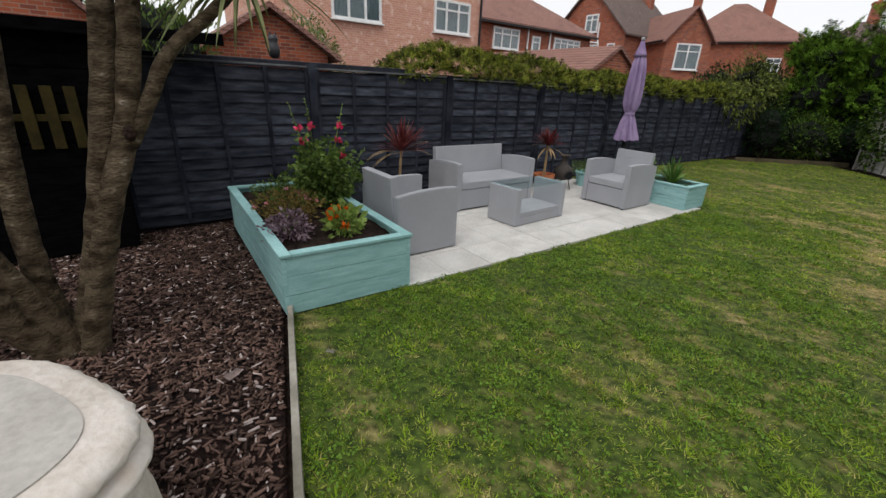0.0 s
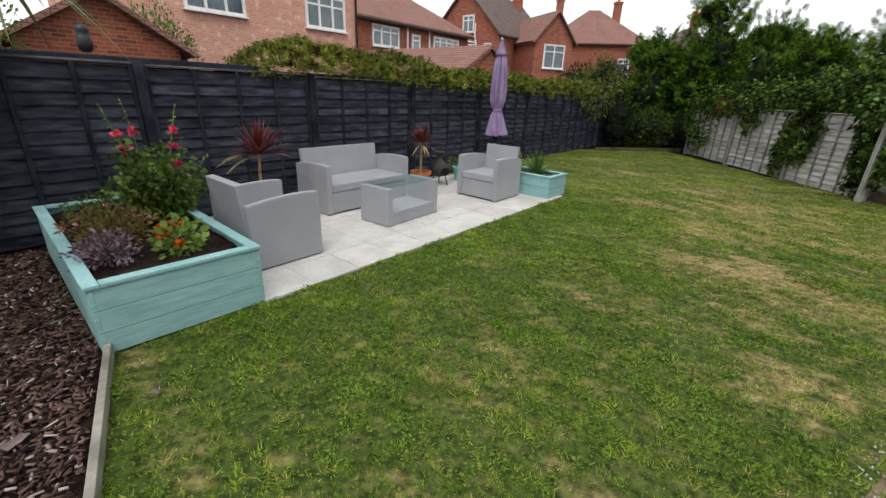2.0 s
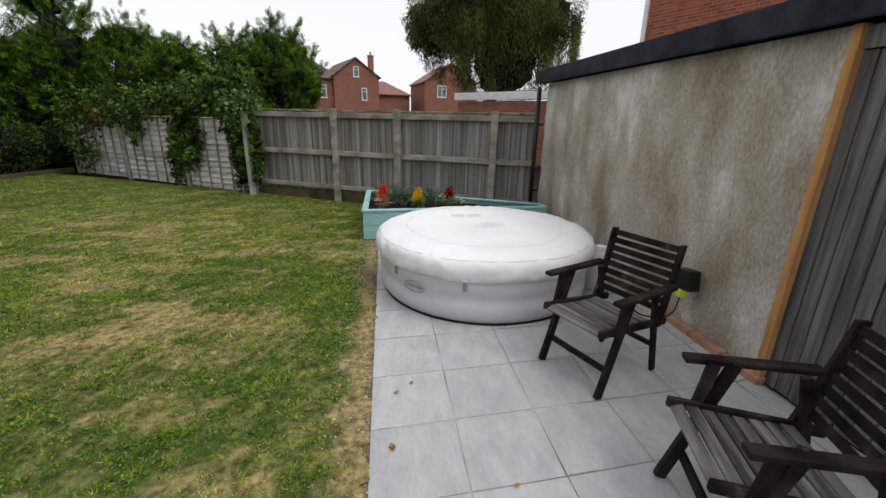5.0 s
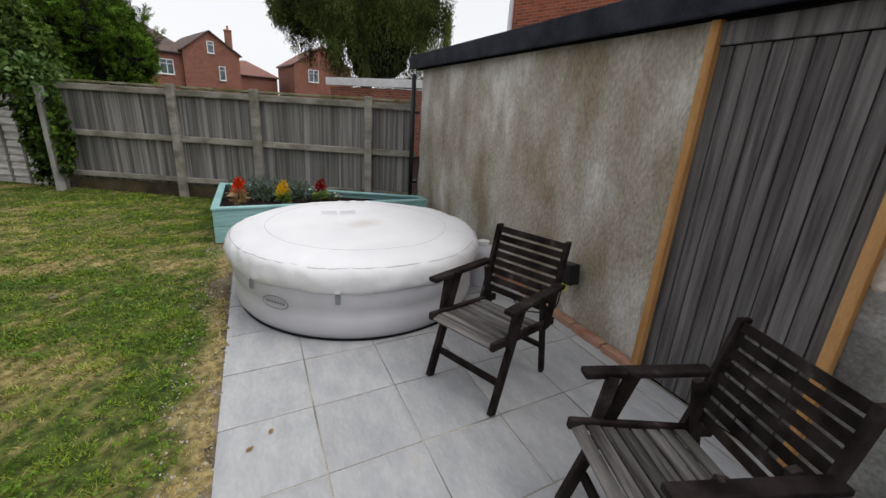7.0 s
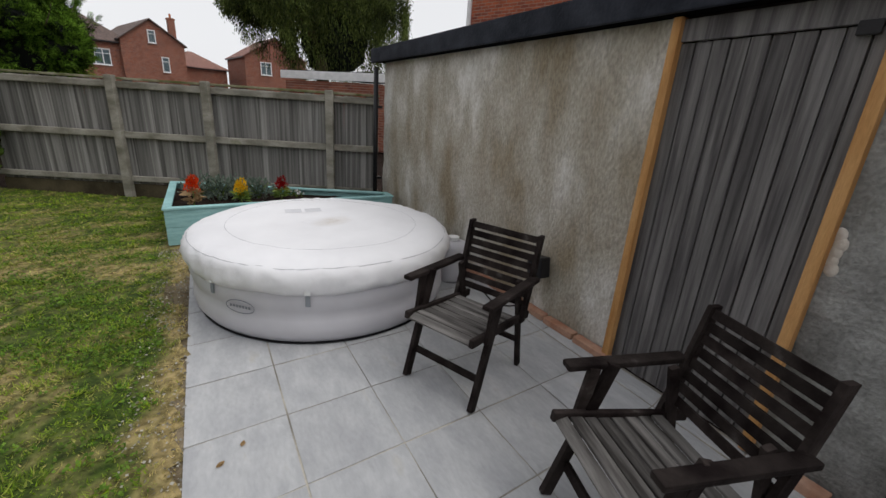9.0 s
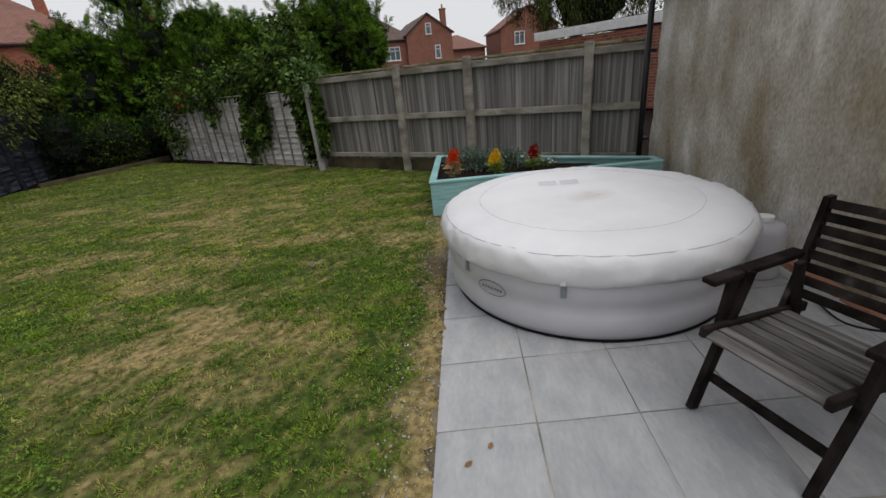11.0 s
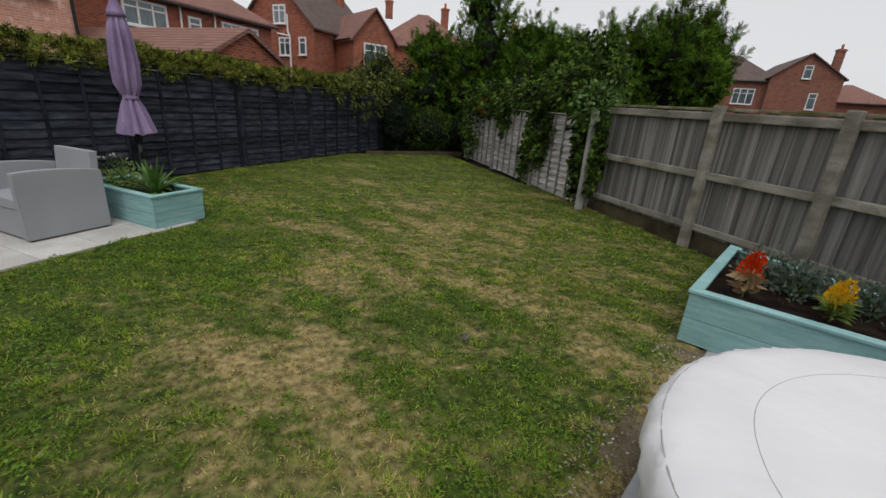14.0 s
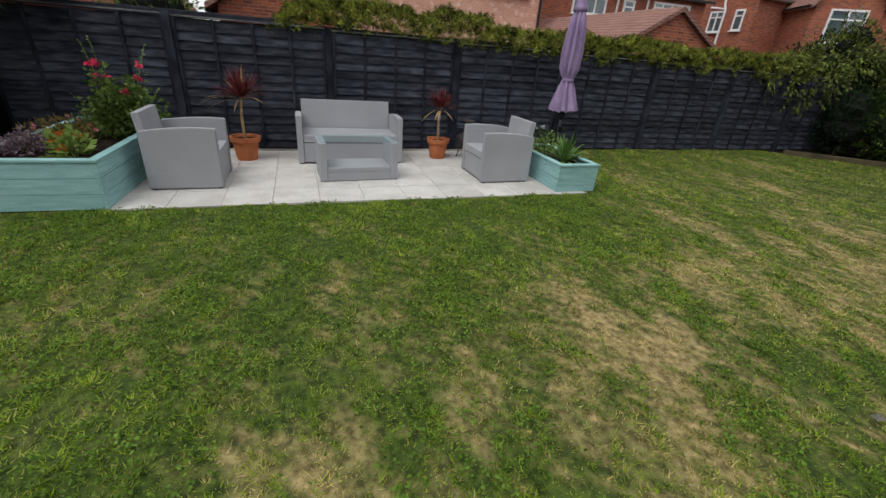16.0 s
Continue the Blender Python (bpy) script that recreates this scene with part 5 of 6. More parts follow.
corner_planter(((7.09, 4.92), (9.36, 4.23), (9.44, 4.43), (7.58, 6.30)), 0.375, "long teal wooden corner planter with bedding flowers by grey fence")


def celosia(loc, mat, leaf, label, seed, h=0.2):
    rg = np.random.default_rng(seed)
    th = thing("plumed_flower", Matrix.Translation(loc), label, "flowering plant", "plumed bedding flowers")
    bm = tube(bmesh.new(), [(0, 0, -0.02), (0.005, 0, h)], [0.007, 0.004], 6)
    part("stem", bm, M_LIME, th)
    a = rg.uniform(0, 6.28, 60)
    P = np.stack([np.cos(a) * 0.01, np.sin(a) * 0.01, rg.uniform(0.02, h * 0.8, 60)], 1)
    plant_part(th, "foliage", P, np.stack([np.cos(a), np.sin(a), rg.uniform(0.1, 0.7, 60)], 1), 0.10, 0.042, leaf, 0.2, seed)
    n = 420
    z = rg.random(n)
    a = rg.uniform(0, 6.28, n)
    rr = 0.045 * (1 - z) + 0.008
    k = rg.integers(0, 4, n)
    P = np.stack([np.cos(a) * rr + 0.022 * np.cos(k * 1.7), np.sin(a) * rr + 0.022 * np.sin(k * 1.7), h + z * 0.11 - 0.02 * k], 1)
    plant_part(th, "plume", P, np.stack([np.cos(a) * 0.6, np.sin(a) * 0.6, np.ones(n)], 1), 0.028, 0.012, mat, 0, seed + 1)


def in_c(x, y):
    return Vector((x, y, 0.305))


celosia(in_c(7.45, 5.20), M_FIRE, M_STRAW, "scarlet and orange plumed flower in the long planter", 61, 0.20)
celosia(in_c(7.88, 5.06), M_YELLOW, M_LIME, "golden yellow plumed flower in the long planter", 62, 0.15)
celosia(in_c(8.33, 5.02), M_DKRED, M_LIME, "dark red plumed flower in the long planter", 63, 0.15)
bush("alyssum", in_c(8.54, 5.06), (0.08, 0.08, 0.05), "small white bedding flower in the long planter", "flowering plant", M_SHRUB, 120, 0.03, 64, ((M_WHITEFL, 8, 0.02, "white flowers", 0),))
for k, (x, y) in enumerate(((7.68, 5.62), (7.86, 5.50), (8.02, 5.36), (7.78, 5.38), (8.16, 5.24))):
    bush("lavender", in_c(x, y), (0.2, 0.16, 0.17), "wispy grey green lavender clump in the long planter", "plant", M_SAGE, 420, 0.05, 70 + k, stems=10, up=1.2)


# ---- bird bath pedestal, palm ----
def stone_planter(m):
    th = thing("stone_pedestal", m, "cream cast stone pedestal with moulded rounded rim, on bark", "garden ornament")

    def slab(size, z0, z1, rad, bulge=0.0, rope=0.0):
        bm, rings = bmesh.new(), []
        n, lv = 96, 7
        for k in range(lv):
            t = k / (lv - 1)
            z = z0 + (z1 - z0) * t
            s = size + bulge * math.sin(math.pi * t)
            ring = []
            for i in range(n):
                a = 2 * math.pi * i / n
                q = (abs(math.cos(a)) ** 3.2 + abs(math.sin(a)) ** 3.2) ** (-1 / 3.2)
                q *= 1 + rope * math.sin(a * 38 + k) * math.sin(math.pi * t) + 0.006 * noise.noise(Vector((math.cos(a) * 5, math.sin(a) * 5, z * 9)))
                ring.append(bm.verts.new((s * q * math.cos(a), s * q * math.sin(a), z)))
            rings.append(ring)
        for a_, b_ in zip(rings, rings[1:]):
            for i in range(n):
                bm.faces.new((a_[i], a_[(i + 1) % n], b_[(i + 1) % n], b_[i]))
        bm.faces.new(rings[0][::-1])
        bm.faces.new(rings[-1])
        return bm

    part("body", slab(0.33, 0.0, 0.42, 0.1, 0.035), M_STONE, th, smooth=True)
    part("lower_moulding", slab(0.36, 0.42, 0.475, 0.1, 0.018, 0.006), M_STONE, th, smooth=True)
    part("rim", slab(0.335, 0.475, 0.54, 0.1, 0.03, 0.012), M_STONE, th, "cream rope moulded rim", smooth=True)
    part("top", slab(0.275, 0.53, 0.545, 0.1, 0.0), M_STONETOP, th, "flat grey stained top")


stone_planter(pose(3.72, -2.08, 0, 0, 0, 30) @ Matrix.Scale(1.14, 4))


def palm():
    th = thing("cabbage_palm", pose(2.08, -2.02, 0), "many stemmed cabbage palm with fibrous trunks on the bark", "tree")
    o = Vector((2.08, -2.02, 0))

    def limb(points, r0, r1):
        line = bend([Vector(p) - o for p in points], 6)
        part("trunk", tube(bmesh.new(), line, 0.78 * np.linspace(r0, r1, len(line)), 16, 0.15), M_TRUNK, th, smooth=True)

    limb([(2.14, -1.97, -0.05), (2.12, -1.91, 0.11), (2.12, -1.79, 0.52), (2.12, -1.71, 0.84), (2.12, -1.61, 1.27), (2.12, -1.54, 1.65), (2.08, -1.45, 2.3)], 0.098, 0.070)
    limb([(2.22, -1.90, -0.05), (2.21, -1.87, 0.12), (2.20, -1.76, 0.54), (2.19, -1.66, 0.85), (2.16, -1.54, 1.17), (2.18, -1.47, 1.47), (2.18, -1.41, 1.80), (2.16, -1.32, 2.5)], 0.088, 0.060)
    limb([(2.16, -1.53, 1.12), (2.18, -1.41, 1.34), (2.18, -1.27, 1.59), (2.18, -1.07, 1.77), (2.17, -0.90, 1.94)], 0.056, 0.036)
    limb([(2.06, -2.0, -0.05), (2.05, -2.06, 0.35), (2.05, -2.06, 0.71), (2.05, -2.04, 1.00), (2.03, -2.01, 1.30), (1.9, -1.9, 2.3)], 0.085, 0.06)
    limb([(2.14, -1.98, -0.05), (2.15, -2.10, 0.29), (2.15, -2.18, 0.50), (2.15, -2.27, 0.76), (2.0, -2.6, 1.4), (1.9, -2.9, 2.1)], 0.100, 0.065)
    limb([(2.18, -2.02, -0.05), (2.20, -2.19, 0.24), (2.20, -2.30, 0.50), (2.0, -3.0, 1.2)], 0.11, 0.07)
    part("knot", core(bmesh.new(), Vector((2.215, -1.52, 1.18)) - o, (0.03, 0.035, 0.045), 3), M_SOIL, th, "dark round scar of a lost branch", smooth=True)
    crowns = [((2.18, -0.88, 1.97), 0.62, 70), ((2.0, -1.5, 2.4), 0.7, 60), ((2.1, -1.38, 2.6), 0.7, 60), ((1.9, -1.9, 2.4), 0.7, 60), ((1.9, -2.9, 2.2), 0.7, 60)]
    for k, (c, ln, n) in enumerate(crowns):
        rosette(th, "leaf_crown", Vector(c) - o, ln, 0.026, n, M_PALMLF, 80 + k, -0.25, 0.55)


palm()


def scrap(loc, size, label, mat, seed):
    """A crumpled bit of litter."""
    bm, n = bmesh.new(), 5
    vs = [[bm.verts.new((size * (i / n - 0.5), size * 0.6 * (j / n - 0.5), size * 0.25 * abs(noise.noise(Vector((i * 0.9, j * 0.9, seed)))) + 0.004)) for j in range(n + 1)] for i in range(n + 1)]
    for i in range(n):
        for j in range(n):
            bm.faces.new((vs[i][j], vs[i + 1][j], vs[i + 1][j + 1], vs[i][j + 1]))
    bmesh.ops.solidify(bm, geom=bm.faces[:], thickness=0.0015)
    ob = new("litter", mesh_of("litter", bm, mat))
    ob.matrix_basis = pose(*loc, 0, 0, seed * 40)
    tagged(ob, label, "litter")


scrap((2.97, -0.80, 0.016), 0.05, "pale dry curled leaf lying on the lawn", M_LITTER, 1)
scrap((5.83, 4.20, 0.018), 0.06, "pale dry scrap lying in the lawn grass", M_LITTER, 2)
scrap((2.89, -1.30, 0.010), 0.09, "pale grey wood chip on the dark bark", M_CHIP2, 3)


M_STALE = material("tan_leaf", (0.34, 0.21, 0.09), (0.50, 0.34, 0.17), 20, 0.8, 0.3, 60)


def fallen_leaf(u, v, size, turn):
    """A small dry leaf, pointed at both ends and a little cupped."""
    bm, n = bmesh.new(), 6
    rows = []
    for i in range(n + 1):
        t = i / n
        w = 0.28 * size * math.sin(math.pi * t) + 0.0008
        x = size * (t - 0.5)
        lift = 0.05 * size * (2 * t - 1) ** 2
        rows.append([bm.verts.new((x, q * w, lift + 0.12 * abs(q) * w + 0.0015)) for q in (-1, 0, 1)])
    for p, q in zip(rows, rows[1:]):
        for k in range(2):
            bm.faces.new((p[k], q[k], q[k + 1], p[k + 1]))
    bmesh.ops.solidify(bm, geom=bm.faces[:], thickness=0.0008)
    ob = new("fallen_leaf", mesh_of("fallen_leaf", bm, M_STALE))
    ob.matrix_basis = Matrix.Translation(at2(u, v, 0.003)) @ pose(0, 0, 0, 0, 0, turn)
    tagged(ob, "small dry tan leaf lying on the grey paving", "leaf")


for u, v, size, turn in ((1.72, 0.10, 0.055, 80), (2.12, 0.13, 0.040, 20), (2.20, 0.22, 0.035, 50), (1.45, 0.62, 0.030, 10)):
    fallen_leaf(u, v, size, turn)


# ---- dark overlap fence ----
FENCE_POSTS = [-3.6, -1.70, 0.215, 2.13, 4.015, 5.93, 7.855, 9.76, 11.66, 13.56]


def fence_top(y):
    return 1.655 - 0.010 * max(y, 0)


def overlap_panel(parent, length, h, m, mats, slats=14, battens=3, seed=0, cap=True, lip=0.028, bat=None):
    """Panel with overlapping slats; x along it, y towards the viewer."""
    rg = random.Random(seed)
    pitch = (h - 0.05) / slats
    for k in range(slats):
        bm = bmesh.new()
        n, z0 = 14, 0.02 + pitch * k
        top, bot = [], []
        ph = rg.uniform(0, 50)
        for i in range(n + 1):
            x = length * i / n
            wv = 0.0045 * noise.noise(Vector((x * 2.1, ph, 0)))
            bot.append((x, lip, z0 - 0.5 * lip + wv))
            top.append((x, 0.002, z0 + pitch + 0.006))
        va = [bm.verts.new(v) for v in bot]
        vb = [bm.verts.new(v) for v in top]
        vc = [bm.verts.new((x, y - 0.018, z + 0.001)) for x, y, z in bot]
        for i in range(n):
            bm.faces.new((va[i], va[i + 1], vb[i + 1], vb[i]))
            bm.faces.new((vc[i + 1], vc[i], va[i], va[i + 1])[::-1])
            bm.faces.new((vc[i], vc[i + 1], vb[i + 1], vb[i]))
        ob = link_mesh("slat", mesh_of("slat", bm, mats[0]), parent, "", m)
    me = mesh_of("batten", boxes(((0, 0.040, h / 2), (0.035, 0.024, h - 0.02)), bevel=0.003), bat or mats[0])
    xs = [0.02] + [length * (i + 1) / (battens + 1) for i in range(battens)] + [length - 0.02]
    for x in xs:
        link_mesh("batten", me, parent, "", m @ pose(x, 0, 0, 0, 0, 0))
    if cap:
        link_mesh("capping", mesh_of("capping", boxes(((length / 2, 0.018, h + 0.004), (length, 0.055, 0.018)), bevel=0.003), mats[1]), parent, "", m)


dark_fence = thing("fence", T0, "dark slate painted overlap panel fence behind the patio", "fence")
for k, (a, b) in enumerate(zip(FENCE_POSTS, FENCE_POSTS[1:])):
    # local x along +y, local y towards +x
    h = fence_top((a + b) / 2) - 0.035
    m = Matrix(((0, 1, 0, -0.045), (1, 0, 0, a + 0.045), (0, 0, 1, 0), (0, 0, 0, 1)))
    overlap_panel(dark_fence, b - a - 0.09, h, m, (M_FENCE, M_FENCE_CAP), seed=k, bat=M_FENCEBAT)
for y in FENCE_POSTS:
    h = fence_top(y)
    part("post", boxes(((-0.01, y, h / 2 - 0.1), (0.085, 0.085, h + 0.2)), bevel=0.006), M_FENCEBAT, dark_fence)

# ---- grey boarded fence ----
d = GREY_B - GREY_A
ang = math.degrees(math.atan2(d.y, d.x))
LG = d.length
grey = thing("fence", Matrix.Translation(GREY_A) @ pose(0, 0, 0, 0, 0, ang), "weathered grey close boarded timber fence with arris rails", "fence")
me = mesh_of("board", boxes(((0, 0, 0.80), (0.118, 0.012, 1.42), (0, 0, 4)), bevel=0.002), M_GREYWOOD)
n = int(LG / 0.105)
for k in range(n):
    link_mesh("board", me, grey, "", pose(0.06 + 0.105 * k, 0.05, 0.008 * math.sin(k * 2.3), random.uniform(-0.4, 0.4), random.uniform(-0.6, 0.6), 0))
for z, hh in ((0.24, 0.075), (0.83, 0.085), (1.46, 0.085)):
    part("rail", boxes(((LG / 2, -0.005, z), (LG, 0.055, hh)), bevel=0.012), M_GREYRAIL, grey)
part("gravel_board", boxes(((LG / 2, 0.03, 0.06), (LG, 0.03, 0.2)), bevel=0.004), M_DARKWOOD, grey, "dark damp gravel board")
part("capping", boxes(((LG / 2, 0.04, 1.535), (LG, 0.06, 0.03)), bevel=0.006), M_MOSSCAP, grey, "mossy green timber capping")
for x in (1.68, 2.86, 4.45):
    part("post", boxes(((x, -0.05, 0.76), (0.10, 0.09, 1.62)), bevel=0.010), M_GREYRAIL, grey)

# ---- silvered overlap fence ----
d = WHITE_B - WHITE_A
LW = d.length
ang = math.degrees(math.atan2(d.y, d.x))
white = thing("fence", Matrix.Translation(WHITE_A) @ pose(0, 0, 0, 0, 0, ang), "silvery white weathered overlap panel fence hung with ivy", "fence")
for k in range(3):
    L_ = LW / 3
    m = Matrix.Translation((L_ * k + 0.05, 0, 0.0)) @ Matrix.Diagonal((1, 1, 1, 1))
    overlap_panel(white, L_ - 0.1, 1.36, m, (M_WHITEWOOD, M_WHITEWOOD), slats=12, seed=20 + k, battens=5, lip=0.038, bat=M_WHITEBAT)
for k in range(4):
    part("post", boxes(((LW / 3 * k, 0.20 if k == 0 else 0.01, 0.70), (0.08, 0.09, 1.48)), bevel=0.008), M_CONCPOST, white, "grey concrete post")

# far kerb board
bm = boxes(((0, 0, 0.03), (2.9, 0.05, 0.12)), bevel=0.006)
th = thing("timber_edging", pose(1.35, 12.45, 0, 0, 0, 51), "low old timber board at the far end of lawn", "edging")
part("board", bm, M_DARKWOOD, th)

# ---- black shed at the end of the dark fence ----
th = thing("garden_shed", pose(0, -3.2, 0), "black timber shed with a yellowish slatted panel", "shed")
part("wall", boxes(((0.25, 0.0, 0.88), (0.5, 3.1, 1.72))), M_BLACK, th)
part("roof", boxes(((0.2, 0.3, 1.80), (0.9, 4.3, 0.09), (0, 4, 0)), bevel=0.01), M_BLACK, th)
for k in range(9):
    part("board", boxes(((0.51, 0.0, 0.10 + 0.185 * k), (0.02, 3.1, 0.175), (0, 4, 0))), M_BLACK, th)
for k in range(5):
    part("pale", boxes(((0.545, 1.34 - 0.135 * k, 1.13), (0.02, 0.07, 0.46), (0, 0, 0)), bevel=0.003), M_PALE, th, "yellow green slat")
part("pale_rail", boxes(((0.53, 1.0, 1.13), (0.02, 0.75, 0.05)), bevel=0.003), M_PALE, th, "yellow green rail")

# ---- neighbour's roof and owl ----
th = thing("neighbour_shed", pose(-1.3, -0.9, 0), "low dark felt roofed shed behind the dark fence", "shed")
part("wall", boxes(((0, 0, 0.8), (2.0, 4.9, 1.6))), M_BLACK, th)
part("roof", boxes(((0, 0, 1.68), (2.2, 5.2, 0.08), (0, 2, 0)), bevel=0.01), M_FELT, th)
bm = lathe([(0.03, 0), (0.055, 0.02), (0.065, 0.08), (0.055, 0.14), (0.045, 0.16), (0.055, 0.185), (0.05, 0.22), (0.03, 0.24), (0.004, 0.24)], 16)
box(bm, (0.0, 0.03, 0.245), (0.015, 0.02, 0.03))
box(bm, (0.0, -0.03, 0.245), (0.015, 0.02, 0.03))
ob = new("owl_ornament", mesh_of("owl_ornament", bm, M_METAL, True))
ob.matrix_basis = pose(-0.30, -0.09, 1.70)
tagged(ob, "dark owl ornament sitting on the shed roof", "ornament")


# ---- houses ----
def window(parent, m, w, h, cols=3, top=0.3):
    """White casement in a wall that faces -y of m; m is the sill's middle."""
    wd = new("window")
    wd.parent = parent
    wd.matrix_basis = m
    f = 0.09
    bm = bmesh.new()
    for c, s in (((0, 0, f / 2), (w, 0.1, f)), ((0, 0, h - f / 2), (w, 0.1, f)), ((-w / 2 + f / 2, 0, h / 2), (f, 0.1, h - 2 * f)), ((w / 2 - f / 2, 0, h / 2), (f, 0.1, h - 2 * f))):
        box(bm, c, s)
    for k in range(1, cols):
        box(bm, (-w / 2 + w * k / cols, 0, h / 2), (f * 0.9, 0.09, h - 2 * f))
    if top:
        box(bm, (0, 0.002, h * (1 - top)), (w - 2 * f, 0.08, f * 0.7))
    link_mesh("frame", mesh_of("frame", bm, M_UPVC), wd)
    link_mesh("sill", mesh_of("sill", boxes(((0, -0.06, -0.02), (w + 0.1, 0.14, 0.05))), M_UPVC), wd)
    # sheet behind the panes, coloured like a reflection of the sky
    link_mesh("curtain", mesh_of("curtain", boxes(((0, 0.012, h / 2), (w - 0.05, 0.006, h - 0.05))), M_PANEBACK), wd)
    for k in range(cols):
        link_mesh("pane", mesh_of("pane", boxes(((-w / 2 + w * (k + 0.5) / cols, -0.012, h / 2), (w / cols - f, 0.006, h - 2 * f))), M_PANE), wd)


def house(m, w, dp, eave, ridge, brick, roof, label, gable=True, windows=(), over=0.25, chimneys=(), apex=0.5):
    """m: left front corner on the ground, front facing -y. gable: ridge runs back; else along x with hipped ends."""
    th = thing("house", m, label, "house")
    bm = bmesh.new()
    if gable:
        prism(bm, [(0, 0), (w, 0), (w, eave), (w * apex, ridge), (0, eave)], dp, Matrix())
    else:
        prism(bm, [(0, 0), (w, 0), (w, eave), (0, eave)], dp, Matrix())
    part("wall", bm, brick, th)
    bm = bmesh.new()
    t = 0.12
    if gable:
        for s in (0, 1):
            ex = -over if s == 0 else w + over
            ax = w * apex
            base = (0 if s == 0 else w)
            sl = (ridge - eave) / abs(ax - base)
            ez = eave - sl * over
            q = [Vector((ex, -over, ez + 0.02)), Vector((ax, -over, ridge + 0.02)), Vector((ax, dp + over, ridge + 0.02)), Vector((ex, dp + over, ez + 0.02))]
            a = [bm.verts.new(v) for v in q]
            b = [bm.verts.new(v + Vector((0, 0, t))) for v in q]
            for f in ((a[0], a[1], a[2], a[3]), (b[3], b[2], b[1], b[0]), (a[0], b[0], b[1], a[1]), (a[1], b[1], b[2], a[2]), (a[2], b[2], b[3], a[3]), (a[3], b[3], b[0], a[0])):
                bm.faces.new(f)
    else:
        hip = min(dp / 2, w / 2 - 0.3)
        o = over
        e = [Vector((-o, -o, eave)), Vector((w + o, -o, eave)), Vector((w + o, dp + o, eave)), Vector((-o, dp + o, eave))]
        r1, r2 = Vector((hip, dp / 2, ridge)), Vector((w - hip, dp / 2, ridge))
        lo = [bm.verts.new(v) for v in e]
        hi = [bm.verts.new(v + Vector((0, 0, t))) for v in e]
        p, q = bm.verts.new(r1), bm.verts.new(r2)
        bm.faces.new(lo[::-1])
        for i in range(4):
            bm.faces.new((lo[i], lo[(i + 1) % 4], hi[(i + 1) % 4], hi[i]))
        bm.faces.new((hi[0], hi[1], q, p))
        bm.faces.new((hi[1], hi[2], q))
        bm.faces.new((hi[2], hi[3], p, q))
        bm.faces.new((hi[3], hi[0], p))
    bmesh.ops.recalc_face_normals(bm, faces=bm.faces)
    part("roof", bm, roof, th)
    part("gutter", boxes(((w / 2, -over - 0.04, eave - 0.02) if not gable else (-over, dp / 2, eave - 0.15), (w + 2 * over, 0.1, 0.1) if not gable else (0.1, dp, 0.1))), M_BLACKPL, th)
    for x, z, ww, hh, cols in windows:
        window(th, Matrix.Translation((x, -0.02, z)), ww, hh, cols)
    for x, y, z0, z1 in chimneys:
        ch = part("chimney", boxes(((x, y, (z0 + z1) / 2), (0.7, 0.5, z1 - z0)), ((x, y, z1 - 0.12), (0.82, 0.62, 0.12))), brick, th)
        link_mesh("chimney_pot", mesh_of("chimney_pot", tube(bmesh.new(), [(x, y, z1), (x, y, z1 + 0.45)], [0.12, 0.1], 10), M_TERRA), ch)
    return th


def facing(x, y, ang):
    """House pose: its front faces the direction ang degrees (0 is +x)."""
    return pose(x, y, -0.1, 0, 0, ang + 90)


def drain(parent, x, z1):
    part("drainpipe", tube(bmesh.new(), [(x, -0.08, 0.1), (x, -0.08, z1)], [0.05, 0.05], 8), M_BLACKPL, parent, "black drainpipe")


# pink house: front faces +x, its left corner is at low y
h1 = house(facing(-10.0, 2.6, 0), 8.3, 8, 6.2, 9.0, M_BRICKPINK, M_ROOFRED, "pink painted brick house with white windows beyond the fence", False,
           ((2.75, 3.60, 1.85, 1.5, 3), (6.80, 3.60, 1.75, 1.15, 3)))
drain(h1, 8.2, 6.2)
h2 = house(facing(-12.75, 10.3, 0), 11.6, 8, 4.75, 7.6, M_BRICK, M_ROOFRED, "red brick house with a hipped red tiled roof", False,
           ((4.62, 3.6, 1.85, 1.0, 3), (6.85, 3.42, 0.65, 1.0, 1), (9.45, 3.66, 2.3, 0.85, 4)), chimneys=((5.2, 4.5, 6.8, 8.1),))
for x in (6.15, 7.9):
    part("drainpipe", tube(bmesh.new(), [(x, -0.08, 0.1), (x, -0.08, 4.7)], [0.05, 0.05], 8), M_UPVC, h2, "white drainpipe")
g1 = house(facing(-4.1, 10.52, 0), 2.96, 7.6, 2.16, 3.0, M_BRICK, M_ROOFRED, "low red tiled garage roof behind the fence", True, over=0.12)
lg = house(facing(-6.0, 0.0, 0), 2.7, 3.9, 2.2, 3.05, M_BRICK, M_ROOFRED, "low red brick gabled outhouse beyond the dark fence", True)
lw = house(facing(-6.0, -6.5, 0), 4.9, 5, 2.3, 4.6, M_BRICK, M_ROOFRED, "red brick house end with a tiled roof", True)
h3w = house(facing(-10.8, 27.0, -30), 3.05, 6.4, 5.15, 6.9, M_BRICK, M_ROOFRED, "red brick gabled house wing with a white window", True, ((1.58, 3.35, 1.7, 1.55, 2),))
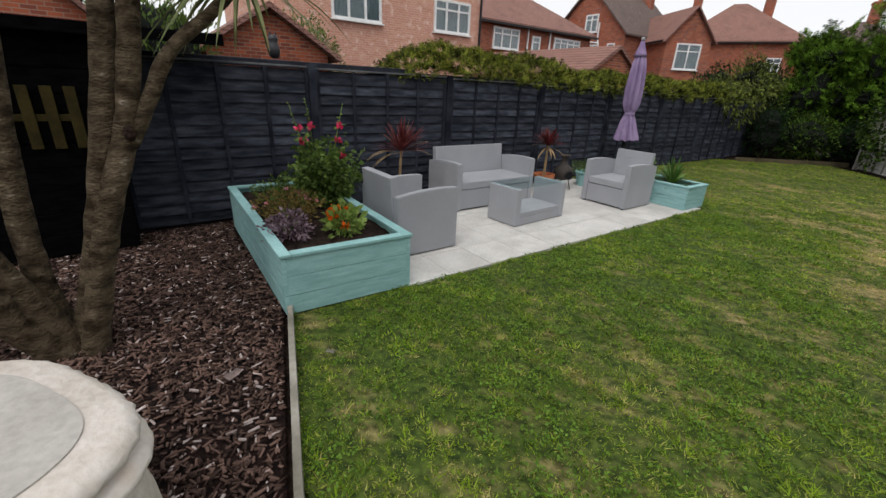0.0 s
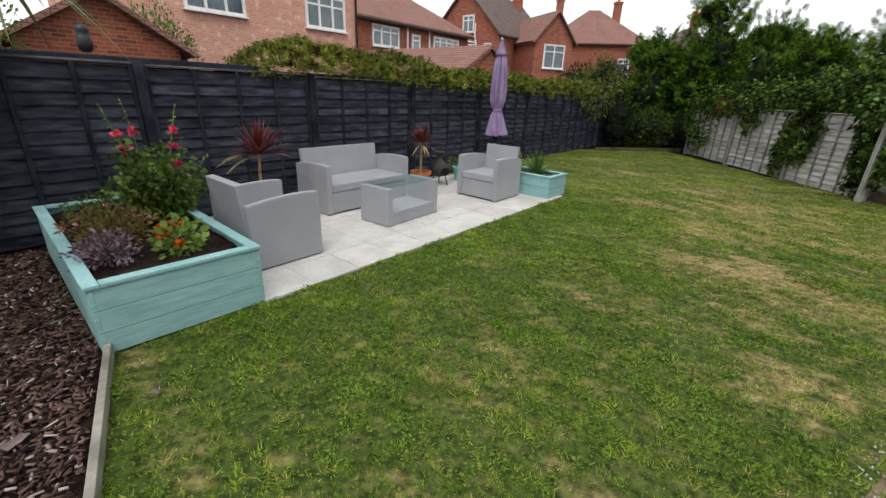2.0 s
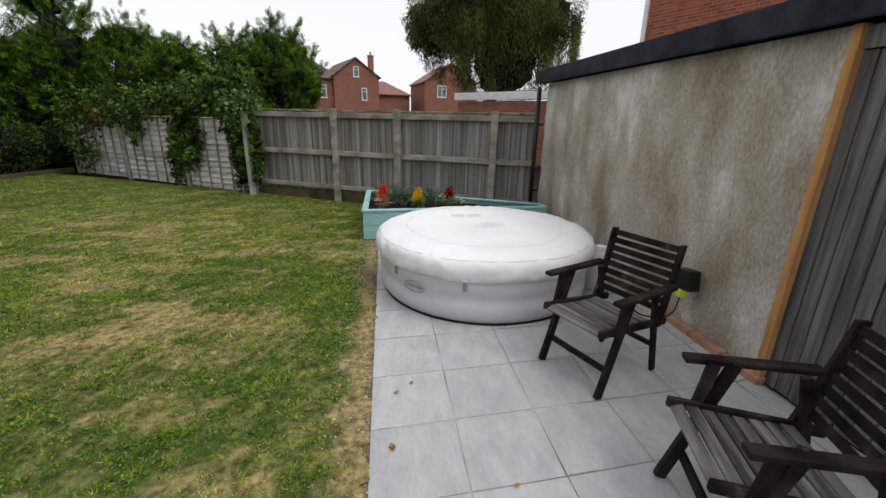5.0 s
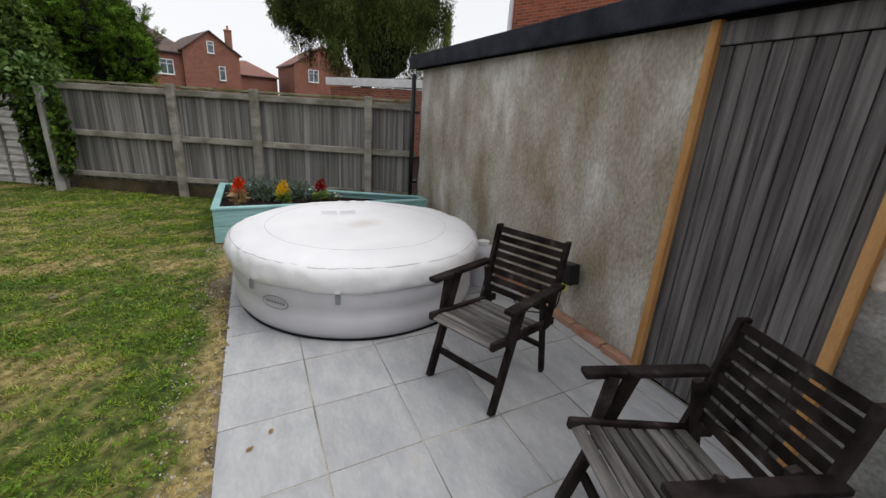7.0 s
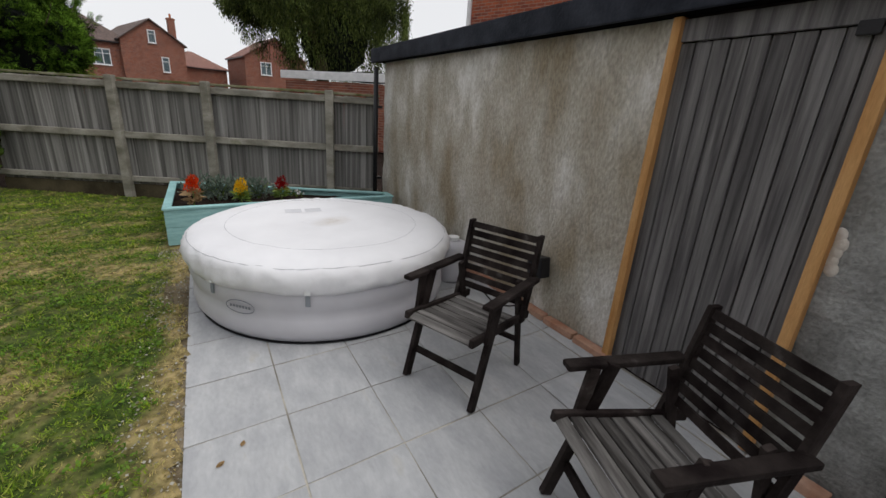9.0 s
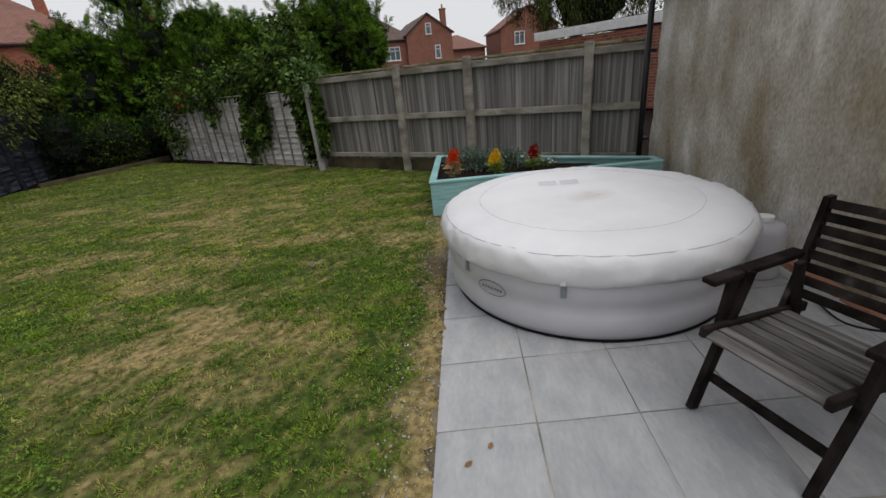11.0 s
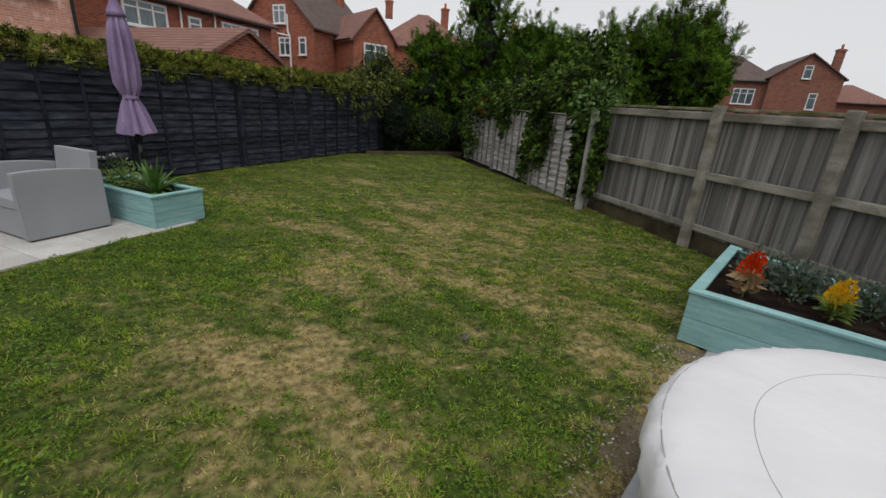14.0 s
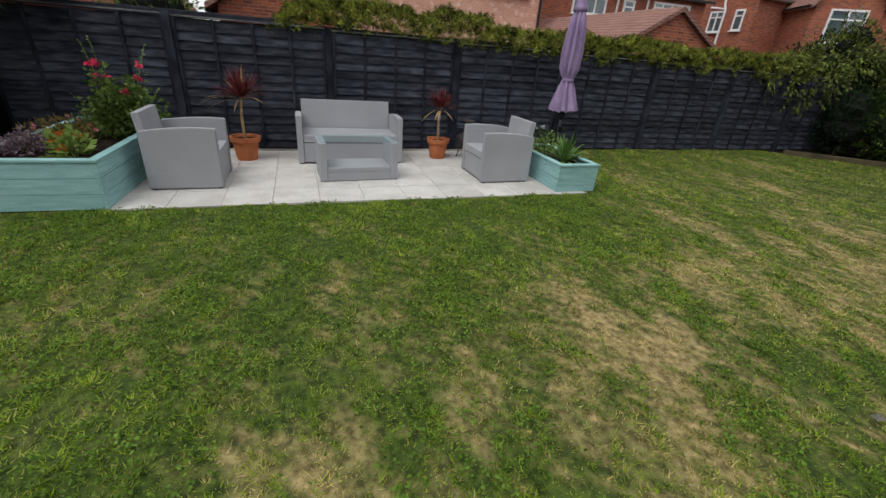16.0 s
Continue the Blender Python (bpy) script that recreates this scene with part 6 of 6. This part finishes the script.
h3m = house(facing(-19.6, 26.2, -90), 6.3, 7.2, 5.6, 8.65, M_BRICK, M_ROOFGREY, "tall red brick gabled house with white upper windows", True,
            ((3.5, 5.72, 1.05, 1.15, 2), (3.85, 3.78, 1.0, 1.15, 2), (5.35, 3.85, 0.6, 1.1, 1)), chimneys=((3.7, 6.2, 7.7, 9.7),))
part("drainpipe", tube(bmesh.new(), [(4.35, -0.1, 0.1), (4.35, -0.1, 4.95), (4.2, -0.1, 5.3), (4.2, -0.1, 6.3)], [0.06] * 4, 8), M_UPVC, h3m, "white soil pipe")
part("pipe_branch", tube(bmesh.new(), [(3.3, -0.1, 5.15), (4.35, -0.1, 5.0)], [0.05, 0.05], 8), M_UPVC, h3m, "white branch pipe")
h3r = house(facing(-15.5, 37.0, -60), 9.0, 8, 6.0, 9.4, M_BRICK, M_ROOFRED, "red brick house with a red tiled roof and chimneys", False,
            ((7.2, 3.6, 1.0, 1.3, 2),), chimneys=((1.2, 4, 8.8, 10.3), (6.6, 4, 7.6, 10.1)))
h3s = house(facing(-7.4, 41.0, -70), 6.0, 6, 5.2, 7.6, M_BRICK, M_ROOFGREY, "small red brick house with a brown tiled roof", False, chimneys=((3.5, 3, 7.2, 8.9),))
h4 = house(facing(19.4, 58.0, -90), 6.1, 12, 6.4, 8.6, M_BRICK2, M_ROOFGREY, "detached red brick house with a gable and attic window", True,
           ((2.95, 6.3, 0.75, 1.3, 1), (4.0, 3.4, 0.75, 1.6, 1)), chimneys=((5.5, 1.5, 6.8, 9.3),), apex=0.475)
h4b = house(facing(13.2, 58.6, -90), 7.2, 10, 5.9, 9.0, M_BRICK2, M_ROOFGREY, "side wing of the brick house with white windows", False, ((4.3, 3.6, 2.0, 1.6, 3),))
h4c = house(facing(26.2, 62.0, -90), 5.5, 9, 4.4, 6.6, M_BRICK2, M_ROOFRED, "low red roofed house beyond the fence", False)
h5 = house(facing(32.4, 58.0, -100), 8.0, 9, 6.3, 8.8, M_BRICK2, M_ROOFRED, "brick house with a white window beside the willow", True, ((2.6, 4.2, 1.4, 1.6, 2),))
h6 = house(facing(16.0, 8.6, 180), 9.0, 8, 6.2, 9.0, M_BRICK, M_ROOFRED, "red brick house wall behind the outbuilding", False)
part("corner_board", boxes(((0.06, -0.03, 3.0), (0.12, 0.05, 6.0))), M_UPVC, h6, "white corner board")
th = thing("garage", pose(13.45, 14.0, 0, 0, 0, -70), "flat roofed brick garage with a white fascia board", "garage")
part("wall", boxes(((2.6, 2.5, 1.0), (5.2, 5.0, 2.0))), M_BRICK2, th)
part("fascia", boxes(((2.6, -0.03, 2.17), (5.5, 0.06, 0.24)), bevel=0.01), M_UPVC, th, "white fascia board")
part("roof", boxes(((2.6, 2.5, 2.28), (5.4, 5.1, 0.05))), M_FELT, th)


# ---- trees and hedges ----
def tree(name, loc, blobs, label, mat, per_m2, size, seed, trunk_h, trunk_r, droop=0.0, up=0.6, wdt=0.35, uneven=0.28, feathery=False, shoots=()):
    """Trunk, limbs and a crown of clumps; feathery ones carry sprays, and shoots are leaders above the crown."""
    rg = np.random.default_rng(seed)
    th = thing(name, Matrix.Translation(loc), label, "tree")
    bm = tube(bmesh.new(), bend([(0, 0, -0.1), (0.05, 0.02, trunk_h * 0.5), (0, 0.05, trunk_h)], 4), np.linspace(trunk_r, trunk_r * 0.5, 9), 10, 0.2)
    part("trunk", bm, M_TRUNK, th, smooth=True)
    P, D = [], []
    for k, (c, r_) in enumerate(blobs):
        # solid lump painted near black, as the shade inside the clump
        part("inner_growth", core(bmesh.new(), c, r_, seed + k, uneven, 0.66), M_CORE, th, "solid near-black lump standing in for shade inside the crown")
        area = 4 * math.pi * ((r_[0] * r_[1]) ** 1.6 / 3 + 2 * (r_[0] * r_[2]) ** 1.6 / 3) ** (1 / 1.6)
        p, d_ = crown(rg, c, r_, int(area * per_m2), up, 0.35, seed + k, uneven)
        if feathery:
            gap = lumps(p, 4.2, seed + 3 + k) > -0.45
            p, d_ = p[gap], d_[gap]
        P.append(p)
        D.append(d_)
        tube(bm2 := bmesh.new(), [(0, 0, trunk_h * 0.6), tuple(0.7 * np.array(c))], [trunk_r * 0.4, trunk_r * 0.15], 6)
        part("limb", bm2, M_TRUNK, th)
    for foot, tip in shoots:
        foot, tip = np.array(foot), np.array(tip)
        part("leader", tube(bmesh.new(), [tuple(foot), tuple((foot + tip) / 2 + np.array([0.02, 0, 0.01])), tuple(tip)], [0.012, 0.008, 0.004], 5), M_TRUNK, th)
        m = int(30 * np.linalg.norm(tip - foot)) + 6
        t = rg.uniform(0, 1, (m, 1)) ** 1.2
        P.append(foot + (tip - foot) * t)
        D.append((tip - foot) * 0.8 + 0.55 * rg.normal(size=(m, 3)) * (1.2 - t))
    P, D = np.concatenate(P), np.concatenate(D)
    if feathery:
        link_mesh("foliage", fronds("foliage", P, D, size, mat, rg), th)
    else:
        plant_part(th, "foliage", P, D, size, size * wdt, mat, droop, seed)
    return th


HEDGE = [(-0.9, 13.9, 2.7, 1.2, M_CLIMB), (0.7, 14.8, 3.5, 1.15, M_LEYL), (2.35, 15.0, 4.55, 1.25, M_LEYL), (3.8, 14.4, 3.6, 1.1, M_LEYL), (4.9, 13.4, 3.25, 1.1, M_LEYL),
         (6.1, 12.5, 3.2, 1.05, M_LEYL), (7.25, 12.7, 3.65, 1.05, M_LEYL), (7.75, 13.1, 3.3, 0.62, M_LEYL)]
for k, (x, y, top, r_, mat) in enumerate(HEDGE):
    rg = np.random.default_rng(100 + k)
    fir = mat is M_LEYL
    bl = [((0, 0, top * 0.47), (r_ * 0.8, r_ * 0.8, top * 0.44))] if k < 6 else [((-0.2, 0, top * 0.6), (r_ * 0.75, r_ * 0.75, top * 0.32))]
    for j in range(15):
        a = rg.uniform(0, 6.28)
        q = rg.uniform(0.30 if k < 6 else 0.62, 1.0)
        w_ = 0.95 * math.sqrt(max(1.05 - q, 0.05))
        g = r_ * rg.uniform(0.26, 0.42)
        bl.append(((math.cos(a) * r_ * w_, math.sin(a) * r_ * w_, top * q * 0.88), (g, g, g * rg.uniform(0.7, 1.1))))
    shoots = []
    for j in range(14 if fir else 4):
        a, w_ = rg.uniform(0, 6.28), rg.uniform(0.1, 0.85)
        foot = Vector((math.cos(a) * r_ * w_, math.sin(a) * r_ * w_, top * (0.97 - 0.36 * w_)))
        shoots.append((foot, foot + Vector((math.cos(a) * 0.22 + 0.1, math.sin(a) * 0.22, rg.uniform(0.25, 0.62)))))
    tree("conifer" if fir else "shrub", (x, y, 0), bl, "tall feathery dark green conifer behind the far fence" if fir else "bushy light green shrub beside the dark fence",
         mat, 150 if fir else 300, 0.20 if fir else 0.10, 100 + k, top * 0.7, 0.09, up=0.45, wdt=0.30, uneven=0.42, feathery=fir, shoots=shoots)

# corner growth; two shrubs have leaves darkened for the shade there
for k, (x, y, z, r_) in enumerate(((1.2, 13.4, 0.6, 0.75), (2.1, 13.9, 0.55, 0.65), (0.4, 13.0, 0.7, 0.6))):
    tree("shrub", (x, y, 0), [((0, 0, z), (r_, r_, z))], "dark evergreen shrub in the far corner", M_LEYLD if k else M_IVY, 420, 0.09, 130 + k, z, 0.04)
# plain growth closes the corner, its leaf colour darkened as if in shade
th = thing("hedge", pose(0.8, 16.2, 0), "dense hedge with leaves darkened as shade, closing the far end of garden", "hedge")
P, D = [], []
rg = np.random.default_rng(9)
for k in range(7):
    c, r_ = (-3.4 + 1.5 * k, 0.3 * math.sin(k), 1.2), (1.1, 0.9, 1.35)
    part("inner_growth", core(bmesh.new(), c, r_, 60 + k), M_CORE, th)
    p, d_ = crown(rg, c, r_, 2600, 0.5, 0.35, 60 + k)
    P.append(p)
    D.append(d_)
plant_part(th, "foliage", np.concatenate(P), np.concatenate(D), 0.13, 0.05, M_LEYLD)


# clipped golden hedge along the dark fence
def fence_hedge():
    rg = np.random.default_rng(77)
    th = thing("hedge", pose(-0.55, 6.2, 0), "golden green conifer hedge spilling over the dark fence", "hedge")
    n = 40000
    y = rg.uniform(-4.9, 5.6, n)
    top = 1.82 + 0.07 * lumps(y[:, None], 2.3, 4) + 0.08 * lumps(y[:, None], 9, 5) + 0.10 * (y < -1.5) - 0.03 * (y > 2)
    a = rg.uniform(-0.3, np.pi, n)
    rx = 0.62 * (1 + 0.22 * lumps(np.stack([y * 1.6, a], 1), 5, 6))
    rz = 0.30 * (1 + 0.3 * lumps(np.stack([y * 1.6, a], 1), 5, 6))
    taper = np.clip((y + 4.95) / 0.5, 0.1, 1)
    P = np.stack([rx * np.cos(a) * 0.95, y, top - rz + rz * np.sin(a) * taper - (1 - taper) * 0.1], 1)
    keep = (P[:, 0] < 0.62 + 0.1 * lumps(y[:, None], 5, 2)) | (P[:, 2] > 1.60)
    keep &= ~((P[:, 0] > 0.5) & (P[:, 2] < 1.60 - 0.02 * (y + 6.2).clip(0)))
    P = P[keep]
    D = np.stack([np.cos(a) * 0.8, 0.8 * rg.normal(size=n), 0.7 * np.sin(a) + 0.1], 1)[keep] + 0.6 * rg.normal(size=(keep.sum(), 3))
    P, D = P[::4], D[::4]
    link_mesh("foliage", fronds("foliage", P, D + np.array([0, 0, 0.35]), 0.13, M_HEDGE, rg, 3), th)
    # solid box painted near black for the shade within the hedge
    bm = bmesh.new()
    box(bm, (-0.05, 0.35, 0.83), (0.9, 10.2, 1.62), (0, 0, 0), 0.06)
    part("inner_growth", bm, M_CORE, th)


fence_hedge()


# ivy on the far fences
def ivy():
    rg = np.random.default_rng(88)
    m = white.matrix_basis
    th = thing("ivy", m, "thick trailing ivy hanging over the silvery fence", "climber")
    parts_ = [((0.30, 0.0, 1.40), (0.34, 0.28, 0.38), 900), ((1.2, -0.35, 1.75), (1.1, 0.55, 0.55), 2800), ((0.22, 0.08, 0.75), (0.13, 0.10, 0.65), 420), ((0.55, -0.1, 2.1), (0.5, 0.4, 0.55), 900), ((2.6, -0.3, 1.62), (1.3, 0.5, 0.42), 2400),
              ((1.75, 0.10, 0.98), (0.42, 0.10, 0.62), 1300), ((-0.14, 0.14, 0.80), (0.13, 0.07, 0.62), 420), ((0.34, 0.12, 0.72), (0.16, 0.08, 0.60), 420), ((2.2, 0.10, 0.55), (0.16, 0.08, 0.5), 320), ((4.2, 0.0, 1.55), (1.5, 0.35, 0.38), 2400), ((3.4, 0.08, 1.2), (0.3, 0.08, 0.35), 300), ((5.4, 0.1, 1.0), (0.6, 0.3, 0.8), 1200)]
    P, D = [], []
    for k, (c, r_, n) in enumerate(parts_):
        p, d_ = crown(rg, c, r_, n, -0.2, 0.6, 200 + k, 0.35)
        P.append(p)
        D.append(d_ + np.array([0, 0.8, -0.3]))
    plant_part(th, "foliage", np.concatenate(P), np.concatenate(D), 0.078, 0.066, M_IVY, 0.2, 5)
    p, d_ = crown(rg, (0.15, 0.1, 1.55), (0.35, 0.25, 0.3), 420, 0, 0.6, 7)
    plant_part(th, "new_growth", p, d_ + np.array([0, 0.8, 0]), 0.08, 0.07, M_IVYL, 0.1, 6, "bright green new ivy")
    p, d_ = crown(rg, (4.35, 0.2, 1.42), (0.28, 0.08, 0.16), 160, 0, 0.6, 8)
    plant_part(th, "autumn_leaves", p, d_ + np.array([0, 0.8, 0]), 0.07, 0.06, M_RUST, 0.2, 7, "orange brown leaves")
    th = thing("climber", pose(0.1, 11.6, 0), "pale leafy climber tumbling over the dark fence end", "climber")
    P, D = [], []
    for k, (c, r_, n) in enumerate((((-0.25, -0.1, 1.75), (0.3, 0.8, 0.22), 460), ((0.05, -0.95, 1.38), (0.05, 0.12, 0.36), 90), ((0.05, -0.4, 1.30), (0.06, 0.08, 0.42), 90), ((0.06, 0.1, 1.2), (0.08, 0.22, 0.5), 120), ((0.05, 0.9, 1.45), (0.18, 0.45, 0.45), 260), ((-0.2, 1.6, 1.85), (0.5, 0.8, 0.4), 700))):
        p, d_ = crown(rg, c, r_, n, -0.2, 0.6, 240 + k, 0.35)
        P.append(p)
        D.append(d_ + np.array([0.8, 0, -0.4]))
    plant_part(th, "foliage", np.concatenate(P), np.concatenate(D), 0.085, 0.045, M_CLIMB, 0.3, 8)


ivy()


def willow():
    rg = np.random.default_rng(55)
    th = thing("willow_tree", pose(21.2, 24, 0), "large weeping willow with hanging yellow green branches", "tree")
    part("trunk", tube(bmesh.new(), bend([(0, 0, -0.1), (0.3, 0.1, 2.5), (0.1, 0, 6)], 4), np.linspace(0.5, 0.25, 9), 12, 0.2), M_TRUNK, th, smooth=True)
    blobs = [((-2.4, 0.2, 7.6), (2.6, 2.4, 2.2)), ((1.5, 0.3, 8.6), (3.2, 2.8, 2.6)), ((4.0, 0, 7.6), (2.4, 2.3, 2.0)), ((0, 0.5, 10), (3, 3, 2)), ((-3.6, 0, 6.3), (1.8, 1.6, 1.5))]
    P, D = [], []
    for k, (c, r_) in enumerate(blobs):
        # near-black lump in place of the willow's inner shade
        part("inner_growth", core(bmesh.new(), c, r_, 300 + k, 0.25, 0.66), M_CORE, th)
        p, d_ = crown(rg, c, r_, 11000, 0, 0.3, 300 + k)
        P.append(p)
        D.append(d_ * 0.5 + np.array([0, 0, -0.6]))
        for j in range(170):
            a = rg.uniform(0, 6.28)
            q = np.array(c) + np.array([math.cos(a) * r_[0] * 0.97, math.sin(a) * r_[1] * 0.97, rg.uniform(-0.6, 0.3)])
            ln = rg.uniform(1.5, 4.6)
            ln = min(ln, q[2] - (2.3 if q[0] > -1.0 else 2.3 + 0.9 * (-1.0 - q[0])) - (0.8 * (q[0] - 4.2) if q[0] > 4.2 else 0))
            if ln < 0.3:
                continue
            m = int(ln * 34)
            t = np.linspace(0, 1, m)[:, None]
            P.append(q + t * np.array([0, 0, -ln]) + 0.13 * rg.normal(size=(m, 3)) * np.array([1, 1, 0.4]))
            D.append(np.array([0, 0, -1.0]) + 0.35 * rg.normal(size=(m, 3)))
        tube(b2 := bmesh.new(), bend([(0.1, 0, 4.5), tuple(0.5 * np.array(c) + np.array([0, 0, 3])), c], 4), np.linspace(0.22, 0.08, 9), 8)
        part("limb", b2, M_TRUNK, th)
    part("inner_growth", core(bmesh.new(), (1.5, 0.6, 5.0), (3.0, 2.0, 2.9), 333, 0.15, 0.72), M_CORE, th, "solid near-black lump standing in for shade inside the willow")
    p, d_ = crown(rg, (1.5, 0.6, 5.0), (3.3, 2.2, 3.0), 12000, -0.5, 0.2, 333, 0.15)
    P.append(p)
    D.append(d_ * 0.4 + np.array([0, 0, -0.9]))
    plant_part(th, "foliage", np.concatenate(P), np.concatenate(D), 0.19, 0.042, M_WILLOW, 0, 9)


willow()
for k, (x, y, top, r_) in enumerate(((-7.4, 2.8, 3.1, 0.9), (-4.2, -0.9, 2.9, 0.9), (-9.0, -3.5, 5.5, 2.2))):
    tree("shrub", (x, y, 0), [((0, 0, top * 0.55), (r_, r_, top * 0.45))], "bushy garden shrub beyond the dark fence", M_SHRUB if k < 2 else M_LEYL, 160, 0.12, 150 + k, top * 0.5, 0.06)

# ---- added wall behind the walker, never in view ----
bm = bmesh.new()
box(bm, (4.0, -9.2, 0.9), (22, 0.2, 1.9))
tagged(new("unseen_wall", mesh_of("unseen_wall", bm, M_BRICK)), "plain brick wall added out of view behind the lawn", kind="structure")

# ---- paving pieces ----
patio1 = tagged(new("patio", mesh_of("patio", boxes(((1.22, 2.515, -0.021), (2.40, 4.99, 0.03))), M_JOINT)), "pale cream paved patio under the rattan seats", kind="structure")
variants = []
for k in range(5):
    bm = bmesh.new()
    box(bm, (0, 0, 0), (0.445, 0.445, 0.035), (0, 0, 0), 0.004)
    for v in bm.verts:
        if v.co.z > 0:
            v.co.z += 0.0015 * noise.noise(Vector((v.co.x * 9, v.co.y * 9, k)))
    variants.append(mesh_of("slab", bm, M_PATIO1))
rs = random.Random(3)
for i in range(6):
    for j in range(12):
        x, y = 2.435 - 0.225 - 0.449 * i, 0.03 - 0.005 + 0.225 + 0.449 * j - 0.2 * 0
        if x < 0.1 or y > 4.9:
            continue
        link_mesh("slab", variants[rs.randrange(5)], patio1, "", pose(x, y, -0.0155 + rs.uniform(-0.0015, 0.0015), rs.uniform(-0.15, 0.15), rs.uniform(-0.15, 0.15), rs.uniform(-0.2, 0.2) + 90 * rs.randrange(4)))
bm = bmesh.new()
vs = [bm.verts.new(at2(u, v, -0.0075)) for u, v in ((-4, 0.0), (6.0, 0.0), (6.0, 2.32), (-4, 2.32))]
bm.faces.new(vs)
patio2 = tagged(new("patio", mesh_of("patio", bm, M_JOINT)), "grey sandstone paved patio beside the hot tub", kind="structure")
SKEW = 0.075      # the cross joints run slightly out of square


def riven(x, y, k):
    """Split sandstone: low ridges that run across the slab in curved steps."""
    w = noise.noise(Vector((x * 1.6, y * 1.6, k * 7.3)))
    a = 1.3 * math.sin(k * 2.1)
    q = (x * math.cos(a) + y * math.sin(a)) * 3.2 + 2.6 * w
    step = q - math.floor(q)
    return 0.0042 * step ** 3 * (0.4 + noise.noise(Vector((x * 3, y * 3, k * 3.1 + 5)))) + 0.0022 * w


variants = []
for k in range(7):
    bm = bmesh.new()
    n = 18
    S2 = 0.427
    g = [[bm.verts.new((-S2 / 2 + S2 * i / n, -S2 / 2 + S2 * j / n, 0.0175 + riven(i / n, j / n, k) - (0.004 if i in (0, n) or j in (0, n) else 0)))
          for j in range(n + 1)] for i in range(n + 1)]
    for i in range(n):
        for j in range(n):
            bm.faces.new((g[i][j], g[i + 1][j], g[i + 1][j + 1], g[i][j + 1]))
    for v in bm.verts:
        v.co.x += SKEW * v.co.y * -1
    ring = [g[i][0] for i in range(n)] + [g[n][j] for j in range(n)] + [g[n - i][n] for i in range(n)] + [g[0][n - j] for j in range(n)]
    low = [bm.verts.new((v.co.x, v.co.y, -0.0175)) for v in ring]
    for i in range(len(ring)):
        bm.faces.new((ring[i - 1], low[i - 1], low[i], ring[i]))
    bmesh.ops.recalc_face_normals(bm, faces=bm.faces)
    variants.append(mesh_of("slab", bm, M_PATIO2))
ang2 = math.degrees(math.atan2(SIDE.y, SIDE.x))
for i in range(-6, 13):
    for j in range(6):
        u, v = 1.635 + 0.435 * i, 0.208 + 0.433 * j
        u += SKEW * v - 0.005
        if u > 5.9:
            continue
        wv = 1.0
        if j == 5:
            v, wv = 2.23, 0.30
        if j == 0:
            wv = 0.985
        ob = link_mesh("slab", variants[rs.randrange(7)], patio2, "", Matrix.Translation(at2(u, v, -0.0185 + rs.uniform(-0.0015, 0.0015)))
                       @ pose(0, 0, 0, rs.uniform(-0.2, 0.2), rs.uniform(-0.2, 0.2), ang2) @ Matrix.Diagonal((1, wv, 1, 1)) @ (pose(0, 0, 0, 0, 0, 180 * rs.randrange(2))))
